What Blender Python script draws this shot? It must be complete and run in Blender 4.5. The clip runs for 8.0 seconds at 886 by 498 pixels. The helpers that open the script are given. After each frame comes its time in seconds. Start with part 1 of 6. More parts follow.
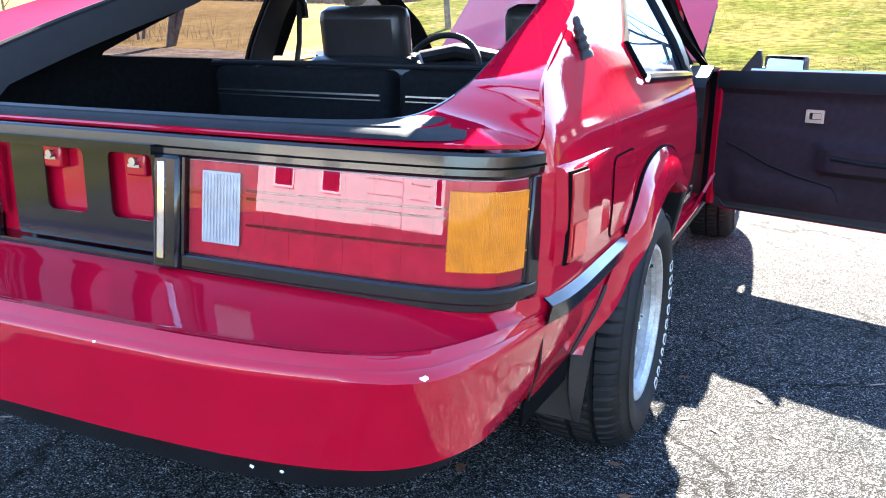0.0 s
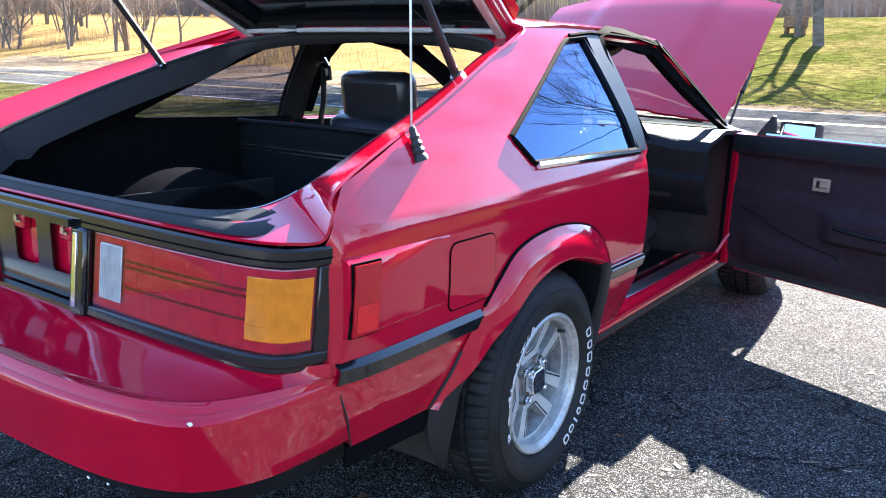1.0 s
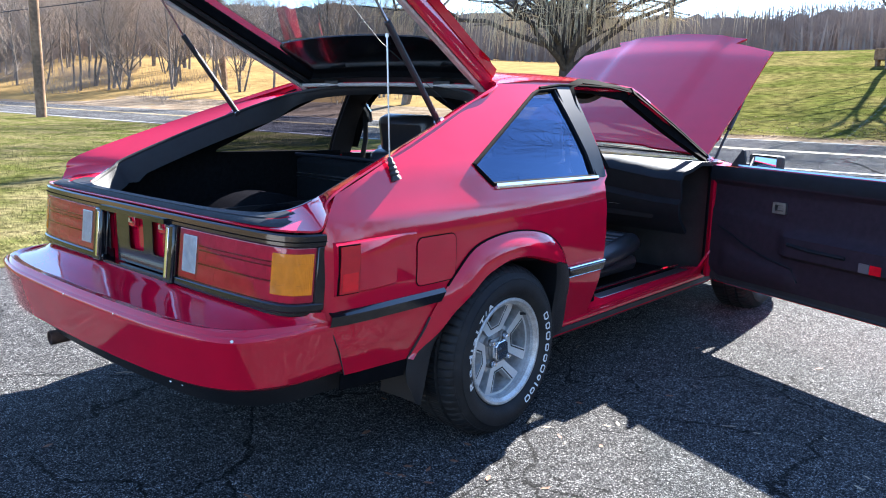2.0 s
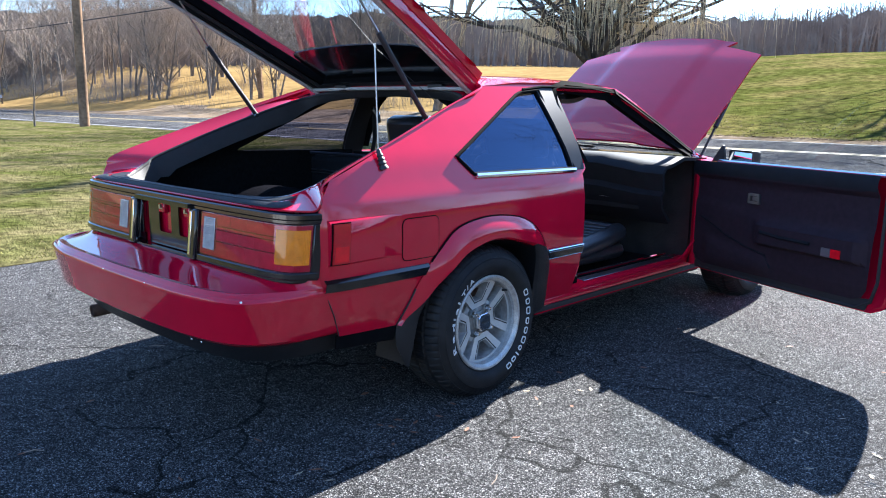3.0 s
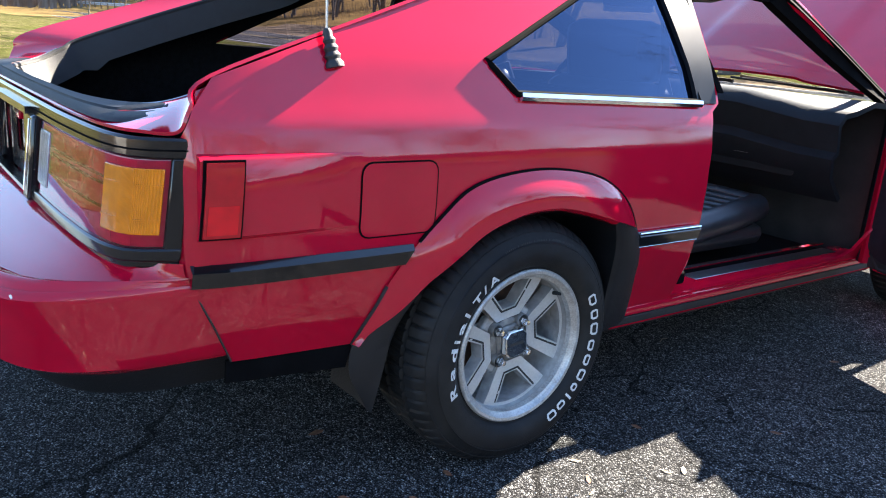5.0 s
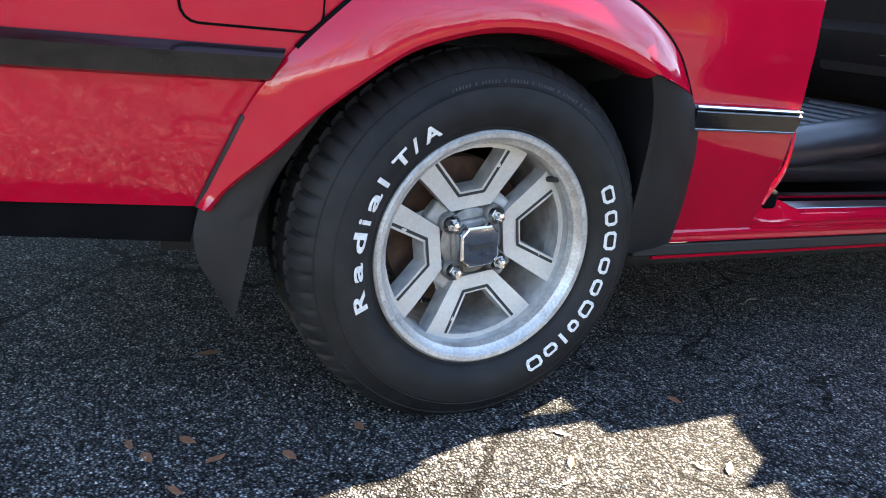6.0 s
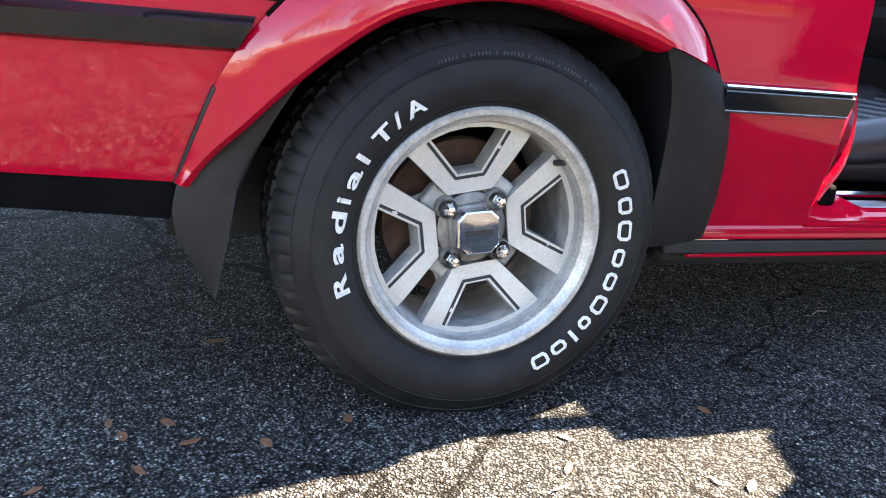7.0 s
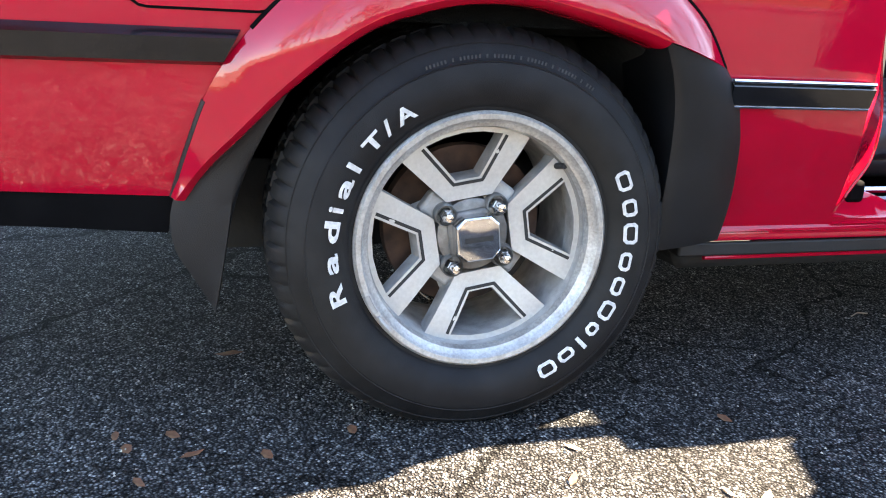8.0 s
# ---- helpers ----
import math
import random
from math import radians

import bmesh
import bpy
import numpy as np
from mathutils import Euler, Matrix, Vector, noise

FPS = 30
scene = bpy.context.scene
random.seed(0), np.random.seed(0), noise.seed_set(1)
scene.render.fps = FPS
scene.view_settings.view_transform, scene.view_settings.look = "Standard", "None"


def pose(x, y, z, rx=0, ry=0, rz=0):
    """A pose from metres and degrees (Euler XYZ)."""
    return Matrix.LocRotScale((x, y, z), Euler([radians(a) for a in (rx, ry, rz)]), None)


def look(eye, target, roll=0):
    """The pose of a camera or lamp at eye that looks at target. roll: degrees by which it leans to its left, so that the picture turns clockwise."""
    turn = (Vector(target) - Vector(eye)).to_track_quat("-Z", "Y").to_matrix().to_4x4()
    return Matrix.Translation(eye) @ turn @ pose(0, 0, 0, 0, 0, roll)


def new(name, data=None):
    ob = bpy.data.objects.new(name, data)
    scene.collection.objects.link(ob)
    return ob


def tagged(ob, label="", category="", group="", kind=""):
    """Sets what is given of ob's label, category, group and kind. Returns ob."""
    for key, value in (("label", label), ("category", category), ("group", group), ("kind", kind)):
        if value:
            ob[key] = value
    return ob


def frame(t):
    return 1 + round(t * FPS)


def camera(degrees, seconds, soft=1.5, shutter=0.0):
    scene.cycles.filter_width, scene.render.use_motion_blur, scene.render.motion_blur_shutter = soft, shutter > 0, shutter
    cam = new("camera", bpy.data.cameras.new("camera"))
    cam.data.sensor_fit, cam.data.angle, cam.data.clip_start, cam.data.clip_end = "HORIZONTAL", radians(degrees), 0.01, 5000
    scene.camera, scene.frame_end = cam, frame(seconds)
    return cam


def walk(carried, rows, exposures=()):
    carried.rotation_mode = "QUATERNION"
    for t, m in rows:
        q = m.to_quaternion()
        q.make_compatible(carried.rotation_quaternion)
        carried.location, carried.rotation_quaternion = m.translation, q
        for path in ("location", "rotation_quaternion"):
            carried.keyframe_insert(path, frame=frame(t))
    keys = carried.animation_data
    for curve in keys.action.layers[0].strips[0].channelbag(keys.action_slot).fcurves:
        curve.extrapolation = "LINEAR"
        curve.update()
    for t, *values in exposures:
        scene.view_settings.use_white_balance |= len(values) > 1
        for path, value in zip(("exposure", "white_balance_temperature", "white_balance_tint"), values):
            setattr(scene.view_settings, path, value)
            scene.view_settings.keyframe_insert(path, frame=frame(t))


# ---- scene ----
cam = camera(58.9, 8.0, soft=1.05)
PATH = [
    (0, (1.147, -1.853, 0.932), (0.339, -0.091, 0.44), 0.9),
    (0.5, (1.371, -1.761, 1.034), (0.41, -0.075, 0.551), 1.5),
    (1, (1.739, -1.764, 1.107), (0.618, -0.171, 0.656), 1.9),
    (1.5, (2.089, -1.921, 1.164), (0.849, -0.404, 0.763), 1.9),
    (1.7, (2.226, -2.019, 1.167), (0.96, -0.521, 0.776), 1.8),
    (2.8, (2.777, -2.276, 1.112), (1.413, -0.852, 0.776), 0.7),
    (3, (2.805, -2.289, 1.137), (1.437, -0.875, 0.779), 0.8),
    (3.5, (2.815, -2.233, 1.132), (1.419, -0.854, 0.75), 1.1),
    (4, (2.573, -1.98, 1.111), (1.148, -0.638, 0.697), 1.7),
    (4.2, (2.463, -1.854, 1.122), (1.026, -0.531, 0.693), 2.1),
    (5.3, (1.989, -1.005, 0.896), (0.422, 0.106, 0.339), 5.5),
    (5.5, (1.929, -0.869, 0.821), (0.326, 0.182, 0.25), 5.9),
    (6, (1.861, -0.613, 0.652), (0.172, 0.285, 0.067), 6.4),
    (6.5, (1.873, -0.482, 0.601), (0.116, 0.28, 0.024), 6.1),
    (7, (1.883, -0.432, 0.596), (0.077, 0.221, 0.039), 5.2),
    (7.5, (1.888, -0.394, 0.601), (0.052, 0.176, 0.05), 4.0),
    (8, (1.894, -0.347, 0.595), (0.04, 0.17, 0.051), 2.7),
]
EXPOSURES = [(0.0, 4.3, 6500, 11), (0.5, 3.95, 6450, 12), (1.0, 3.75, 6250, 12), (1.5, 3.55, 6050, 12), (3.0, 2.95, 5750, 11), (3.5, 2.95, 5750, 11), (4.2, 3.15, 5950, 12), (5.5, 3.75, 7300, 11), (6.0, 4.2, 7900, 12), (6.5, 4.4, 8500, 13), (7.0, 4.4, 8500, 15), (8.0, 4.45, 8600, 15)]
walk(cam, [(t, look(eye, target, roll)) for t, eye, target, roll in PATH], EXPOSURES)

# World axes: the parked car looks along +y, its right side is +x, the rear axle is at y = 0 and the ground at z = 0.

# ---- light ----
SUN_WAY = Vector((0.25, -1.56, -1.0)).normalized()      # the way the sunlight travels
world = bpy.data.worlds.new("sky")
scene.world = world
world.use_nodes = True
wn = world.node_tree.nodes
sky = wn.new("ShaderNodeTexSky")
sky.sky_type, sky.sun_disc = "NISHITA", False
sky.sun_elevation, sky.sun_rotation = radians(32.3), radians(-9.8)
sky.air_density, sky.dust_density, sky.ozone_density = 1.0, 0.10, 4.5
wn["Background"].inputs["Strength"].default_value = 0.064
world.node_tree.links.new(sky.outputs[0], wn["Background"].inputs["Color"])
sun_data = bpy.data.lights.new("sun", "SUN")
sun_data.energy, sun_data.angle, sun_data.color = 4.8, radians(0.5), (1.0, 0.925, 0.81)
sun = new("sun", sun_data)
sun.matrix_world = look((0, 0, 30), Vector((0, 0, 30)) + SUN_WAY)

# ---- materials ----


def material(name, colour, rough=0.5, metal=0.0, coat=0.0, vary=0.0, scale=20.0, bump=0.0, bump_scale=200.0, emit=None, spec=0.5, second=None, blend=(0.45, 0.6), detail=6.0, coat_rough=0.03):
    """A principled material; vary: brightness changes at two scales; second: another colour mixed in by large noise; bump: fine relief in metres."""
    m = bpy.data.materials.new(name)
    m.use_nodes = True
    n, l = m.node_tree.nodes, m.node_tree.links
    b = n["Principled BSDF"]
    b.inputs["Roughness"].default_value, b.inputs["Metallic"].default_value = rough, metal
    b.inputs["Coat Weight"].default_value, b.inputs["Coat Roughness"].default_value = coat, coat_rough
    b.inputs["Specular IOR Level"].default_value = spec
    b.inputs["Coat IOR"].default_value = 1.5
    b.inputs["Base Color"].default_value = (*colour, 1)
    tc = n.new("ShaderNodeTexCoord")
    if vary or second:
        big, fine = n.new("ShaderNodeTexNoise"), n.new("ShaderNodeTexNoise")
        big.inputs["Scale"].default_value, fine.inputs["Scale"].default_value = scale * 0.12, scale
        big.inputs["Detail"].default_value, fine.inputs["Detail"].default_value = detail, detail
        l.new(tc.outputs["Object"], big.inputs["Vector"]), l.new(tc.outputs["Object"], fine.inputs["Vector"])
        base = n.new("ShaderNodeMix")
        base.data_type = "RGBA"
        base.inputs["A"].default_value, base.inputs["B"].default_value = (*colour, 1), (*(second or colour), 1)
        step = n.new("ShaderNodeMapRange")
        step.inputs["From Min"].default_value, step.inputs["From Max"].default_value = blend
        l.new(big.outputs["Fac"], step.inputs["Value"]), l.new(step.outputs["Result"], base.inputs["Factor"])
        tone = n.new("ShaderNodeMapRange")
        tone.inputs["From Min"].default_value, tone.inputs["From Max"].default_value = 0.3, 0.7
        tone.inputs["To Min"].default_value, tone.inputs["To Max"].default_value = 1 - vary, 1 + vary
        l.new(fine.outputs["Fac"], tone.inputs["Value"])
        mul = n.new("ShaderNodeVectorMath")
        mul.operation = "SCALE"
        l.new(base.outputs["Result"], mul.inputs[0]), l.new(tone.outputs["Result"], mul.inputs["Scale"])
        l.new(mul.outputs[0], b.inputs["Base Color"])
    if bump:
        grain, relief = n.new("ShaderNodeTexNoise"), n.new("ShaderNodeBump")
        grain.inputs["Scale"].default_value, grain.inputs["Detail"].default_value = bump_scale, 4
        relief.inputs["Distance"].default_value, relief.inputs["Strength"].default_value = bump, 1.0
        l.new(tc.outputs["Object"], grain.inputs["Vector"]), l.new(grain.outputs["Fac"], relief.inputs["Height"])
        l.new(relief.outputs["Normal"], b.inputs["Normal"])
    if emit:
        b.inputs["Emission Color"].default_value, b.inputs["Emission Strength"].default_value = (*emit[:3], 1), emit[3]
    return m


def glass(name, tint, rough=0.0, gloss=0.045, gloss_tint=(1.0, 1.0, 1.0)):
    """A thin pane: clear with a tint, and the gloss of its faces, stronger at a slant."""
    m = bpy.data.materials.new(name)
    m.use_nodes = True
    n, l = m.node_tree.nodes, m.node_tree.links
    n.remove(n["Principled BSDF"])
    clear, shine, mix, slant = n.new("ShaderNodeBsdfTransparent"), n.new("ShaderNodeBsdfGlossy"), n.new("ShaderNodeMixShader"), n.new("ShaderNodeLayerWeight")
    clear.inputs["Color"].default_value = (*tint, 1)
    shine.inputs["Roughness"].default_value = rough
    shine.inputs["Color"].default_value = (*gloss_tint, 1)
    slant.inputs["Blend"].default_value = 0.5
    steep, share = n.new("ShaderNodeMath"), n.new("ShaderNodeMapRange")
    steep.operation, steep.inputs[1].default_value = "POWER", 4.0
    share.inputs["To Min"].default_value, share.inputs["To Max"].default_value = gloss, 1.0
    l.new(slant.outputs["Facing"], steep.inputs[0]), l.new(steep.outputs[0], share.inputs["Value"])
    l.new(share.outputs["Result"], mix.inputs[0]), l.new(clear.outputs[0], mix.inputs[1]), l.new(shine.outputs[0], mix.inputs[2])
    l.new(mix.outputs[0], n["Material Output"].inputs["Surface"])
    return m


PAINT = material("red_paint", (0.41, 0.0032, 0.022), rough=0.55, coat=1.0, vary=0.05, scale=9, spec=0.0, coat_rough=0.03)
paint_nodes, paint_links = PAINT.node_tree.nodes, PAINT.node_tree.links
paint_nodes["Principled BSDF"].inputs["Coat IOR"].default_value = 1.55
peel, peel_bump, peel_at = paint_nodes.new("ShaderNodeTexNoise"), paint_nodes.new("ShaderNodeBump"), paint_nodes.new("ShaderNodeTexCoord")
peel.inputs["Scale"].default_value, peel.inputs["Detail"].default_value = 130, 2
peel_bump.inputs["Distance"].default_value, peel_bump.inputs["Strength"].default_value = 0.00009, 1.0
paint_links.new(peel_at.outputs["Object"], peel.inputs["Vector"]), paint_links.new(peel.outputs["Fac"], peel_bump.inputs["Height"])
paint_links.new(peel_bump.outputs["Normal"], paint_nodes["Principled BSDF"].inputs["Coat Normal"])
SILL = material("dark_sill_plastic", (0.010, 0.010, 0.012), rough=0.6, vary=0.3, scale=18, spec=0.18, bump=0.0005, bump_scale=700)
PILLAR = material("satin_black_pillar", (0.006, 0.0065, 0.008), rough=0.3, vary=0.2, scale=30, spec=0.13)
RUBBER_DULL = material("dull_black_rubber", (0.004, 0.004, 0.0045), rough=0.9, vary=0.2, scale=25, spec=0.02)
TRIM_BLACK = material("black_trim_paint", (0.006, 0.0065, 0.008), rough=0.13, coat=0.2, vary=0.2, scale=30, spec=0.4)
RUBBER = material("black_rubber", (0.011, 0.011, 0.012), rough=0.62, vary=0.25, scale=25, bump=0.0004, bump_scale=700)
FLAP = material("grey_black_plastic", (0.007, 0.0075, 0.009), rough=0.5, vary=0.25, scale=14, spec=0.35, bump=0.0005, bump_scale=900)
TYRE = material("tyre_rubber", (0.008, 0.008, 0.009), rough=0.62, vary=0.3, scale=22, spec=0.22, second=(0.014, 0.0135, 0.013), bump=0.0004, bump_scale=800)
LETTER = material("white_tyre_lettering", (0.52, 0.52, 0.51), rough=0.7, vary=0.2, scale=160)
ALLOY = material("machined_alloy", (0.53, 0.525, 0.505), rough=0.38, metal=0.45, vary=0.07, scale=160, bump=0.0003, bump_scale=500)
ALLOY_LIP = material("scuffed_rim_alloy", (0.46, 0.455, 0.44), rough=0.42, metal=0.55, vary=0.20, scale=220, second=(0.38, 0.365, 0.345), bump=0.0005, bump_scale=300)
ALLOY_CAST = material("cast_grey_alloy", (0.42, 0.42, 0.41), rough=0.62, metal=0.3, vary=0.22, scale=45, second=(0.27, 0.26, 0.25), bump=0.0008, bump_scale=350)
HUB_GREY = material("dull_hub_alloy", (0.21, 0.205, 0.195), rough=0.5, metal=0.5, vary=0.3, scale=60, second=(0.13, 0.12, 0.11), bump=0.0006, bump_scale=350)
GROOVE = material("black_groove_paint", (0.015, 0.015, 0.015), rough=0.7, vary=0.5, scale=300)
CHROME = material("chrome", (0.80, 0.80, 0.81), rough=0.07, metal=1.0)
STEEL = material("satin_steel", (0.45, 0.45, 0.46), rough=0.3, metal=1.0, vary=0.1, scale=60)
DARK = material("dark_underbody", (0.012, 0.012, 0.012), rough=0.8, vary=0.4, scale=12, bump=0.002, bump_scale=60)
RUST = material("rusty_brake_steel", (0.07, 0.035, 0.022), rough=0.8, vary=0.5, scale=30, second=(0.03, 0.022, 0.02))
CARPET = material("black_carpet", (0.006, 0.007, 0.008), spec=0.1, rough=0.95, vary=0.35, scale=60, bump=0.002, bump_scale=400)
VINYL = material("black_vinyl", (0.008, 0.0085, 0.0105), rough=0.55, vary=0.2, scale=20, spec=0.14, bump=0.0006, bump_scale=600)
MAROON = material("dark_maroon_door_cloth", (0.020, 0.011, 0.016), spec=0.2, rough=0.75, vary=0.2, scale=40, bump=0.0006, bump_scale=900)
LINER = material("brown_headliner", (0.075, 0.052, 0.042), rough=0.9, vary=0.2, scale=30)
GREY_TRIM = material("pale_grey_hatch_trim", (0.42, 0.40, 0.38), rough=0.6, vary=0.15, scale=30)
WINDOW = glass("window_glass", (0.25, 0.245, 0.31), gloss=0.07)
# Gloss coloured blue so that the reflected sky reads deeper.
TINTED = glass("tinted_window_glass", (0.08, 0.09, 0.12), gloss=0.085, gloss_tint=(0.45, 0.62, 1.0))
CLEAR = glass("clear_glass", (0.90, 0.93, 0.93))
HATCH_GLASS = glass("hatch_glass", (0.66, 0.71, 0.74), gloss=0.06)
MIRROR = material("mirror_silver", (0.92, 0.93, 0.94), rough=0.01, metal=1.0)


def lens(name, colour, rough=0.10, lines=0.0):
    """Moulded lamp plastic with fine ribs behind a glossy face."""
    m = material(name, colour, rough=rough, coat=0.7, vary=0.14, scale=35, spec=0.2)
    n, l = m.node_tree.nodes, m.node_tree.links
    if lines:
        tc, wave, relief = n.new("ShaderNodeTexCoord"), n.new("ShaderNodeTexWave"), n.new("ShaderNodeBump")
        wave.inputs["Scale"].default_value = lines
        wave.bands_direction = "X"
        relief.inputs["Distance"].default_value = 0.0007
        l.new(tc.outputs["Object"], wave.inputs["Vector"]), l.new(wave.outputs["Fac"], relief.inputs["Height"])
        l.new(relief.outputs["Normal"], n["Principled BSDF"].inputs["Normal"])
    return m


LENS_RED = lens("red_lamp_plastic", (0.42, 0.005, 0.026), rough=0.3)
# Gloss coloured bluish to offset the warm reflection of the grass.
LAMP_PANE = glass("red_lamp_cover", (0.72, 0.05, 0.17), gloss=0.05, gloss_tint=(0.72, 0.82, 1.0))
REFLECTOR = material("lamp_reflector", (0.62, 0.60, 0.60), rough=0.45, metal=0.25, vary=0.12, scale=40)
LENS_AMBER = lens("amber_lamp_plastic", (0.66, 0.185, 0.008), lines=170)
LENS_CLEAR = lens("clear_ribbed_lamp_plastic", (0.42, 0.42, 0.42), lines=170)
LENS_DARK = lens("dark_red_lamp_plastic", (0.10, 0.003, 0.006), rough=0.3)
LENS_SIDE = lens("red_marker_plastic", (0.40, 0.004, 0.012), rough=0.3)
LENS_BRIGHT = lens("bright_red_reflector", (0.58, 0.004, 0.012), rough=0.25)
LEATHER = material("black_leather", (0.018, 0.0185, 0.022), rough=0.32, vary=0.15, scale=25, bump=0.0004, bump_scale=500)


def asphalt(name, tone, stone, crack_scale, bump=0.004, crack=0.010, spec=0.0):
    """Worn asphalt: stones of several greys in a dark binder, cracks, stains and patches."""
    m = bpy.data.materials.new(name)
    m.use_nodes = True
    n, l = m.node_tree.nodes, m.node_tree.links
    b = n["Principled BSDF"]
    b.inputs["Roughness"].default_value = 0.9
    b.inputs["Specular IOR Level"].default_value = spec
    tc = n.new("ShaderNodeTexCoord")

    def noise_node(scale, detail=4):
        t = n.new("ShaderNodeTexNoise")
        t.inputs["Scale"].default_value, t.inputs["Detail"].default_value = scale, detail
        l.new(tc.outputs["Object"], t.inputs["Vector"])
        return t

    cells = n.new("ShaderNodeTexVoronoi")
    cells.inputs["Scale"].default_value = 235
    warp = n.new("ShaderNodeVectorMath")
    warp.operation = "MULTIPLY_ADD"
    wob = noise_node(60, 2)
    warp.inputs[1].default_value = (0.005, 0.005, 0.005)
    l.new(wob.outputs["Color"], warp.inputs[0]), l.new(tc.outputs["Object"], warp.inputs[2])
    l.new(warp.outputs[0], cells.inputs["Vector"])
    grey = n.new("ShaderNodeSeparateColor")
    l.new(cells.outputs["Color"], grey.inputs[0])
    ramp = n.new("ShaderNodeValToRGB")
    e = ramp.color_ramp.elements
    e[0].position, e[0].color = 0.0, (*[v * 0.45 for v in tone], 1)
    e[1].position, e[1].color = 0.45, (*tone, 1)
    for pos, col in ((0.72, [0.7 * a + 0.3 * s for a, s in zip(tone, stone)]), (0.9, [0.3 * a + 0.7 * s for a, s in zip(tone, stone)]), (1.0, stone)):
        k = e.new(pos)
        k.color = (*col, 1)
    l.new(grey.outputs[0], ramp.inputs[0])
    binder = n.new("ShaderNodeMapRange")
    binder.inputs["From Min"].default_value, binder.inputs["From Max"].default_value = 0.26, 0.64
    binder.inputs["To Min"].default_value, binder.inputs["To Max"].default_value = 1.15, 0.15
    l.new(cells.outputs["Distance"], binder.inputs["Value"])
    patch = noise_node(0.9, 5)
    stain = n.new("ShaderNodeMapRange")
    stain.inputs["From Min"].default_value, stain.inputs["From Max"].default_value = 0.3, 0.7
    stain.inputs["To Min"].default_value, stain.inputs["To Max"].default_value = 0.78, 1.15
    l.new(patch.outputs["Fac"], stain.inputs["Value"])
    mid = noise_node(14, 3)
    mott = n.new("ShaderNodeMapRange")
    mott.inputs["From Min"].default_value, mott.inputs["From Max"].default_value = 0.3, 0.7
    mott.inputs["To Min"].default_value, mott.inputs["To Max"].default_value = 0.76, 1.20
    l.new(mid.outputs["Fac"], mott.inputs["Value"])
    # larger stones, a few of them pale
    chips_at = n.new("ShaderNodeTexVoronoi")
    chips_at.inputs["Scale"].default_value = 95
    l.new(tc.outputs["Object"], chips_at.inputs["Vector"])
    chip_pick = n.new("ShaderNodeSeparateColor")
    l.new(chips_at.outputs["Color"], chip_pick.inputs[0])
    chip_tone = n.new("ShaderNodeValToRGB")
    chip_tone.color_ramp.interpolation = "CONSTANT"
    c = chip_tone.color_ramp.elements
    c[0].position, c[0].color = 0.0, (0.74, 0.74, 0.74, 1)
    c[1].position, c[1].color = 0.30, (0.92, 0.92, 0.92, 1)
    for pos, v in ((0.72, 1.12), (0.88, 1.42), (0.96, 1.75)):
        c.new(pos).color = (v, v, v, 1)
    l.new(chip_pick.outputs[1], chip_tone.inputs[0])
    # cracks run along the borders of large warped cells, and come and go
    bend = n.new("ShaderNodeVectorMath")
    bend.operation = "MULTIPLY_ADD"
    bend.inputs[1].default_value = (0.5, 0.5, 0.5)
    wide = noise_node(2.2, 5)
    l.new(wide.outputs["Color"], bend.inputs[0]), l.new(tc.outputs["Object"], bend.inputs[2])
    net = n.new("ShaderNodeTexVoronoi")
    net.feature = "DISTANCE_TO_EDGE"
    net.inputs["Scale"].default_value = crack_scale
    l.new(bend.outputs[0], net.inputs["Vector"])
    where = n.new("ShaderNodeMapRange")
    where.inputs["From Min"].default_value, where.inputs["From Max"].default_value = 0.37, 0.56
    where.inputs["To Min"].default_value, where.inputs["To Max"].default_value = 0.0, crack
    loc = noise_node(0.8, 3)
    l.new(loc.outputs["Fac"], where.inputs["Value"])
    line = n.new("ShaderNodeMath")
    line.operation = "LESS_THAN"
    l.new(net.outputs["Distance"], line.inputs[0]), l.new(where.outputs["Result"], line.inputs[1])
    # a finer web of hairline cracks in the worn patches
    web = n.new("ShaderNodeTexVoronoi")
    web.feature = "DISTANCE_TO_EDGE"
    web.inputs["Scale"].default_value = crack_scale * 5.5
    kink = n.new("ShaderNodeVectorMath")
    kink.operation = "MULTIPLY_ADD"
    kink.inputs[1].default_value = (0.16, 0.16, 0.16)
    small = noise_node(9, 4)
    l.new(small.outputs["Color"], kink.inputs[0]), l.new(tc.outputs["Object"], kink.inputs[2])
    l.new(kink.outputs[0], web.inputs["Vector"])
    spread = n.new("ShaderNodeMapRange")
    spread.inputs["From Min"].default_value, spread.inputs["From Max"].default_value = 0.52, 0.66
    spread.inputs["To Min"].default_value, spread.inputs["To Max"].default_value = 0.0, crack * 1.6
    zone = noise_node(1.3, 2)
    l.new(zone.outputs["Fac"], spread.inputs["Value"])
    hair = n.new("ShaderNodeMath")
    hair.operation = "LESS_THAN"
    l.new(web.outputs["Distance"], hair.inputs[0]), l.new(spread.outputs["Result"], hair.inputs[1])
    both = n.new("ShaderNodeMath")
    both.operation = "MAXIMUM"
    l.new(line.outputs[0], both.inputs[0]), l.new(hair.outputs[0], both.inputs[1])
    line = both
    gap = n.new("ShaderNodeMapRange")
    gap.inputs["To Min"].default_value, gap.inputs["To Max"].default_value = 1.0, 0.3
    l.new(line.outputs[0], gap.inputs["Value"])
    col = ramp.outputs[0]
    for f in (binder.outputs["Result"], stain.outputs["Result"], mott.outputs["Result"], chip_tone.outputs["Color"], gap.outputs["Result"]):
        s = n.new("ShaderNodeVectorMath")
        s.operation = "SCALE"
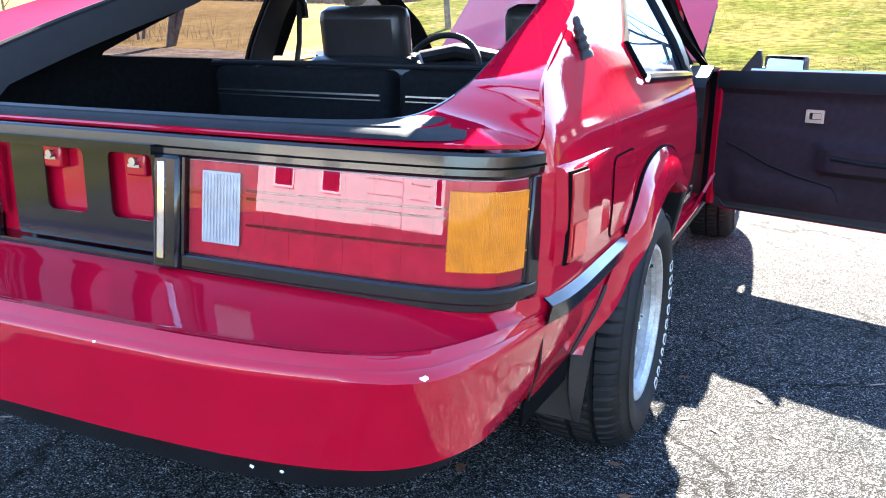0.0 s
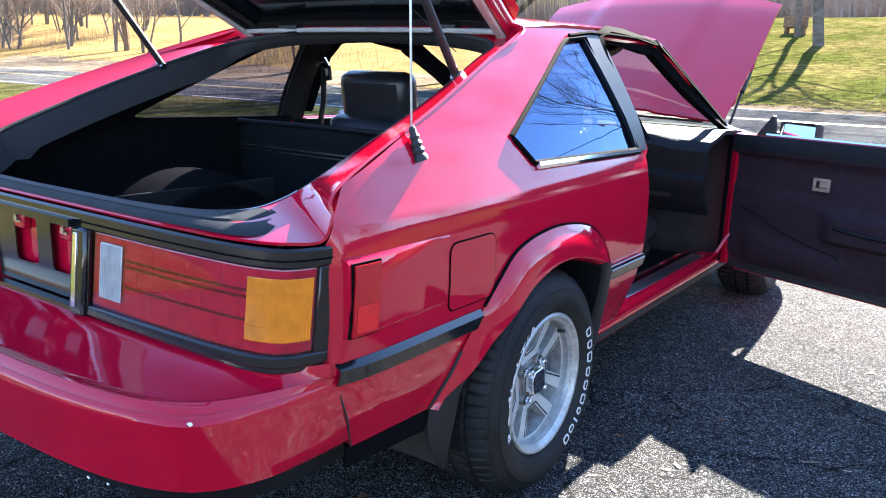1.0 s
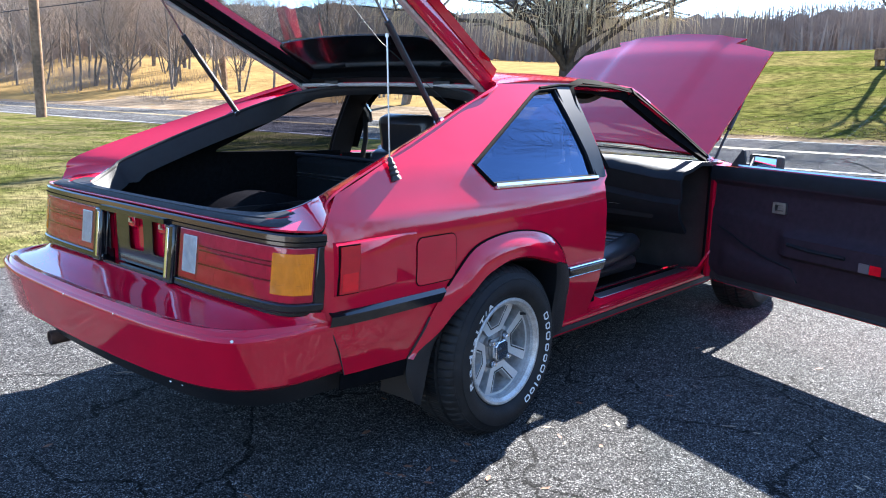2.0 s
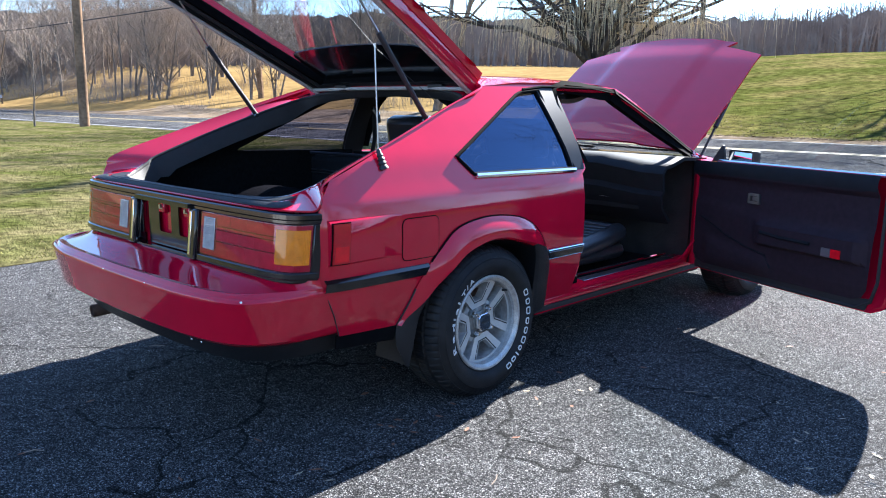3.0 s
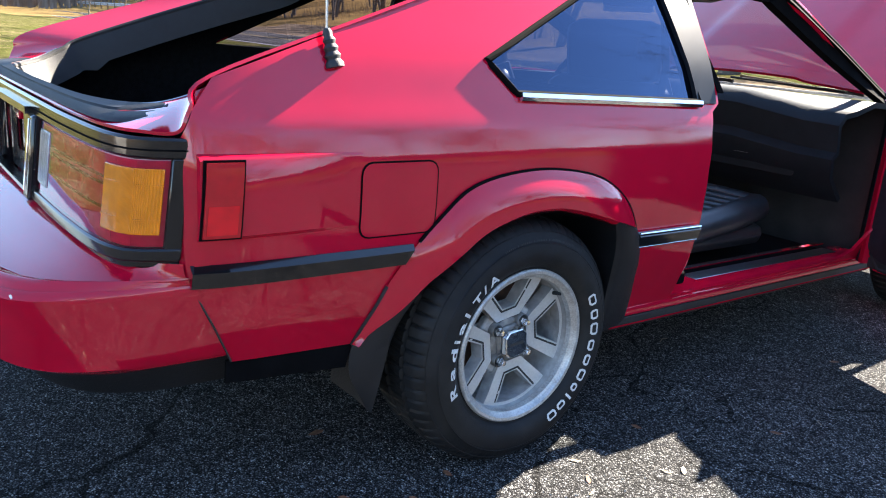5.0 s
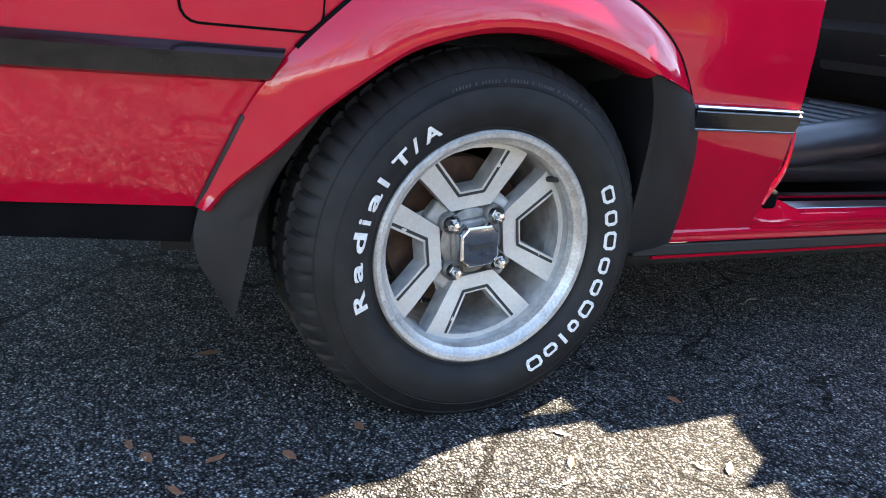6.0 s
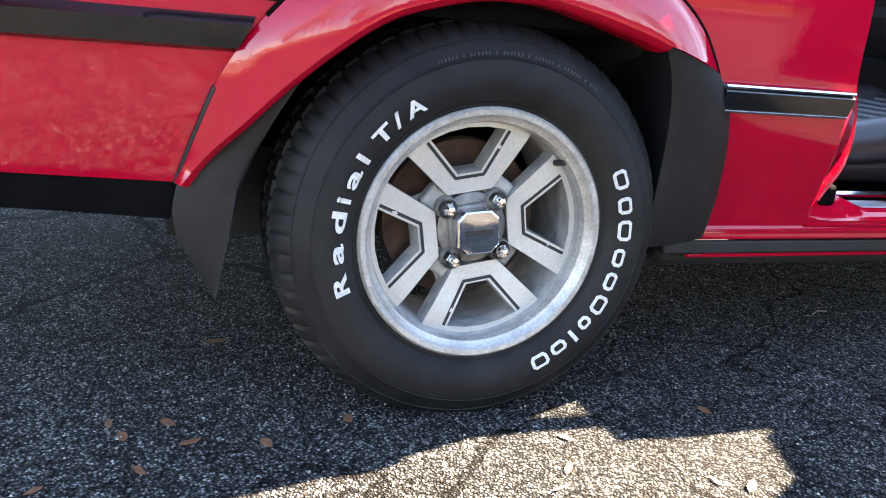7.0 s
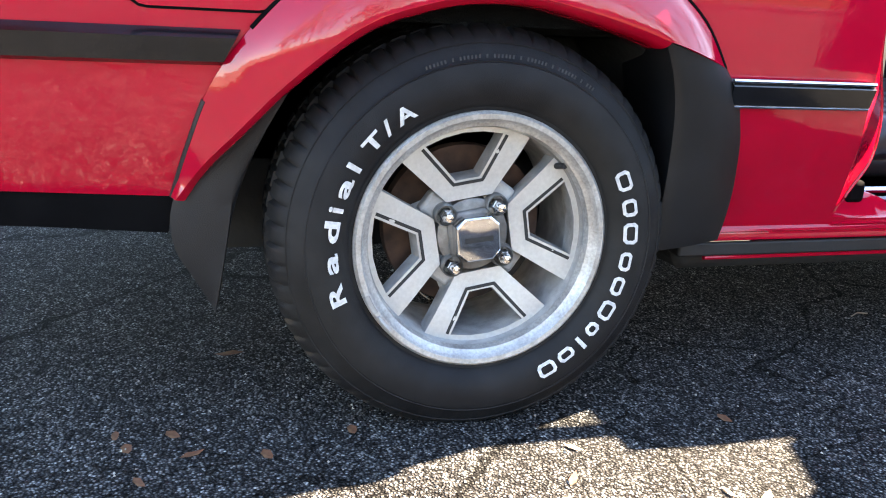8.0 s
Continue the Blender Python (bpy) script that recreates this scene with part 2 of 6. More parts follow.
        l.new(col, s.inputs[0]), l.new(f, s.inputs["Scale"])
        col = s.outputs[0]
    l.new(col, b.inputs["Base Color"])
    height = n.new("ShaderNodeMath")
    height.operation = "SUBTRACT"
    l.new(binder.outputs["Result"], height.inputs[0]), l.new(line.outputs[0], height.inputs[1])
    relief = n.new("ShaderNodeBump")
    relief.inputs["Distance"].default_value = bump
    l.new(height.outputs[0], relief.inputs["Height"]), l.new(relief.outputs["Normal"], b.inputs["Normal"])
    return m


ASPHALT = asphalt("driveway_asphalt", (0.066, 0.066, 0.069), (0.39, 0.386, 0.375), 1.3, bump=0.004, crack=0.011, spec=0.06)
ROAD = asphalt("road_asphalt", (0.135, 0.135, 0.138), (0.24, 0.236, 0.23), 0.25, bump=0.0015)
WHITE_LINE = material("white_road_paint", (0.29, 0.29, 0.285), rough=0.8, vary=0.35, scale=3, second=(0.22, 0.22, 0.22))
YELLOW_LINE = material("yellow_road_paint", (0.30, 0.22, 0.07), rough=0.8, vary=0.35, scale=3, second=(0.15, 0.13, 0.09))
LAWN = material("winter_lawn", spec=0.0, colour=(0.050, 0.054, 0.015), rough=0.95, vary=0.65, scale=9, second=(0.098, 0.084, 0.040), bump=0.02, bump_scale=40, blend=(0.4, 0.62))
BLADE = material("grass_blades", spec=0.0, colour=(0.12, 0.12, 0.036), rough=0.8, vary=0.45, scale=5, second=(0.19, 0.155, 0.08))
HILL = material("green_hill_grass", spec=0.0, colour=(0.052, 0.056, 0.014), rough=0.95, vary=0.6, scale=2.6, second=(0.092, 0.078, 0.028), bump=0.05, bump_scale=6, blend=(0.42, 0.62))
FIELD = material("dry_straw_field", spec=0.0, colour=(0.205, 0.137, 0.056), rough=0.95, vary=0.28, scale=1.1, second=(0.165, 0.110, 0.046), bump=0.05, bump_scale=4)
LITTER = material("leaf_litter", spec=0.0, colour=(0.13, 0.097, 0.066), rough=0.95, vary=0.5, scale=9, second=(0.19, 0.148, 0.105), bump=0.03, bump_scale=20)
BARK = material("grey_bark", spec=0.0, colour=(0.125, 0.105, 0.088), rough=0.9, vary=0.3, scale=6, second=(0.18, 0.155, 0.132), bump=0.01, bump_scale=25)
# Darkened in its colour because the willow stands against the light.
BACKLIT_BARK = material("backlit_willow_bark", spec=0.0, colour=(0.060, 0.050, 0.043), rough=0.9, vary=0.3, scale=6, second=(0.095, 0.08, 0.068), bump=0.01, bump_scale=25)
TWIG = material("brown_twigs", spec=0.0, colour=(0.27, 0.215, 0.17), rough=0.9, vary=0.25, scale=2)
WILLOW = material("tan_willow_twigs", spec=0.0, colour=(0.52, 0.41, 0.25), rough=0.85, vary=0.25, scale=2)
FAR_WOOD = material("far_grey_woods", spec=0.0, colour=(0.185, 0.152, 0.132), rough=0.95, vary=0.3, scale=0.4, second=(0.140, 0.116, 0.104))
POLE = material("weathered_pole_wood", spec=0.0, colour=(0.19, 0.125, 0.08), rough=0.9, vary=0.3, scale=8, second=(0.13, 0.09, 0.06), bump=0.004, bump_scale=40)
LEAF = material("dry_brown_leaf", (0.15, 0.055, 0.025), rough=0.8, vary=0.3, scale=60, second=(0.20, 0.10, 0.045))
LEAF_PALE = material("bleached_tan_leaf", (0.36, 0.28, 0.18), rough=0.8, vary=0.3, scale=60, second=(0.48, 0.40, 0.29))
STONE = material("pale_grit", (0.36, 0.34, 0.30), rough=0.9, vary=0.3, scale=60)
SIDING = material("dark_house_siding", (0.10, 0.10, 0.11), rough=0.8, vary=0.1, scale=4)
ROOFING = material("dark_shingles", (0.05, 0.05, 0.055), rough=0.9, vary=0.2, scale=3)
GARAGE = material("pale_siding", (0.55, 0.53, 0.50), rough=0.7, vary=0.06, scale=3)
WHITE = material("white_house_paint", (0.75, 0.75, 0.73), rough=0.6, vary=0.05, scale=3)

# ---- tools ----
from mathutils.geometry import delaunay_2d_cdt


def mesh_of(verts, faces, sharp=35):
    me = bpy.data.meshes.new("mesh")
    me.from_pydata([tuple(v) for v in verts], [], faces)
    me.update()
    me.polygons.foreach_set("use_smooth", [True] * len(me.polygons))
    me.set_sharp_from_angle(angle=radians(sharp))
    return me


def thickened(me, thick):
    """The sheet with a back and rims; thick: metres behind its face (minus: before it)."""
    n, k = len(me.vertices), len(me.polygons)
    verts = [v.co.copy() for v in me.vertices]
    back = [v.co - v.normal * thick for v in me.vertices]
    faces = [tuple(q.vertices) for q in me.polygons]
    seen = {}
    for f in faces:
        for a, b in zip(f, f[1:] + f[:1]):
            seen[(a, b)] = 1
    rims = [(b, a, a + n, b + n) for a, b in seen if (b, a) not in seen]
    every = faces + [tuple(i + n for i in f[::-1]) for f in faces] + rims
    if thick < 0:
        every = [f[::-1] for f in every]
    out = mesh_of(verts + back, every, 40)
    for m in me.materials:
        out.materials.append(m)
    return out


def part(name, me, mat, parent=None, label="", thick=0.0, bevel=0.0):
    """ONE mesh object under a thing or a part; me: a mesh or (verts, faces)."""
    if isinstance(me, tuple):
        me = mesh_of(*me)
    if mat and not me.materials:
        me.materials.append(mat)
    if thick:
        me = thickened(me, thick)
    ob = new(name, me)
    ob.parent = parent
    if bevel:
        mod = ob.modifiers.new("edge", "BEVEL")
        mod.width, mod.segments, mod.limit_method, mod.angle_limit = bevel, 2, "ANGLE", radians(40)
    return tagged(ob, label) if label else ob


def thing(name, label, category, m=None, group="", kind=""):
    ob = new(name)
    ob.empty_display_size = 0.1
    if m is not None:
        ob.matrix_world = m
    return tagged(ob, label, category, group, kind)


def joined(*pieces):
    """Several (verts, faces) as one."""
    vs, fs = [], []
    for v, f in pieces:
        k = len(vs)
        vs += [tuple(p) for p in v]
        fs += [tuple(i + k for i in g) for g in f]
    return vs, fs


def moved(piece, m):
    return [m @ Vector(p) for p in piece[0]], piece[1]


def box(x0, x1, y0, y1, z0, z1):
    v = [(x, y, z) for x in (x0, x1) for y in (y0, y1) for z in (z0, z1)]
    return v, [(0, 1, 3, 2), (4, 6, 7, 5), (0, 4, 5, 1), (2, 3, 7, 6), (0, 2, 6, 4), (1, 5, 7, 3)]


def grid(rows, close_u=False, close_v=False, flip=False):
    """A skin through rows of points, all of one length."""
    a, b = len(rows), len(rows[0])
    f = []
    for i in range(a if close_u else a - 1):
        for j in range(b if close_v else b - 1):
            q = (i * b + j, ((i + 1) % a) * b + j, ((i + 1) % a) * b + (j + 1) % b, i * b + (j + 1) % b)
            f.append(q[::-1] if flip else q)
    return [tuple(p) for r in rows for p in r], f


def curve(points, count):
    """A smooth run of count points through the given ones (Catmull-Rom, by length)."""
    p = [Vector(q) for q in points]
    ext = [p[0] * 2 - p[1], *p, p[-1] * 2 - p[-2]]
    fine = []
    for i in range(1, len(ext) - 2):
        a, b, c, d = ext[i - 1:i + 3]
        for k in range(12):
            t = k / 12
            fine.append(0.5 * (2 * b + (c - a) * t + (2 * a - 5 * b + 4 * c - d) * t * t + (3 * b - a - 3 * c + d) * t ** 3))
    fine.append(p[-1])
    s = [0.0]
    for a, b in zip(fine, fine[1:]):
        s.append(s[-1] + (b - a).length)
    out = []
    for k in range(count):
        w = s[-1] * k / (count - 1)
        i = min(max(int(np.searchsorted(s, w)), 1), len(s) - 1)
        t = (w - s[i - 1]) / max(s[i] - s[i - 1], 1e-9)
        out.append(fine[i - 1].lerp(fine[i], t))
    return out


def tube(points, radius, sides=8, closed=False, ends=True, flat=1.0):
    """A rod along points; radius: a number or one a point."""
    p = [Vector(q) for q in points]
    r = radius if isinstance(radius, (list, tuple)) else [radius] * len(p)
    rows, up = [], None
    for i, q in enumerate(p):
        a = p[i - 1] if (i or closed) else q
        b = p[(i + 1) % len(p)] if (i < len(p) - 1 or closed) else q
        way = (b - a).normalized()
        if up is None:
            up = Vector((0, 0, 1)) if abs(way.z) < 0.9 else Vector((1, 0, 0))
        side = way.cross(up).normalized()
        up = side.cross(way).normalized()
        rows.append([q + r[i] * (math.cos(k * math.tau / sides) * side + flat * math.sin(k * math.tau / sides) * up) for k in range(sides)])
    v, f = grid(rows, close_u=closed, close_v=True)
    if ends and not closed:
        n = len(v)
        f += [tuple(range(sides)), tuple(range(n - 1, n - sides - 1, -1))]
    return v, f


def lathe(profile, steps=64, wobble=None):
    """Turns (x, r) pairs round the x axis."""
    rows = []
    for k in range(steps):
        a = math.tau * k / steps
        rows.append([(x, (r + (wobble(k, i) if wobble else 0)) * math.cos(a), (r + (wobble(k, i) if wobble else 0)) * math.sin(a)) for i, (x, r) in enumerate(profile)])
    return grid(rows, close_u=True)


def inside(pts, poly):
    x, y = pts[:, 0], pts[:, 1]
    hit = np.zeros(len(pts), bool)
    for (ax, ay), (bx, by) in zip(poly, poly[1:] + poly[:1]):
        if ay != by:
            hit ^= ((ay > y) != (by > y)) & (x < (bx - ax) * (y - ay) / (by - ay) + ax)
    return hit


def edge_distance(pts, poly):
    best = np.full(len(pts), 9.0)
    for a, b in zip(poly, poly[1:] + poly[:1]):
        a, b = np.array(a), np.array(b)
        d = b - a
        t = np.clip(((pts - a) @ d) / max(d @ d, 1e-12), 0, 1)
        best = np.minimum(best, np.hypot(*(pts - a - t[:, None] * d).T))
    return best


def sheet(outline, f, step=0.03, holes=(), flip=False):
    """A flat outline with holes, filled with a fine net and laid on the surface f(u, v) -> (x, y, z)."""
    loops = []
    for poly in (outline, *holes):
        run = []
        for a, b in zip(poly, poly[1:] + poly[:1]):
            k = max(1, int(math.hypot(b[0] - a[0], b[1] - a[1]) / step))
            run += [(a[0] + (b[0] - a[0]) * i / k, a[1] + (b[1] - a[1]) * i / k) for i in range(k)]
        loops.append(run)
    pts, edges = [], []
    for run in loops:
        k = len(pts)
        pts += run
        edges += [(k + i, k + (i + 1) % len(run)) for i in range(len(run))]
    us, vs = [p[0] for p in outline], [p[1] for p in outline]
    net = np.array([(u, v) for u in np.arange(min(us), max(us), step) for v in np.arange(min(vs), max(vs), step)]) + step * 0.37
    keep = inside(net, list(outline)) & (edge_distance(net, list(outline)) > step * 0.45)
    for h in holes:
        keep &= ~inside(net, list(h)) & (edge_distance(net, list(h)) > step * 0.45)
    pts += [tuple(p) for p in net[keep]]
    co, _, tris, *_ = delaunay_2d_cdt([Vector(p) for p in pts], edges, [], 0, 1e-6)
    mid = np.array([[sum(co[i][k] for i in t) / 3 for k in (0, 1)] for t in tris])
    ok = inside(mid, list(outline))
    for h in holes:
        ok &= ~inside(mid, list(h))
    faces = [tuple(t)[::-1] if flip else tuple(t) for t, o in zip(tris, ok) if o]
    return [f(c[0], c[1]) for c in co], faces


def arc(cx, cy, r, a0, a1, count=14):
    return [(cx + r * math.cos(radians(a0 + (a1 - a0) * i / (count - 1))), cy + r * math.sin(radians(a0 + (a1 - a0) * i / (count - 1)))) for i in range(count)]


def rounded(x0, x1, y0, y1, r, count=5):
    return arc(x1 - r, y0 + r, r, -90, 0, count) + arc(x1 - r, y1 - r, r, 0, 90, count) + arc(x0 + r, y1 - r, r, 90, 180, count) + arc(x0 + r, y0 + r, r, 180, 270, count)


def smooth(a, b, v):
    t = min(max((v - a) / (b - a), 0.0), 1.0)
    return t * t * (3 - 2 * t)

# ---- the car ----
CAR_LABEL = "glossy red two-door liftback with its hood, door and hatch open"
SMOKE = material("smoky_lamp_plastic", (0.10, 0.095, 0.095), rough=0.3, coat=0.6)
car = thing("car", CAR_LABEL, "car")

SZ = [0.15, 0.24, 0.30, 0.36, 0.45, 0.55, 0.65, 0.75, 0.82, 0.87, 0.93, 0.97, 1.10, 1.22, 1.30]
SX = [0.69, 0.725, 0.750, 0.774, 0.811, 0.835, 0.843, 0.841, 0.828, 0.806, 0.783, 0.764, 0.684, 0.603, 0.545]
fine_z = np.linspace(0.15, 1.30, 231)
fine_x = np.interp(fine_z, SZ, SX)
soft_k = np.exp(-np.linspace(-2, 2, 13) ** 2)
fine_x = np.convolve(np.pad(fine_x, 6, "edge"), soft_k / soft_k.sum(), "valid")


def side_x(y, z):
    """Half width of the body."""
    x = float(np.interp(z, fine_z, fine_x))
    x -= 0.4 * max(0.0, -0.62 - y) ** 2 + 0.022 * min(1.0, max(0.0, -0.774 - y) / 0.026) ** 2 + 0.028 * max(0.0, y - 2.0) ** 2
    x -= 0.11 * smooth(1.20, 1.85, y) * smooth(0.83, 0.90, z)
    return x


def on_side(sgn, out=0.0):
    return lambda y, z: (sgn * (side_x(y, z) + out), y, z)


def by_knots(pts, per=6):
    out = []
    for i in range(len(pts) - 1):
        a, b, c, d = Vector(pts[max(0, i - 1)]), Vector(pts[i]), Vector(pts[i + 1]), Vector(pts[min(len(pts) - 1, i + 2)])
        for j in range(per):
            t = j / per
            out.append(0.5 * (2 * b + (c - a) * t + (2 * a - 5 * b + 4 * c - d) * t * t + (3 * b - a - 3 * c + d) * t ** 3))
    return out + [Vector(pts[-1])]


def ahead(pts):
    """The windscreen pillars rake forward towards the cowl."""
    return [(y + (0.11 * smooth(1.12, 1.60, y) if z > 0.855 else 0.0), z) for y, z in pts]


REAR_EDGE = [(-0.69, 0.365), (-0.80, 0.575), (-0.80, 0.785), (-0.775, 0.845), (-0.735, 0.897)]
PILLAR_TOP = [(-0.735, 0.897), (-0.40, 1.018), (-0.05, 1.138), (0.21, 1.222)]
SIDE = (REAR_EDGE + PILLAR_TOP[1:] + [(0.45, 1.243), (0.85, 1.252), (1.10, 1.248), (1.25, 1.236), (1.655, 1.062), (2.01, 0.878), (2.08, 0.856), (2.3, 0.825), (2.9, 0.76), (3.30, 0.70), (3.36, 0.65), (3.36, 0.45), (3.30, 0.33)]
        + arc(2.5, 0.29, 0.36, 5, 178, 20) + [(2.10, 0.284), (0.40, 0.284)] + arc(0.0, 0.29, 0.395, 2, 176, 24) + [(-0.424, 0.353)])
QUARTER_WINDOW = [(-0.126, 0.950), (-0.055, 0.884), (0.60, 0.876), (0.575, 1.212), (0.44, 1.200), (0.40, 1.188)]
JAMB_OUT = [(0.692, 0.300), (0.688, 0.345), (0.678, 0.41), (0.664, 0.48), (0.654, 0.545), (0.647, 0.62), (0.643, 0.70), (0.645, 0.80), (0.656, 0.85)]
DOOR_HOLE = ahead(JAMB_OUT + [(0.69, 0.872), (0.705, 1.222), (1.16, 1.216), (1.22, 1.196), (1.50, 1.05), (1.80, 0.890), (1.835, 0.850), (1.838, 0.45), (1.78, 0.33), (1.70, 0.30), (0.75, 0.295)])
QUARTER_LEFT = [(-0.150, 0.890), (0.60, 0.876), (0.575, 1.212), (0.44, 1.200), (0.38, 1.178)]
LEFT_WINDOW = ahead([(0.70, 0.876), (0.715, 1.215), (1.16, 1.212), (1.22, 1.19), (1.50, 1.045), (1.78, 0.890), (1.77, 0.872)])
for sgn in (1, -1):
    pane = QUARTER_WINDOW if sgn > 0 else QUARTER_LEFT
    holes = [pane, DOOR_HOLE if sgn > 0 else LEFT_WINDOW]
    part("body_side", sheet(SIDE, on_side(sgn), 0.016 if sgn > 0 else 0.03, holes, flip=sgn < 0), PAINT, car, "glossy red quarter panel, pillars and fender", thick=0.012)
    part("quarter_window", sheet(pane, on_side(sgn, -0.008), 0.06, flip=sgn < 0), TINTED if sgn > 0 else WINDOW, car, "fixed tinted quarter window")
    # rubber round the quarter window, chrome below it
    loop = [on_side(sgn, 0.002)(*p) for p in pane]
    dense = []
    for a, b in zip(loop, loop[1:] + loop[:1]):
        dense += [Vector(a).lerp(Vector(b), k / 6) for k in range(6)]
    part("window_seal", tube(dense, 0.008, 8, closed=True), RUBBER_DULL, car, "black rubber seal")
    part("window_chrome", tube([on_side(sgn, 0.010)(-0.05 + 0.65 * k / 9, 0.879 - 0.008 * k / 9) for k in range(10)], 0.0065, 6, flat=1.6), CHROME, car, "chrome window strip")
    part("window_chrome", tube([on_side(sgn, 0.008)(y, z) for y, z in ((0.46, 1.214), (0.62, 1.230), (0.8, 1.232), (1.10, 1.230), (1.25, 1.208), (1.60, 1.065), (1.91, 0.905))], 0.006, 6), RUBBER_DULL, car, "black roof gutter")
    # black pillar cover between the side windows
    pil = [(0.590, 0.872), (0.672, 0.872), (0.702, 1.226), (0.560, 1.222)]
    part("pillar_lining", sheet([(0.580, 0.862), (0.712, 0.862), (0.725, 1.20), (0.555, 1.20)], on_side(sgn, -0.030), 0.06, flip=sgn > 0), RUBBER, car, "black inner pillar lining", thick=0.006)
    part("door_pillar", sheet(pil, on_side(sgn, 0.006), 0.05, flip=sgn < 0), PILLAR, car, "satin black pillar cover", thick=0.012)
DOOR_TOP = ahead([(0.702, 0.90), (0.705, 1.222), (1.16, 1.216), (1.22, 1.196), (1.50, 1.05), (1.80, 0.890)])
DOOR_TOP_OUT = ahead([(0.690, 0.90), (0.695, 1.236), (1.165, 1.232), (1.232, 1.214), (1.512, 1.071), (1.825, 0.903)])
DOOR_TOP_IN = ahead([(0.725, 0.90), (0.728, 1.190), (1.145, 1.182), (1.20, 1.164), (1.478, 1.016), (1.775, 0.862)])
for sgn in (1, -1):
    band = [by_knots([on_side(sgn, o)(y, z) for y, z in L], 4) for L, o in ((DOOR_TOP_OUT, 0.004), (DOOR_TOP, 0.010), (DOOR_TOP, -0.004), (DOOR_TOP_IN, -0.030), (DOOR_TOP_IN, -0.060))]
    part("door_frame_trim", mesh_of(*grid(band, flip=sgn > 0), sharp=60), RUBBER_DULL, car, "black door frame seal and pillar trim", thick=0.004)
part("pillar_lining", sheet([(1.08, 1.250), (1.24, 1.238), (1.64, 1.070), (2.0, 0.885), (1.84, 0.880), (1.575, 1.035), (1.25, 1.180), (1.08, 1.200)], on_side(-1, -0.018), 0.05), RUBBER_DULL, car, "black windscreen pillar lining", thick=0.006)
part("pillar_vent", joined(*[box(0.776 - 0.010 * k, 0.797 - 0.010 * k, 0.628, 0.652, 0.886 + 0.017 * k, 0.898 + 0.017 * k) for k in range(3)]), FLAP, car, "small black pillar vent")
part("side_window", sheet(LEFT_WINDOW, on_side(-1, -0.01), 0.08), CLEAR, car, "clear door window")

# roof
ROOF = [(0.585, 1.21), (0.3, 1.235), (0, 1.245), (-0.3, 1.235), (-0.585, 1.21), (-0.588, 0.85), (-0.594, 0.45), (-0.602, 0.21), (-0.35, 0.255), (0, 0.275), (0.35, 0.255), (0.602, 0.21), (0.594, 0.45), (0.588, 0.85)]


def roof_z(x, y):
    rim = float(np.interp(y, [0.2, 0.45, 0.85, 1.1, 1.25], [1.222, 1.243, 1.252, 1.248, 1.234]))
    return rim + 0.040 * (1 - min(abs(x) / 0.6, 1) ** 2.4)


part("roof", sheet(ROOF, lambda x, y: (x, y, roof_z(x, y)), 0.04), PAINT, car, thick=0.01)
part("headliner", sheet([(0.54, 1.18), (-0.54, 1.18), (-0.55, 0.30), (0.55, 0.30)], lambda x, y: (x, y, roof_z(x, y) - 0.035), 0.1), LINER, car, "brown cloth headliner", thick=0.01)

# rear bumper
B_INNER = [(0, -0.925), (0.3, -0.922), (0.5, -0.914), (0.66, -0.898), (0.74, -0.878), (0.786, -0.848), (0.806, -0.815), (0.818, -0.797)]
B_TOP = [(0, -1.110), (0.3, -1.104), (0.5, -1.092), (0.64, -1.066), (0.722, -1.020), (0.768, -0.95), (0.800, -0.87), (0.820, -0.787)]
B_CREST = [(0, -1.137), (0.3, -1.131), (0.5, -1.119), (0.68, -1.083), (0.757, -1.042), (0.792, -0.96), (0.812, -0.87), (0.826, -0.772)]
B_LOW = [(0, -1.114), (0.3, -1.107), (0.5, -1.091), (0.64, -1.060), (0.725, -1.010), (0.770, -0.93), (0.782, -0.85), (0.786, -0.705)]
B_UNDER = [(0, -1.080), (0.3, -1.073), (0.5, -1.055), (0.62, -1.025), (0.695, -0.975), (0.74, -0.90), (0.752, -0.83), (0.757, -0.690)]


def half_run(pts, z, count=33):
    right = curve([(x, y, 0) for x, y in pts], count)
    run = [Vector((-p.x, p.y, z(p) if callable(z) else z)) for p in right[:0:-1]]
    return run + [Vector((p.x, p.y, z(p) if callable(z) else z)) for p in right]


def between(a, b, t, dz=0.0):
    return [p.lerp(q, t) + Vector((0, 0, dz)) for p, q in zip(a, b)]


b0, b1, b2, b4, b5 = half_run(B_INNER, 0.583), half_run(B_TOP, 0.556), half_run(B_CREST, 0.533), half_run(B_LOW, 0.392), half_run(B_UNDER, 0.370)
rows = [b0, between(b0, b1, 0.08, -0.002), between(b0, b1, 0.18, -0.0055), between(b0, b1, 0.30, -0.0090), between(b0, b1, 0.5, -0.0095), between(b0, b1, 0.82, -0.0095), between(b0, b1, 0.87, -0.009), between(b0, b1, 0.92, -0.002), between(b1, b2, 0.05, 0.003), between(b1, b2, 0.35, 0.003), between(b1, b2, 0.55, -0.001), between(b1, b2, 0.62, 0.003), between(b1, b2, 0.85, 0.004), b2, between(b2, b4, 0.06, -0.001), between(b2, b4, 0.45), between(b2, b4, 0.8), b4, between(b4, b5, 0.5, -0.003), b5, [p + Vector((-p.x * 0.12, 0.05, 0.002)) for p in b5]]
part("rear_bumper", mesh_of(*grid(rows, flip=True), sharp=50), PAINT, car, "red moulded bumper with a flat top shelf and small chips", thick=-0.004)
v0 = [p + Vector((-p.x * 0.035, 0.022, 0.004)) for p in b5]
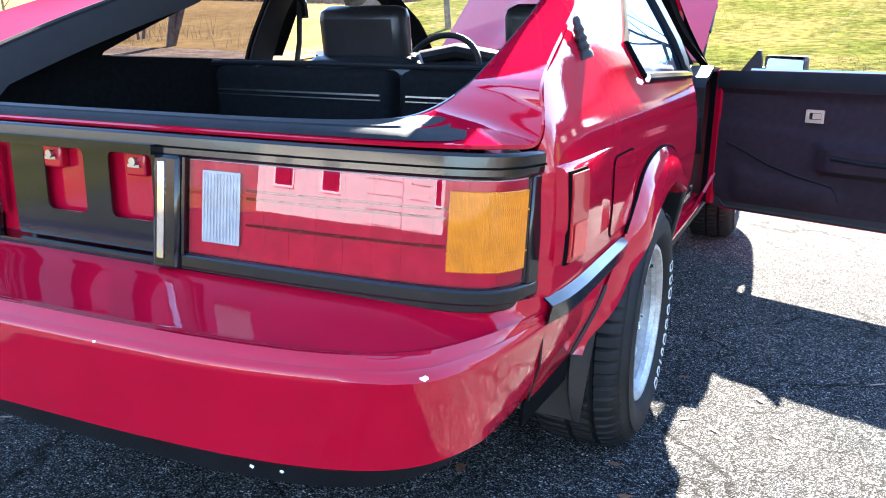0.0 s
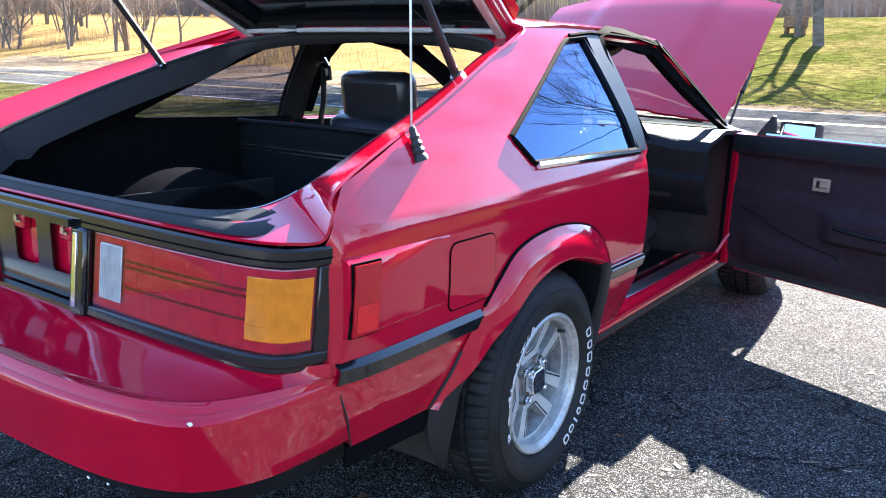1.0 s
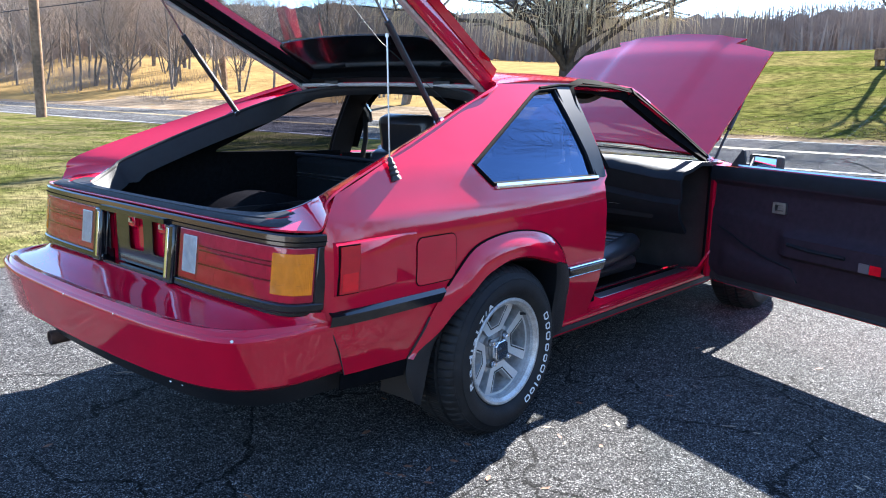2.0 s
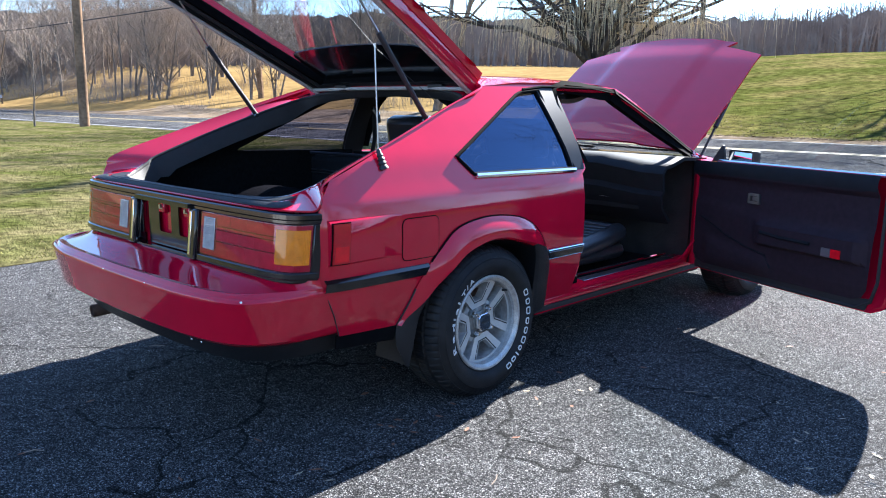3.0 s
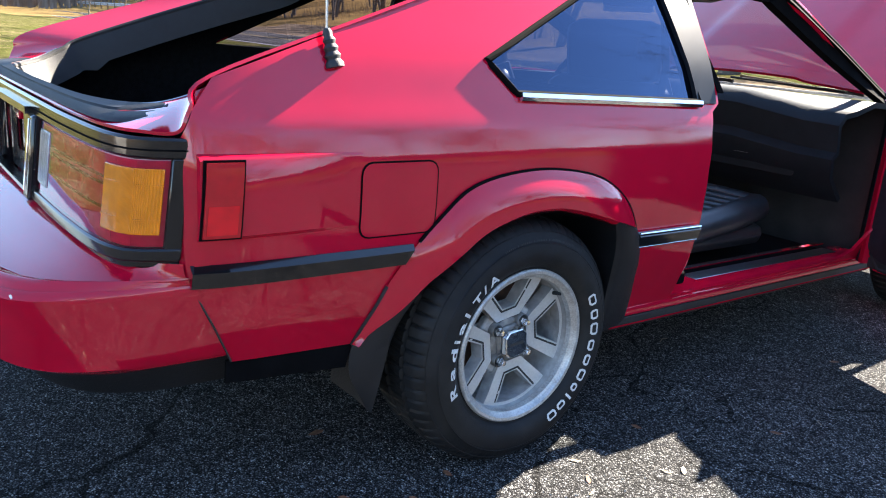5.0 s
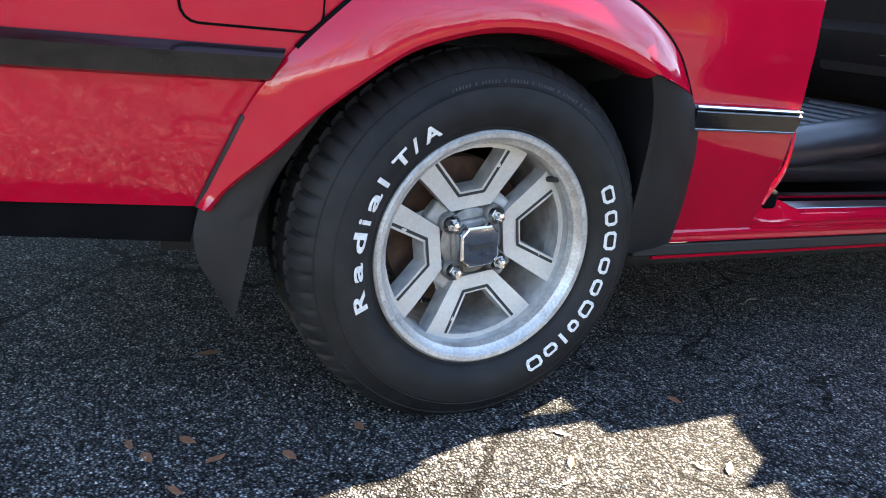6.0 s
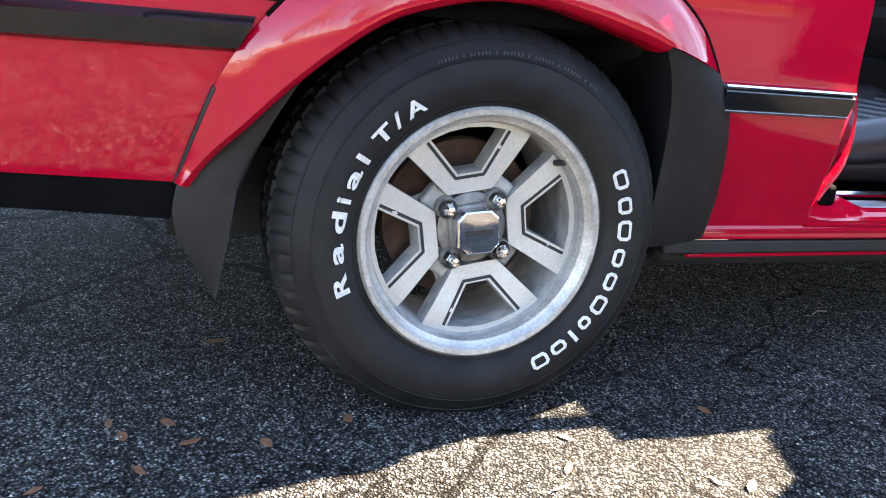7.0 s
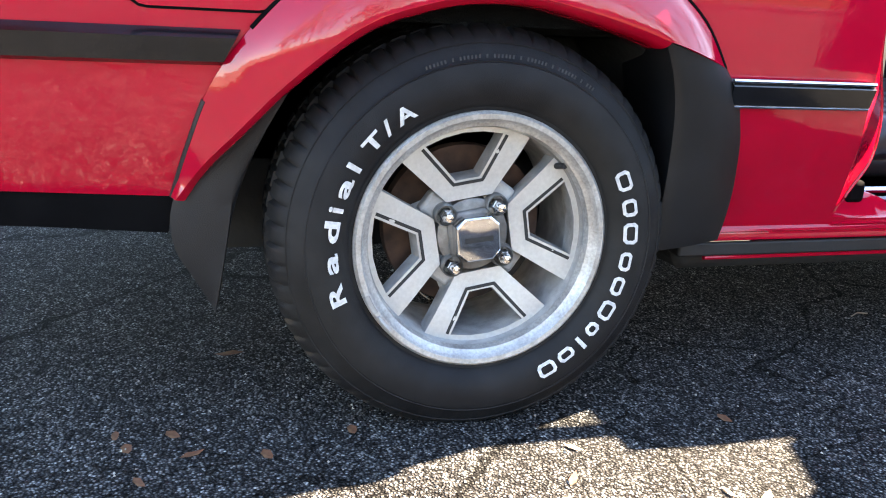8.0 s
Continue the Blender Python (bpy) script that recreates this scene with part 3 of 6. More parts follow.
v1 = [p + Vector((-p.x * 0.07, 0.06, -0.072)) for p in b5]
part("rear_valance", grid([v0, between(v0, v1, 0.5), v1, [p + Vector((-p.x * 0.1, 0.10, 0.0)) for p in v1]], flip=True), FLAP, car, "black lower valance", thick=-0.006)
rnd = random.Random(5)
chips = []
for x, y, z, s in ((0.757, -1.050, 0.541, 0.0055), (0.30, -1.139, 0.541, 0.003), (-0.02, -1.142, 0.540, 0.003), (0.52, -1.092, 0.384, 0.004), (0.56, -1.080, 0.380, 0.003)):
    chips.append(([(x + s * math.cos(a) * (0.6 + 0.6 * rnd.random()), y + 0.3 * s * math.cos(a) - 0.001, z + s * 0.8 * math.sin(a) * (0.5 + 0.7 * rnd.random())) for a in [k * math.tau / 9 for k in range(9)]], [tuple(range(9))]))
for chip in chips:
    part("paint_chip", chip, WHITE, car, "white chip in the paint")

# tail panel and lamps
T_PLAN = [(0, -0.920), (0.4, -0.919), (0.6, -0.912), (0.70, -0.903), (0.755, -0.889), (0.778, -0.874), (0.793, -0.845), (0.806, -0.798)]
plan_fine = curve([(x, y, 0) for x, y in T_PLAN], 80)
PX, PY = [p.x for p in plan_fine], [p.y for p in plan_fine]
P_LEN = [0.0]
for a, b in zip(plan_fine, plan_fine[1:]):
    P_LEN.append(P_LEN[-1] + (b - a).length)


def tail(s, z, out=0.0):
    """A place on the tail panel: s runs sideways from the middle round the corner."""
    w = abs(s)
    x, y = float(np.interp(w, P_LEN, PX)), float(np.interp(w, P_LEN, PY))
    dx, dy = float(np.interp(w + 0.01, P_LEN, PX)) - float(np.interp(w - 0.01, P_LEN, PX)), float(np.interp(w + 0.01, P_LEN, PY)) - float(np.interp(w - 0.01, P_LEN, PY))
    k = math.hypot(dx, dy) or 1
    return (math.copysign(1, s) * (x + out * dy / k), y + 0.024 * (z - 0.577) / 0.22 - out * dx / k, z)


END = P_LEN[-1]


def tail_patch(s0, s1, z0, z1, out, depth, step=0.03):
    """A block that follows the tail panel."""
    n, m = max(2, int(abs(s1 - s0) / step) + 1), 3
    S = [s0 + (s1 - s0) * i / (n - 1) for i in range(n)]
    Z = [z0 + (z1 - z0) * j / (m - 1) for j in range(m)]
    front = [[Vector(tail(s, z, out)) for z in Z] for s in S]
    back = [[Vector(tail(s, z, out - depth)) for z in Z] for s in S]
    v, f = grid(front)
    v2, f2 = grid(back, flip=True)
    k = len(v)
    f = f + [tuple(i + k for i in q) for q in f2]
    for i in range(n - 1):
        a, b = i * m, (i + 1) * m
        f += [(a, a + k, b + k, b), (b + m - 1, b + m - 1 + k, a + m - 1 + k, a + m - 1)]
    for j in range(m - 1):
        f += [(j, j + 1, j + 1 + k, j + k), ((n - 1) * m + j, (n - 1) * m + j + k, (n - 1) * m + j + 1 + k, (n - 1) * m + j + 1)]
    if s1 < s0:
        f = [q[::-1] for q in f]
    return v + v2, f


for s0, s1 in ((0.205, END), (-END, -0.205)):
    part("tail_panel", tail_patch(s0, s1, 0.575, 0.775, 0.0, 0.03), TRIM_BLACK, car, "black lamp surround", bevel=0.003)
    part("tail_foot", tail_patch(s0, s1, 0.588, 0.611, 0.012, 0.03), TRIM_BLACK, car, "black strip under the lamp", bevel=0.004)
part("tail_lip", tail_patch(-END, END, 0.762, 0.798, 0.012, 0.045), TRIM_BLACK, car, "glossy black strip over the lamps", bevel=0.005)
part("lip_groove", tail_patch(-END, END, 0.776, 0.779, 0.0135, 0.004), RUBBER_DULL, car, "fine dark groove in the strip")
for sgn in (1, -1):
    lamp = part("tail_lamp", tail_patch(sgn * 0.270, sgn * (END - 0.030), 0.612, 0.760, 0.0012, 0.012), REFLECTOR, car, "wide red tail lamp", bevel=0.001)
    n = 12
    for k in range(n):
        s_a, s_b = 0.276 + (END - 0.312) * k / n, 0.276 + (END - 0.312) * (k + 1) / n
        for j, (z_a, z_b) in enumerate(((0.615, 0.664), (0.667, 0.712), (0.715, 0.757))):
            part("reflector_cell", tail_patch(sgn * (s_a + 0.0003), sgn * (s_b - 0.0003), z_a, z_b, 0.0022 + 0.0004 * ((k + j) % 2), 0.003, step=0.02), REFLECTOR, lamp)
    pane = [[Vector(tail(sgn * (0.270 + (END - 0.300) * i / 30), z, 0.0075)) for z in (0.612, 0.690, 0.760)] for i in range(31)]
    part("lamp_cover", grid(pane, flip=sgn < 0), LAMP_PANE, lamp, "clear red lamp cover")
    part("reverse_lens", tail_patch(sgn * 0.302, sgn * 0.374, 0.634, 0.746, 0.0095, 0.006, step=0.02), LENS_CLEAR, lamp, "clear ribbed reversing lens", bevel=0.0015)
    for k in range(11):
        part("lens_flute", tail_patch(sgn * (0.3045 + 0.0062 * k), sgn * (0.3075 + 0.0062 * k), 0.638, 0.742, 0.0108, 0.004, step=0.01), LENS_CLEAR, lamp)
    part("turn_lens", tail_patch(sgn * 0.714, sgn * (END - 0.038), 0.634, 0.746, 0.0095, 0.006, step=0.02), LENS_AMBER, lamp, "amber ribbed indicator lens", bevel=0.0015)
    for z in (0.668, 0.708, 0.720):
        part("lens_rib", tail_patch(sgn * 0.385, sgn * 0.710, z - 0.0016, z + 0.0016, 0.0075, 0.004), LENS_DARK, lamp)
    for z in (0.660, 0.718):
        part("lens_rib", tail_patch(sgn * 0.714, sgn * (END - 0.038), z - 0.0012, z + 0.0012, 0.0112, 0.004), LENS_AMBER, lamp)
    part("lamp_bezel", tail_patch(sgn * 0.210, sgn * 0.262, 0.585, 0.766, 0.020, 0.045), TRIM_BLACK, car, "shiny black end piece of the lamp", bevel=0.006)
    part("bezel_strip", tail_patch(sgn * 0.222, sgn * 0.236, 0.602, 0.756, 0.0225, 0.006), CHROME, car, "bright strip", bevel=0.001)
    part("lamp_end", tail_patch(sgn * (END - 0.029), sgn * END, 0.589, 0.764, 0.0105, 0.03, step=0.01), TRIM_BLACK, car, "black upright end of the lamp surround", bevel=0.003)
    part("lamp_edge", tail_patch(sgn * 0.264, sgn * 0.270, 0.610, 0.763, 0.013, 0.02), TRIM_BLACK, lamp)
# licence plate recess with two cut-outs
part("plate_recess", box(-0.212, 0.212, -0.880, -0.868, 0.575, 0.785), PAINT, car, "red panel behind the plate bracket")
part("recess_floor", joined(box(-0.212, 0.212, -0.925, -0.872, 0.578, 0.592), box(-0.212, 0.212, -0.925, -0.872, 0.764, 0.780)), TRIM_BLACK, car)
bracket = sheet(rounded(-0.150, 0.208, 0.596, 0.770, 0.006), lambda x, z: (x, -0.894, z), 0.05, [rounded(-0.066, 0.030, 0.648, 0.760, 0.012), rounded(0.088, 0.184, 0.648, 0.760, 0.012)], flip=False)
part("plate_bracket", bracket, TRIM_BLACK, car, "black plate bracket with two openings", thick=-0.004)
for x in (-0.044, 0.150):
    clip = part("plate_clip", box(x - 0.022, x + 0.022, -0.899, -0.880, 0.722, 0.762), PAINT, car, "red plate clip", bevel=0.004)
    part("clip_screw", joined(tube([(x, -0.906, 0.747), (x, -0.898, 0.747)], 0.007, 10), box(x - 0.013, x + 0.013, -0.903, -0.899, 0.737, 0.742)), STEEL, clip)
part("bracket_bar", box(-0.195, -0.183, -0.905, -0.893, 0.63, 0.75), CHROME, car, "narrow bright bar")

# hatch opening: painted surround, black sill, seal
CREST = [(0, -0.898, 0.800), (0.4, -0.897, 0.800), (0.60, -0.892, 0.801), (0.71, -0.880, 0.802), (0.775, -0.855, 0.803), (0.805, -0.798, 0.804), (0.808, -0.775, 0.845), (0.793, -0.737, 0.897), (0.742, -0.40, 1.018), (0.668, -0.05, 1.138), (0.602, 0.21, 1.222), (0.35, 0.255, 1.248), (0, 0.275, 1.262)]
RIM = [(0, -0.868, 0.818), (0.3, -0.860, 0.818), (0.44, -0.843, 0.818), (0.53, -0.808, 0.819), (0.585, -0.760, 0.826), (0.615, -0.715, 0.842), (0.634, -0.665, 0.866), (0.648, -0.60, 0.900), (0.634, -0.30, 1.014), (0.582, 0.0, 1.122), (0.53, 0.165, 1.174), (0.34, 0.225, 1.205), (0, 0.245, 1.218)]


def mirrored(run):
    return [Vector((-p.x, p.y, p.z)) for p in run[:0:-1]] + run


crest, rim = mirrored(by_knots(CREST)), mirrored(by_knots(RIM))
lift = []
for a, b in zip(crest, rim):
    steep = smooth(0.84, 0.90, a.z) * smooth(0.35, 0.55, abs(a.x))
    mid = a.lerp(b, 0.5 - 0.22 * steep)
    lift.append(Vector((mid.x, mid.y, (0.5 * (a.z + b.z) + 0.004) * (1 - steep) + (a.z + 0.85 * (b.z - a.z)) * steep)))
part("hatch_surround", grid([crest, lift, rim], flip=False), PAINT, car, "red painted edge of the hatch opening", thick=0.006)
half = len(crest) // 2
lo, hi = half - 42, half + 43
sill_rows = []
for share, up in ((0.0, 0.009), (0.10, 0.013), (0.40, 0.014), (0.44, 0.0105), (0.50, 0.0105), (0.54, 0.014), (1.0, 0.009)):
    row = []
    for i in range(lo, hi):
        fade = smooth(42, 14, abs(i - half))
        row.append(crest[i].lerp(rim[i], 1 - (1 - share) * fade) + Vector((0, 0, up * fade)))
    sill_rows.append(row)
part("hatch_sill", mesh_of(*grid(sill_rows), sharp=30), SILL, car, "dark grey stepped loading sill")
part("hatch_seal", tube([p + Vector((0, 0, -0.002)) for p in rim], 0.0085, 8, closed=False), RUBBER, car, "black rubber hatch seal")
part("sill_bead", tube([p + Vector((0, -0.005, 0.0055)) for p in rim[half - 34:half + 35]], 0.0016, 5), STEEL, car, "thin bright edge of the seal")
part("sill_plug", tube([(0.700, -0.800, 0.806), (0.700, -0.800, 0.823)], 0.006, 10), GREY_TRIM, car, "small grey plug")
drop = [Vector((p.x * 0.985, p.y + 0.008, p.z - 0.022)) for p in rim]
deep = [Vector((p.x * 0.965, p.y + 0.03, min(p.z - 0.036 - 0.045 * smooth(0.20, 0.0, p.y), 0.80 if p.y < -0.6 else 9))) for p in rim]
part("hatch_channel", grid([rim, drop, deep]), RUBBER, car, "black inner channel", thick=0.004)

# interior shell
def trim_x(y, z):
    return side_x(y, z) - 0.050


TRIM_LOW = [(-0.86, 0.60), (0.62, 0.60), (0.62, 0.886), (-0.135, 0.900), (-0.128, 0.912), (0.38, 1.170), (0.46, 1.20), (0.46, 1.228), (0.20, 1.19), (-0.40, 0.965), (-0.68, 0.835), (-0.80, 0.765)]
for sgn in (1, -1):
    part("quarter_trim", sheet(TRIM_LOW, lambda y, z: (sgn * (trim_x(y, z) - 0.02 * (z < 0.86)), y, z), 0.05, flip=sgn > 0), CARPET, car, "black carpeted side trim", thick=0.008)
part("inner_door_left", sheet([(0.62, 0.28), (1.84, 0.28), (1.84, 0.86), (0.62, 0.872)], lambda y, z: (-(trim_x(y, z) - 0.03), y, z), 0.08), VINYL, car, "black inner door", thick=0.01)
part("cargo_floor", sheet([(-0.72, -0.84), (0.72, -0.84), (0.72, 0.36), (-0.72, 0.36)], lambda x, y: (x, y, 0.60 + 0.004 * math.sin(9 * x) * math.sin(7 * y)), 0.08), CARPET, car, "black cargo carpet", thick=0.01)
for sgn in (1, -1):
    hump = [[(sgn * x, r * math.cos(radians(a)), 0.29 + r * math.sin(radians(a))) for a in range(20, 161, 10)] for x, r in ((0.79, 0.43), (0.52, 0.43), (0.47, 0.38), (0.465, 0.20))]
    part("wheel_hump", grid(hump, flip=sgn < 0), CARPET, car, "carpeted wheel hump")
part("tail_wall", box(-0.74, 0.74, -0.857, -0.845, 0.56, 0.79), CARPET, car, "black carpeted rear wall")
part("cabin_floor", joined(box(-0.72, 0.72, 0.32, 1.90, 0.255, 0.275), box(-0.13, 0.13, 0.4, 1.85, 0.27, 0.42)), CARPET, car, "black cabin carpet")
part("firewall", box(-0.74, 0.74, 1.93, 1.96, 0.25, 0.86), DARK, car)
for sgn, a, b in ((1, 0.015, 0.69), (-1, -0.69, -0.015)):
    back = part("rear_seat_back", box(a, b, 0.27, 0.37, 0.58, 0.872), CARPET, car, "black upright rear seat back", bevel=0.03)
    part("seat_strip", joined(box(a + 0.03, b - 0.03, 0.262, 0.270, 0.792, 0.797), box(a + 0.03, b - 0.03, 0.262, 0.270, 0.778, 0.781)), STEEL, back, "bright metal strips")
part("seat_back_top", tube([(-0.70, 0.29, 0.880), (-0.3, 0.295, 0.884), (0.05, 0.29, 0.882), (0.35, 0.295, 0.884), (0.70, 0.29, 0.880)], 0.009, 8), VINYL, car, "rolled cargo cover")


def seat(x, recline=0.0):
    cush = part("seat_cushion", box(x - 0.215, x + 0.215, 0.84, 1.47, 0.33, 0.415), LEATHER, car, "black leather bucket seat", bevel=0.04)
    for k in range(9):
        y = 0.93 + 0.058 * k
        z = 0.418 + 0.0075 * k
        part("seat_roll", tube([(x - 0.165, y, z), (x - 0.08, y, z - 0.003), (x + 0.08, y, z - 0.003), (x + 0.165, y, z)], 0.031, 12, flat=0.85), LEATHER, cush)
    for s in (-1, 1):
        part("seat_bolster", tube([(x + s * 0.190, 0.86, 0.40), (x + s * 0.205, 1.00, 0.425), (x + s * 0.208, 1.2, 0.452), (x + s * 0.195, 1.40, 0.478), (x + s * 0.150, 1.475, 0.470)], [0.040, 0.050, 0.053, 0.050, 0.036], 14), LEATHER, cush)
    part("seat_front_roll", tube([(x - 0.17, 1.46, 0.470), (x, 1.475, 0.472), (x + 0.17, 1.46, 0.470)], 0.042, 12), LEATHER, cush)
    backrest = part("seat_backrest", moved(box(-0.24, 0.24, -0.06, 0.06, 0.0, 0.50), Matrix.Translation((x, 0.84, 0.42)) @ pose(0, 0, 0, 14 + recline)), LEATHER, car, "black leather backrest", bevel=0.05)
    for s in (-1, 1):
        part("seat_bolster", moved(tube([(s * 0.21, 0.03, 0.03), (s * 0.225, 0.05, 0.25), (s * 0.19, 0.03, 0.50)], [0.045, 0.05, 0.03], 10), Matrix.Translation((x, 0.84, 0.42)) @ pose(0, 0, 0, 14 + recline)), LEATHER, backrest)
    part("headrest", moved(box(-0.178, 0.178, -0.05, 0.055, 0.465, 0.672), Matrix.Translation((x, 0.84, 0.42)) @ pose(0, 0, 0, 10 + recline)), LEATHER, car, "wide black leather headrest", bevel=0.04)


seat(0.36)
seat(-0.37)
# dashboard
dash = [[(x, y, z - fall * smooth(0.60, 0.75, z) * smooth(1.75, 1.62, y)) for x, fall in ((-0.755, 0.03), (-0.35, 0.0), (0.0, 0.0), (0.35, 0.004), (0.50, 0.022), (0.62, 0.036), (0.755, 0.040))] for y, z in ((1.98, 0.850), (1.72, 0.868), (1.60, 0.872), (1.53, 0.862), (1.505, 0.835), (1.525, 0.74), (1.50, 0.71), (1.515, 0.62), (1.60, 0.54))]
board = part("dashboard", grid(dash, flip=True), VINYL, car, "black padded dashboard", thick=0.02)
part("glove_box", sheet(rounded(0.18, 0.62, 0.60, 0.695, 0.015), lambda x, z: (x, 1.497 + 0.08 * max(0, 0.70 - z), z), 0.08), VINYL, board, thick=-0.008)
part("glove_latch", box(0.37, 0.43, 1.490, 1.500, 0.655, 0.672), STEEL, board)
part("dash_vent", joined(*[box(0.52, 0.66, 1.505 + 0.004 * k, 1.512 + 0.004 * k, 0.79 + 0.012 * k, 0.795 + 0.012 * k) for k in range(4)]), FLAP, board)
part("demister_vent", box(0.42, 0.60, 1.70, 1.725, 0.868, 0.874), STEEL, board)
part("instrument_hood", tube([(-0.58, 1.60, 0.885), (-0.36, 1.57, 0.925), (-0.12, 1.60, 0.885)], 0.05, 10, flat=0.8), VINYL, board)
part("centre_console", box(-0.11, 0.11, 1.0, 1.55, 0.40, 0.60), VINYL, car, bevel=0.02)
wheel_ring = [Vector((-0.37 + 0.185 * math.cos(a), 1.40 + 0.185 * 0.42 * math.sin(a), 0.83 + 0.185 * 0.9 * math.sin(a))) for a in [k * math.tau / 32 for k in range(32)]]
steer = part("steering_wheel", tube(wheel_ring, 0.014, 8, closed=True), VINYL, car, "thin black steering wheel")
part("steering_hub", joined(box(-0.44, -0.30, 1.39, 1.42, 0.80, 0.86), box(-0.54, -0.20, 1.395, 1.41, 0.82, 0.84), tube([(-0.37, 1.40, 0.83), (-0.37, 1.55, 0.77)], 0.03, 8)), VINYL, steer)
# mirror, visor, belts
part("interior_mirror", box(-0.12, 0.12, 1.19, 1.215, 1.135, 1.19), WHITE, car, "interior mirror", bevel=0.01)
visor = [[(x, 1.14 - 0.16 * k + 0.02 * math.sin(7 * x + k), 1.205 - 0.020 * k - 0.018 * math.sin(2.2 * k) - 0.01 * math.sin(11 * x)) for x in (0.10, 0.2, 0.3, 0.4, 0.50)] for k in (0, 0.35, 0.7, 1.0, 1.3)]
part("sun_visor", grid(visor), LINER, car, "crumpled brown sun visor", thick=0.02)
for sgn in (1, -1):
    part("seat_belt", tube([(sgn * 0.60, 0.66, 1.12), (sgn * 0.62, 0.68, 0.95), (sgn * 0.64, 0.64, 0.70)], 0.018, 6, flat=0.2), RUBBER, car, "black seat belt")
    part("belt_guide", tube([(sgn * 0.595, 0.64, 1.13), (sgn * 0.60, 0.68, 1.09), (sgn * 0.60, 0.69, 1.04)], 0.016, 8), CHROME if sgn < 0 else RUBBER, car)

# windscreen and cowl
ws = [[(x * (0.56 + 0.10 * k), 1.265 + (2.02 - 1.265) * k + 0.05 * (1 - x * x) * 1.0, 1.245 + (0.872 - 1.245) * k + 0.02 * (1 - x * x)) for x in np.linspace(-1, 1, 9)] for k in np.linspace(0, 1, 7)]
part("windscreen", grid(ws), CLEAR, car, "clear windscreen")
part("cowl", sheet([(-0.70, 1.94), (0.70, 1.94), (0.72, 2.09), (-0.72, 2.09)], lambda x, y: (x, y + 0.03 * (1 - (x / 0.7) ** 2), 0.875), 0.08), TRIM_BLACK, car, "black cowl panel", thick=0.02)
for x in (-0.3, 0.30):
    part("wiper", joined(tube([(x + 0.25, 2.05, 0.895), (x, 2.01, 0.905), (x - 0.27, 1.98, 0.92)], 0.009, 6), tube([(x + 0.20, 2.01, 0.899), (x - 0.30, 1.95, 0.915)], 0.006, 6)), RUBBER, car, "black wiper")

# hood, held up at the cowl
HOOD_A = radians(35)


def on_hood(x, s, out=0.0):
    crown = 0.050 * (1 - (x / 0.68) ** 2) + 0.012 * (1 - smooth(0.30, 0.36, abs(x))) - 0.02 * smooth(0.9, 1.2, s)
    y, z = s * math.cos(HOOD_A), s * math.sin(HOOD_A)
    k = crown + out
    return (x, 1.975 + y - k * math.sin(HOOD_A), 0.898 + z + k * math.cos(HOOD_A))


HOOD = [(-0.665, 0.0), (0.665, 0.0), (0.672, 0.5), (0.66, 1.045), (0.405, 1.12), (0.45, 1.185), (0.0, 1.215), (-0.45, 1.185), (-0.405, 1.12), (-0.66, 1.045), (-0.672, 0.5)]
hood = part("hood", sheet(HOOD, lambda x, s: on_hood(x, s), 0.04), PAINT, car, "raised red hood with a notched front edge", thick=0.012)
part("hood_lining", sheet([(-0.55, 0.08), (0.55, 0.08), (0.55, 0.98), (-0.55, 0.98)], lambda x, s: on_hood(x, s, -0.035), 0.1, flip=True), DARK, hood, thick=0.01)
part("hood_prop", tube([(0.655, 2.10, 0.86), (0.655, 2.42, 1.19)], 0.007, 8), RUBBER, car, "dark hood strut")
part("hood_prop_body", tube([(0.655, 2.27, 1.035), (0.655, 2.43, 1.20)], 0.014, 8), RUBBER, car, "black hood strut cylinder")
# engine bay, nose
part("engine_bay", joined(box(-0.66, 0.66, 1.95, 3.15, 0.35, 0.60), box(-0.25, 0.25, 2.1, 2.8, 0.6, 0.76), box(-0.6, -0.35, 2.6, 2.85, 0.6, 0.75), box(-0.5, 0.5, 3.05, 3.12, 0.45, 0.76)), DARK, car, "dark engine bay", bevel=0.02)
part("nose_panel", joined(box(-0.70, 0.70, 3.15, 3.36, 0.42, 0.72), box(-0.72, 0.72, 3.36, 3.46, 0.40, 0.55)), PAINT, car, "red nose panel and bumper", bevel=0.03)
part("underbody", joined(box(-0.70, 0.70, 0.42, 2.1, 0.19, 0.26), box(-0.60, 0.60, -0.90, -0.40, 0.30, 0.555), box(-0.50, 0.50, -0.40, 0.45, 0.34, 0.58), box(-0.45, 0.45, 2.1, 3.2, 0.22, 0.36)), DARK, car, "dark underbody", bevel=0.02)
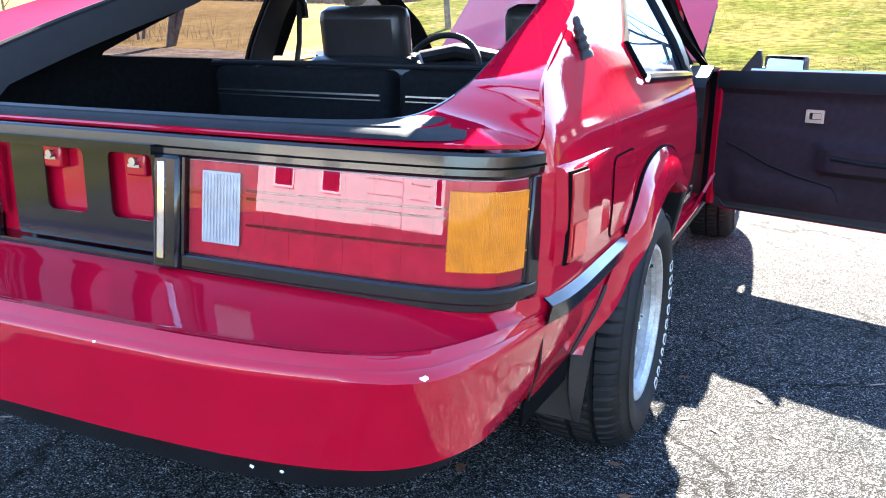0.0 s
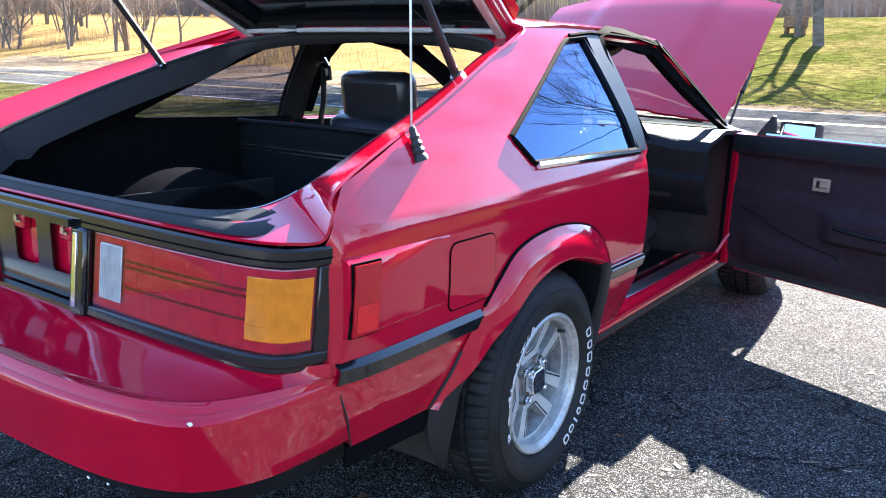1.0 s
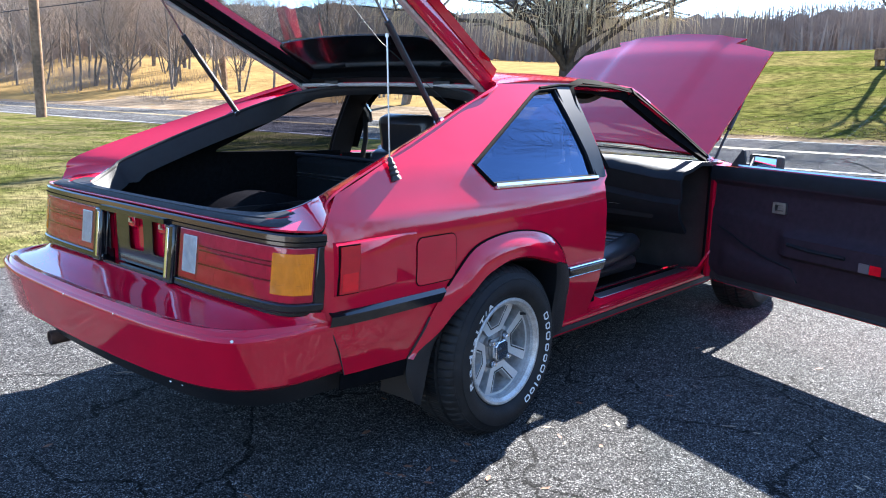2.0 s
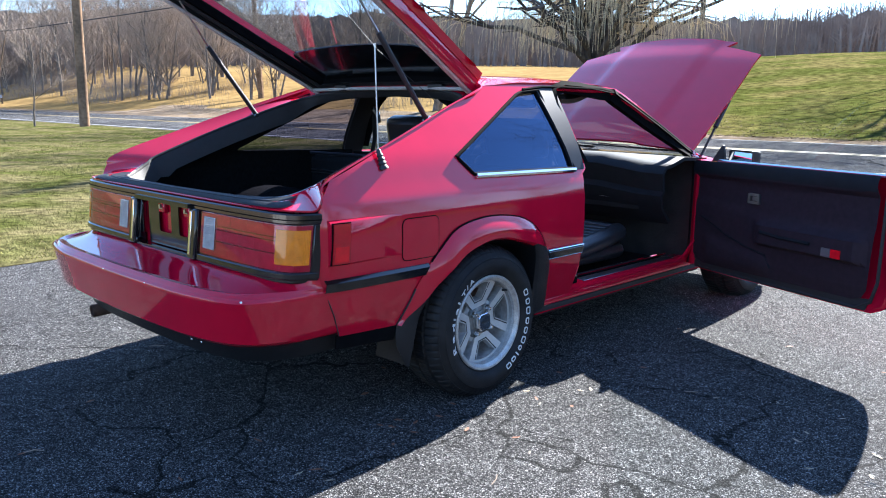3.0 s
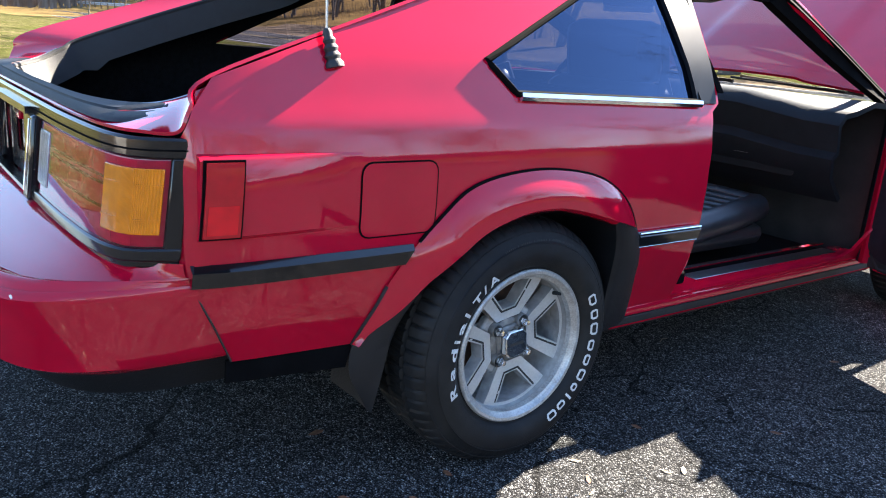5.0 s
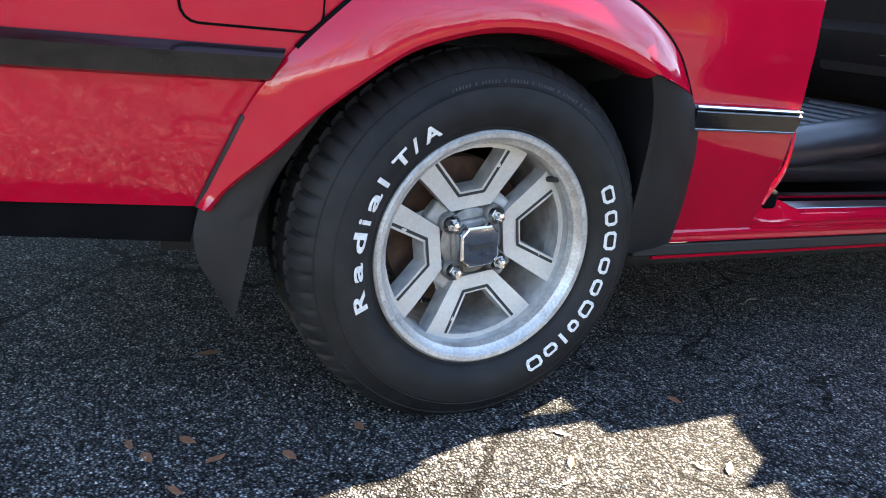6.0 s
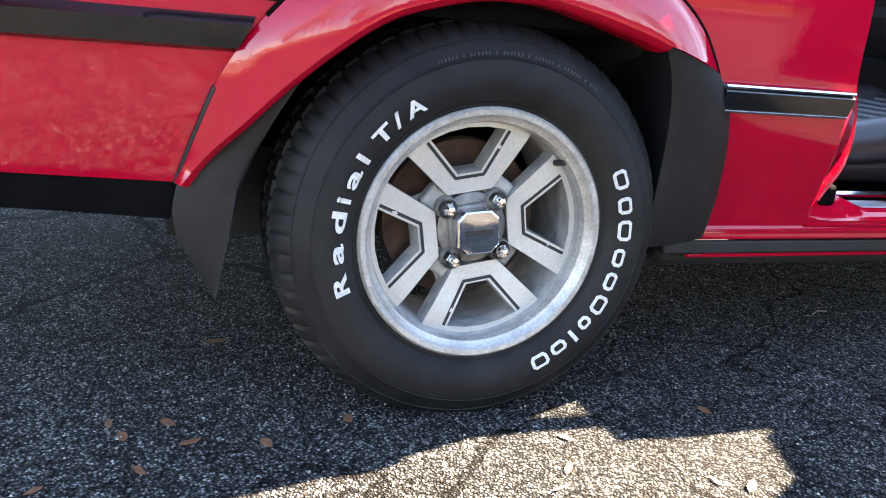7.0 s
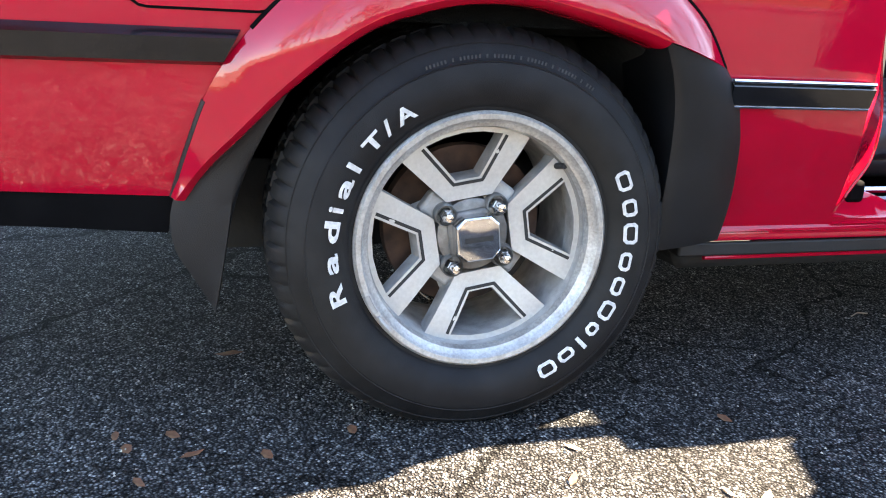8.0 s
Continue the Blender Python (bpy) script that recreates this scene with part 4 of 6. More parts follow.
for sgn in (1, -1):
    liner = [(sgn * (x + 0.083 * (x > 0.6) * math.sin(radians(a))), 0.40 * math.cos(radians(a)), 0.29 + 0.40 * math.sin(radians(a))) for x in (0.755, 0.50) for a in range(0, 181, 12)]
    part("wheel_housing", grid([liner[:16], liner[16:]], flip=sgn < 0), DARK, car, "dark inner wheel arch")
    front = [(sgn * x, 2.5 + 0.37 * math.cos(radians(a)), 0.29 + 0.37 * math.sin(radians(a))) for x in (0.80, 0.45) for a in range(0, 181, 12)]
    part("wheel_housing", grid([front[:16], front[16:]], flip=sgn < 0), DARK, car)
    part("housing_wall", box(min(sgn * 0.48, sgn * 0.50), max(sgn * 0.48, sgn * 0.50), -0.44, 0.44, 0.20, 0.68), DARK, car)
    # sill: painted rocker, black lower strip, bright tread plates
    low = [[(sgn * x, y, z) for y in (0.40, 0.7, 1.2, 1.7, 2.10)] for x, z in ((0.738, 0.288), (0.746, 0.281), (0.7475, 0.275), (0.741, 0.2715), (0.7435, 0.262), (0.742, 0.258), (0.732, 0.254))]
    part("rocker_panel", mesh_of(*grid(low, flip=sgn < 0), sharp=35), PAINT, car, "red rocker panel with two creases", thick=0.003)
    part("rocker_strip", box(min(sgn * 0.70, sgn * 0.738), max(sgn * 0.70, sgn * 0.738), 0.40, 2.1, 0.228, 0.2535), RUBBER, car, "black sill strip", bevel=0.004)
    part("rocker_lower", tube([(sgn * 0.724, 0.46, 0.223), (sgn * 0.724, 1.2, 0.223), (sgn * 0.724, 2.08, 0.223)], 0.0055, 8), PAINT, car, "red lower edge of the sill")
sill_run = [[(x, y, z + 0.028 * smooth(0.87, 0.765, y) * up) for y in (0.70, 0.74, 0.77, 0.79, 0.81, 0.83, 0.86, 1.0, 1.2, 1.4, 1.6, 1.85)] for x, z, up in ((0.746, 0.281, 0), (0.7385, 0.286, 0), (0.728, 0.302, 0.8), (0.721, 0.307, 1), (0.66, 0.308, 1), (0.62, 0.29, 1), (0.60, 0.265, 1))]
part("door_sill", mesh_of(*grid(sill_run), sharp=50), PAINT, car, "red door sill", thick=0.006)
part("tread_plate", box(0.655, 0.712, 0.865, 1.75, 0.3105, 0.3145), STEEL, car, "bright sill tread plate", bevel=0.0015)
part("sill_seal", tube([(0.628, 0.80, 0.322), (0.628, 1.2, 0.322), (0.628, 1.80, 0.322)], 0.007, 6), CHROME, car, "bright sill moulding")
JAMB_IN = [(0.705, 0.300), (0.728, 0.345), (0.760, 0.395), (0.768, 0.45), (0.763, 0.50), (0.745, 0.57), (0.736, 0.66), (0.728, 0.76), (0.722, 0.85)]
jo, ji = by_knots([(y, z, 0) for y, z in JAMB_OUT], 4), by_knots([(y, z, 0) for y, z in JAMB_IN], 4)
jamb = [[(side_x(a.x, a.y) - 0.001, a.x, a.y), (side_x(a.x, a.y) - 0.006, a.x + 0.005, a.y)] + [(side_x(a.x, a.y) * (1 - t) + 0.745 * t - 0.004, a.x + (b.x - a.x) * t, a.y + (b.y - a.y) * t) for t in (0.35, 0.7, 1.0)] + [(0.728, b.x - 0.003, b.y), (0.70, b.x - 0.012, b.y)] for a, b in zip(jo, ji)]
part("door_jamb", mesh_of(*grid(jamb, flip=True), sharp=50), PAINT, car, "red door jamb", thick=0.004)
part("jamb_edge", tube([row[4] for row in jamb][3:], 0.0030, 6), PAINT, car, "rolled edge of the jamb")
part("door_stop", box(0.716, 0.740, 0.728, 0.768, 0.320, 0.362), RUBBER_DULL, car, "black rubber door stop", bevel=0.009)
part("door_striker", joined(tube([(0.755, 0.69, 0.425), (0.755, 0.72, 0.425)], 0.014, 10), box(0.735, 0.775, 0.684, 0.695, 0.39, 0.46)), RUBBER, car, "black door latch striker")
part("hinge_pillar", grid([[(x, y, z) for z in (0.28, 0.45, 0.65, 0.86)] for x, y in ((0.80, 1.845), (0.785, 1.815), (0.762, 1.832))], flip=True), PAINT, car, "red front door pillar", thick=0.006)
part("pillar_carpet", grid([[(x, y, z) for z in (0.28, 0.45, 0.65, 0.86)] for x, y in ((0.762, 1.830), (0.735, 1.86))], flip=True), VINYL, car, "black kick panel", thick=0.006)

# trim on the sides
part("fuel_gap", sheet(rounded(-0.4650, -0.282, 0.601, 0.753, 0.025), on_side(1, 0.0012), 0.03), RUBBER_DULL, car, "dark shut line")
part("fuel_door", sheet(rounded(-0.4615, -0.2855, 0.6045, 0.7495, 0.022), on_side(1, 0.0025), 0.03), PAINT, car, "red fuel door")
for sgn in (1, -1):
    swell = []
    for k in range(14):
        y = -0.776 + 0.316 * k / 13
        f = (1 - k / 13) ** 1.1
        swell.append([on_side(sgn, o)(y, z) for z, o in ((0.622, -0.002), (0.628, 0.004 * f), (0.633, 0.017 * f), (0.70, 0.018 * f), (0.764, 0.017 * f), (0.7705, 0.013 * f), (0.774, -0.002))])
    back = len(swell[0])
    v, f = grid(swell, flip=sgn > 0)
    part("marker_swelling", mesh_of(v, f + [tuple(range(back)) if sgn > 0 else tuple(range(back - 1, -1, -1))], sharp=30), PAINT, car, "red wedge-shaped swelling behind the marker lamp")
    part("marker_frame", sheet([(-0.7795, 0.630), (-0.708, 0.630), (-0.700, 0.767), (-0.771, 0.767)], on_side(sgn, 0.0195), 0.02, flip=sgn < 0), RUBBER_DULL, car, "black marker frame", thick=0.005)
    mark = part("side_marker", sheet([(-0.776, 0.634), (-0.712, 0.634), (-0.704, 0.763), (-0.767, 0.763)], on_side(sgn, 0.0235), 0.02, flip=sgn < 0), LENS_SIDE, car, "red side marker lamp", thick=0.022)
    part("marker_reflector", sheet([(-0.770, 0.640), (-0.718, 0.640), (-0.714, 0.690), (-0.766, 0.690)], on_side(sgn, 0.0250), 0.02, flip=sgn < 0), LENS_BRIGHT, mark)

    def moulding(y0, y1, z0=0.538, z1=0.578, out=0.012, slant=0.0):
        prof = [(z0, 0.0), (z0 + 0.004, out), (z1 - 0.010, out + 0.002), (z1, 0.0)]
        n = max(3, int((y1 - y0) / 0.05))
        return grid([[on_side(sgn, o)(y0 + (y1 - y0) * k / n - slant * (z1 - z) / (z1 - z0) * k / n, z) for z, o in prof] for k in range(n + 1)], flip=sgn > 0)

    part("side_moulding", moulding(-0.786, -0.330, slant=0.024), TRIM_BLACK, car, "black side moulding", thick=0.003)
    part("side_moulding", moulding(0.388, 0.648, 0.498, 0.538), TRIM_BLACK, car, "black side moulding", thick=0.003)
    for z in (0.4985, 0.537):
        part("moulding_chrome", tube([on_side(sgn, 0.011)(0.388 + 0.260 * k / 5, z) for k in range(6)], 0.0032, 6), CHROME, car, "thin chrome line")
    part("bumper_seam", tube([on_side(sgn, 0.001)(y, z) for y, z in ((-0.803, 0.578), (-0.775, 0.525), (-0.735, 0.45), (-0.692, 0.367))], 0.0022, 5), GROOVE, car, "dark seam")
    part("lower_skirt", sheet([(-0.70, 0.368), (-0.424, 0.353), (-0.434, 0.300), (-0.70, 0.320)], lambda y, z: (sgn * (0.766 - 0.08 * (0.365 - z)), y, z), 0.05, flip=sgn > 0), RUBBER_DULL, car, "black lower skirt", thick=0.006)

    # flared arch: outer seam, crown and inner lip
    OUT = [(-0.426, 0.353), (-0.403, 0.422), (-0.372, 0.502), (-0.333, 0.562), (-0.278, 0.622), (-0.212, 0.679), (-0.14, 0.706), (-0.037, 0.720), (0.063, 0.719), (0.176, 0.702), (0.256, 0.670), (0.325, 0.618), (0.372, 0.553)]
    INN = [(-0.420, 0.352), (-0.382, 0.406), (-0.341, 0.450), (-0.285, 0.508), (-0.231, 0.556), (-0.175, 0.595), (-0.120, 0.617), (-0.04, 0.636), (0.05, 0.638), (0.13, 0.624), (0.195, 0.608), (0.230, 0.598), (0.256, 0.589)]
    oc, ic = by_knots([(y, z, 0) for y, z in OUT], 6), by_knots([(y, z, 0) for y, z in INN], 6)
    hub_at = Vector((0.007, 0.29, 0))
    rows_f = []
    for i, (a, b) in enumerate(zip(oc, ic)):
        t = i / (len(oc) - 1)
        ox = side_x(a.x, a.y) + 0.002
        lipx = max(0.793 + 0.084 * smooth(0.0, 0.36, t), ox + 0.016 - 0.010 * smooth(0.10, 0.0, t))
        curl = smooth(0.10, 0.34, t)
        row = [(sgn * ox, a.x, a.y)]
        for share, out in ((0.15, 0.34), (0.35, 0.66), (0.60, 0.90), (0.85, 0.995), (1.0, 1.0)):
            q = a.lerp(b, share)
            row.append((sgn * (ox + (share + (out - share) * curl) * (lipx - ox)), q.x, q.y))
        for share, back in ((0.985, 0.006), (0.975, 0.016), (0.975, 0.060)):
            q = hub_at.lerp(b, share)
            row.append((sgn * (lipx - back), q.x, q.y))
        rows_f.append(row)
    part("fender_flare", mesh_of(*grid(rows_f, flip=sgn < 0), sharp=42), PAINT, car, "flared red wheel arch", thick=0.003)
    part("flare_seam", tube([(sgn * (side_x(p.x, p.y) + 0.003), p.x, p.y) for p in oc if p.y > 0.580 or p.x > 0], 0.0045, 6), RUBBER_DULL, car, "black flare edging")
    part("flare_tail_edge", tube([(sgn * (side_x(p.x, p.y) + 0.003), p.x, p.y) for p in oc if p.y < 0.49 and p.x < 0], 0.0042, 6), RUBBER, car, "black flare edging")
    # black guards in front of and behind the wheel
    G_OUT = [(0.372, 0.553), (0.404, 0.513), (0.424, 0.466), (0.441, 0.413), (0.446, 0.365), (0.442, 0.318), (0.434, 0.275)]
    G_IN = [(0.254, 0.590), (0.277, 0.545), (0.293, 0.494), (0.302, 0.443), (0.307, 0.382), (0.308, 0.318), (0.305, 0.264)]
    go, gi = by_knots([(y, z, 0) for y, z in G_OUT], 5), by_knots([(y, z, 0) for y, z in G_IN], 5)
    rows_g = []
    for i, (a, b) in enumerate(zip(go, gi)):
        t = i / (len(go) - 1)
        lipx = 0.875 - 0.066 * t
        skin = side_x(a.x, a.y)
        short = 0.800 - 0.012 * t - skin - 0.003
        ox = skin + 0.003 + 0.5 * (short + math.hypot(short, 0.010))
        row = [(sgn * (skin - 0.004), a.x + 0.001, a.y), (sgn * (ox - 0.004), a.x + 0.001, a.y), (sgn * ox, a.x, a.y)]
        for share, out in ((0.15, 0.34), (0.35, 0.66), (0.60, 0.90), (0.85, 0.99), (0.96, 0.97), (1.0, 0.88)):
            q = a.lerp(b, share)
            row.append((sgn * (ox + out * (lipx - ox) - 0.001), q.x, q.y))
        row += [(sgn * (lipx - 0.04), b.x + 0.006, b.y), (sgn * (lipx - 0.12), b.x + 0.022, b.y), (sgn * (lipx - 0.22), b.x + 0.03, b.y)]
        rows_g.append(row)
    part("front_guard", mesh_of(*grid(rows_g, flip=sgn < 0), sharp=60), FLAP, car, "black splash guard ahead of the wheel", thick=0.003)
    F_OUT = [(-0.424, 0.354), (-0.431, 0.315), (-0.424, 0.272), (-0.402, 0.232), (-0.377, 0.186)]
    F_MID = [(-0.334, 0.448), (-0.343, 0.385), (-0.352, 0.312), (-0.363, 0.244), (-0.374, 0.184)]
    F_IN = [(-0.256, 0.530), (-0.300, 0.452), (-0.334, 0.372), (-0.354, 0.290), (-0.371, 0.186)]
    rows_m = []
    for a, c, b in zip(*[by_knots([(y, z, 0) for y, z in L], 5) for L in (F_OUT, F_MID, F_IN)]):
        xa, xc = 0.774 - 0.02 * max(0, 0.30 - a.y), 0.786 + 0.022 * max(0, (c.y - 0.19) / 0.26)
        xb = 0.772 + 0.078 * max(0, (b.y - 0.30) / 0.23) ** 1.2
        half_ac, half_cb = a.lerp(c, 0.5), c.lerp(b, 0.5)
        rows_m.append([(sgn * xa, a.x, a.y), (sgn * (0.5 * (xa + xc) + 0.001), half_ac.x, half_ac.y), (sgn * xc, c.x, c.y), (sgn * (0.5 * (xb + xc) - 0.002), half_cb.x, half_cb.y), (sgn * xb, b.x, b.y), (sgn * 0.70, b.x + 0.004, b.y), (sgn * 0.60, b.x, b.y)])
    part("mud_flap", mesh_of(*grid(rows_m, flip=sgn < 0), sharp=14), FLAP, car, "black mud flap behind the wheel", thick=0.004)

# antenna
foot, neck = Vector((0.789, -0.500, 0.922)), Vector((0.770, -0.511, 0.990))
ribs = [foot.lerp(neck, k / 10) for k in range(11)]
aerial = part("aerial_base", tube(ribs, [0.0185, 0.0185, 0.0135, 0.0165, 0.0120, 0.0150, 0.0105, 0.0130, 0.0085, 0.0095, 0.0060], 12, flat=0.75), RUBBER, car, "ribbed black rubber aerial base")
part("aerial_mast", tube([(0.770, -0.510, 0.98), (0.762, -0.518, 1.335)], 0.0025, 6), STEEL, aerial, "thin steel aerial")
part("aerial_tip", tube([(0.762, -0.518, 1.330), (0.762, -0.518, 1.340)], 0.0045, 8), STEEL, aerial)

# exhaust
part("exhaust_pipe", tube([(-0.42, -0.60, 0.30), (-0.43, -0.9, 0.285), (-0.44, -1.03, 0.278)], 0.026, 14, ends=False), RUST, car, "dark exhaust pipe", thick=0.003)
part("exhaust_box", tube([(0.55, -0.46, 0.30), (0.55, -0.56, 0.30)], 0.05, 14, flat=0.7), DARK, car, "dull silencer box")

# hatch, held up on two struts
HV, HN = Vector((0, -math.cos(radians(28)), math.sin(radians(28)))), Vector((0, math.sin(radians(28)), math.cos(radians(28))))
H0 = Vector((0, 0.262, 1.262))


def on_hatch(u, v, out=0.0):
    bow = 0.03 * (1 - (u / 0.7) ** 2)
    p = H0 + HV * v + HN * (out + bow - 0.03)
    return (u, p.y, p.z)


HATCH = [(-0.545, 0.0), (-0.3, -0.02), (0, -0.03), (0.3, -0.02), (0.545, 0.0), (0.60, 0.4), (0.655, 0.85), (0.675, 1.12), (0.63, 1.20), (0.4, 1.235), (0, 1.245), (-0.4, 1.235), (-0.63, 1.20), (-0.675, 1.12), (-0.655, 0.85), (-0.60, 0.4)]
H_GLASS = [(-0.475, 0.045), (0.475, 0.045), (0.53, 0.40), (0.58, 0.85), (0.595, 1.06), (0.55, 1.11), (0, 1.13), (-0.55, 1.11), (-0.595, 1.06), (-0.58, 0.85), (-0.53, 0.40)]
hatch = part("hatch", sheet(HATCH, on_hatch, 0.05, [H_GLASS]), PAINT, car, "raised red hatch frame", thick=0.035)
part("hatch_lining", sheet([(u * 0.975, v if v < 0.5 else v - 0.012) for u, v in HATCH], lambda u, v: on_hatch(u, v, -0.0365), 0.06, [[(u * 1.01, v) for u, v in H_GLASS]], flip=True), RUBBER, hatch, "black hatch inner frame", thick=0.003)
for sgn in (1, -1):
    edge = [(0.545, 0.0), (0.572, 0.2), (0.60, 0.4), (0.628, 0.62), (0.655, 0.85), (0.675, 1.12)]
    part("hatch_flange", grid([[on_hatch(sgn * (u + d), v, o) for u, v in edge] for d, o in ((-0.004, 0.0), (0.004, -0.03), (0.002, -0.062))], flip=sgn > 0), PAINT, hatch, "red hatch side flange", thick=0.004)
    part("flange_lining", grid([[on_hatch(sgn * (u - 0.012), v, o) for u, v in edge] for o in (-0.030, -0.058)], flip=sgn < 0), RUBBER, hatch, "black flange lining", thick=0.004)
gl = [Vector((u, v, 0)) for u, v in H_GLASS]
gl = [a.lerp(b, k / 5) for a, b in zip(gl, gl[1:] + gl[:1]) for k in range(5)]
part("glass_seal", grid([[on_hatch(q.x * f, q.y + d, o) for q in gl] for o, f, d in ((0.003, 1.012, 0), (0.002, 0.985, 0), (-0.038, 0.985, 0), (-0.0405, 1.02, 0))], close_v=True), RUBBER_DULL, hatch, "black glass seal", thick=0.002)
part("hatch_glass", sheet(H_GLASS, lambda u, v: on_hatch(u, v, -0.006), 0.1), HATCH_GLASS, hatch, "large clear hatch glass")
part("hatch_shade", sheet(rounded(-0.455, 0.455, 0.05, 0.31, 0.05), lambda u, v: on_hatch(u, v + 0.02 * (u / 0.45) ** 2 * -1, -0.014), 0.06), TRIM_BLACK, hatch, "glossy black panel at the front of the glass", thick=0.006)
for sgn in (1, -1):
    run = [(0.538, 0.0), (0.592, 0.40), (0.645, 0.85), (0.662, 1.08)]
    part("hatch_trim", tube([on_hatch(sgn * (u - 0.012), v, -0.066) for u, v in run], 0.015, 8, flat=0.6), GREY_TRIM, hatch, "pale grey inner trim")
    part("hatch_rubber", tube([on_hatch(sgn * (u - 0.05), v, -0.042) for u, v in run], 0.012, 6), RUBBER, hatch)
part("hatch_trim", tube([on_hatch(u, 0.03 - 0.015 * (1 - (u / 0.5) ** 2), -0.060) for u in np.linspace(-0.53, 0.53, 11)], 0.015, 8, flat=0.6), GREY_TRIM, hatch, "pale grey inner trim")
for x in (-0.33, 0.33):
    part("hatch_hinge", joined(box(x - 0.045, x + 0.045, 0.20, 0.245, 1.205, 1.232), tube([(x - 0.05, 0.235, 1.242), (x + 0.05, 0.235, 1.242)], 0.010, 8)), FLAP, hatch, "black hatch hinge", bevel=0.003)
for sgn in (1, -1):
    foot, knee, head = Vector((sgn * 0.60, -0.112, 1.085)), Vector((sgn * 0.60, -0.36, 1.395)), Vector((sgn * 0.585, -0.50, 1.585))
    strut = part("gas_strut", tube([foot, knee], 0.011, 10), RUBBER, car, "black hatch gas strut")
    part("strut_rod", tube([knee, head], 0.0045, 8), STEEL, strut, "steel strut rod")
    part("strut_ball", tube([foot + Vector((sgn * -0.01, 0, -0.006)), foot + Vector((sgn * 0.02, 0, 0.006))], 0.012, 8), STEEL, strut)
part("parcel_string", tube([(0.32, -0.40, 1.58), (0.30, -0.1, 1.36), (0.45, 0.1, 1.15)], 0.0015, 4), RUBBER, car, "thin parcel shelf cord")

# right door, standing ajar
DOOR_A = radians(69)
DE, DO = Vector((math.sin(DOOR_A), -math.cos(DOOR_A), 0)), Vector((math.cos(DOOR_A), math.sin(DOOR_A), 0))
DH = Vector((0.80, 1.838, 0))


def on_door(e, z, o=0.0):
    p = DH + DE * e + DO * o
    return (p.x, p.y, z)


def bulge(e, z):
    """How far the inner lining stands out of the door."""
    d = 0.008 + 0.028 * smooth(0.770, 0.800, z + 0.01 * math.sin(3 * e)) * (1 - 0.5 * smooth(0.845, 0.875, z))
    rest = smooth(0.40, 0.50, e) * (1 - smooth(1.02, 1.06, e)) * smooth(0.470, 0.485, z) * (1 - smooth(0.575, 0.600, z))
    pocket = smooth(0.05, 0.12, e) * (1 - smooth(0.48, 0.55, e)) * smooth(0.30, 0.34, z) * (1 - smooth(0.44 - 0.10 * e, 0.47 - 0.10 * e, z))
    low = smooth(0.32, 0.36, z) * (1 - smooth(0.60, 0.63, z - 0.08 * max(0, 0.5 - e)))
    return d + 0.045 * rest + 0.018 * pocket + 0.010 * low


PANEL = [(-0.015, 0.35), (0.02, 0.315), (0.06, 0.300), (1.0, 0.308), (1.05, 0.322), (1.078, 0.36), (1.095, 0.865), (-0.02, 0.862)]
SKIN = [(-0.035, 0.31), (0.03, 0.262), (1.10, 0.262), (1.155, 0.29), (1.175, 0.36), (1.18, 0.862), (-0.035, 0.858)]
door = part("front_door", sheet(SKIN, lambda e, z: on_door(e, z, 0.105 - (0.841 - float(np.interp(z, fine_z, fine_x)))), 0.04), PAINT, car, "open red front door")
skin_loop = SKIN + SKIN[:1]
edge_rows = [[on_door(e, z, 0.105 - (0.841 - float(np.interp(z, fine_z, fine_x)))) for e, z in skin_loop], [on_door(e, z, 0.02) for e, z in skin_loop], [on_door(e + (0.012 if e < 0.5 else -0.012), z + (0.012 if z < 0.5 else 0), 0.004) for e, z in skin_loop]]
part("door_edge", grid(edge_rows), PAINT, door, "red door edge")
part("door_lining", sheet(PANEL, lambda e, z: on_door(e, z, -bulge(e, z)), 0.022, flip=True), MAROON, door, "dark maroon and black door lining")
part("lining_top", sheet([(-0.02, 0.800), (1.095, 0.800), (1.095, 0.868), (-0.02, 0.865)], lambda e, z: on_door(e, z, -bulge(e, z) - 0.003), 0.03, flip=True), VINYL, door, "black padded door top")
part("door_seal", tube([on_door(e, z, 0.0) for e, z in ((-0.025, 0.86), (-0.02, 0.34), (0.05, 0.272), (1.02, 0.272), (1.09, 0.31), (1.115, 0.40), (1.118, 0.86))], 0.008, 6), RUBBER, door, "black door seal")
part("window_channel", tube([on_door(e, 0.868, 0.02) for e in (0.10, 0.6, 1.12)], 0.006, 6, flat=1.4), CHROME, door, "bright window channel strip")
catch = part("door_handle", sheet(rounded(0.364, 0.438, 0.668, 0.720, 0.004), lambda e, z: on_door(e, z, -0.020), 0.03, [rounded(0.378, 0.426, 0.681, 0.708, 0.003)], flip=True), STEEL, door, "chrome inside door handle", thick=-0.012)
part("handle_lever", sheet(rounded(0.390, 0.424, 0.684, 0.706, 0.003), lambda e, z: on_door(e, z, -0.016), 0.03, flip=True), STEEL, catch)
part("pocket_seam", tube([on_door(e, z, -bulge(e, z) - 0.002) for e, z in ((0.04, 0.56), (0.12, 0.53), (0.22, 0.485), (0.36, 0.445), (0.50, 0.42), (0.54, 0.36))], 0.005, 6), VINYL, door, "black pocket seam")
part("door_pull", tube([on_door(e, z, -0.062) for e, z in ((0.50, 0.540), (0.62, 0.530), (0.80, 0.528))], 0.010, 8), VINYL, door, "black door pull")
part("courtesy_lamp", sheet(rounded(0.866, 0.914, 0.484, 0.524, 0.004), lambda e, z: on_door(e, z, -bulge(e, z) - 0.004), 0.02, flip=True), SMOKE, door, "clear half of the door lamp", thick=-0.006)
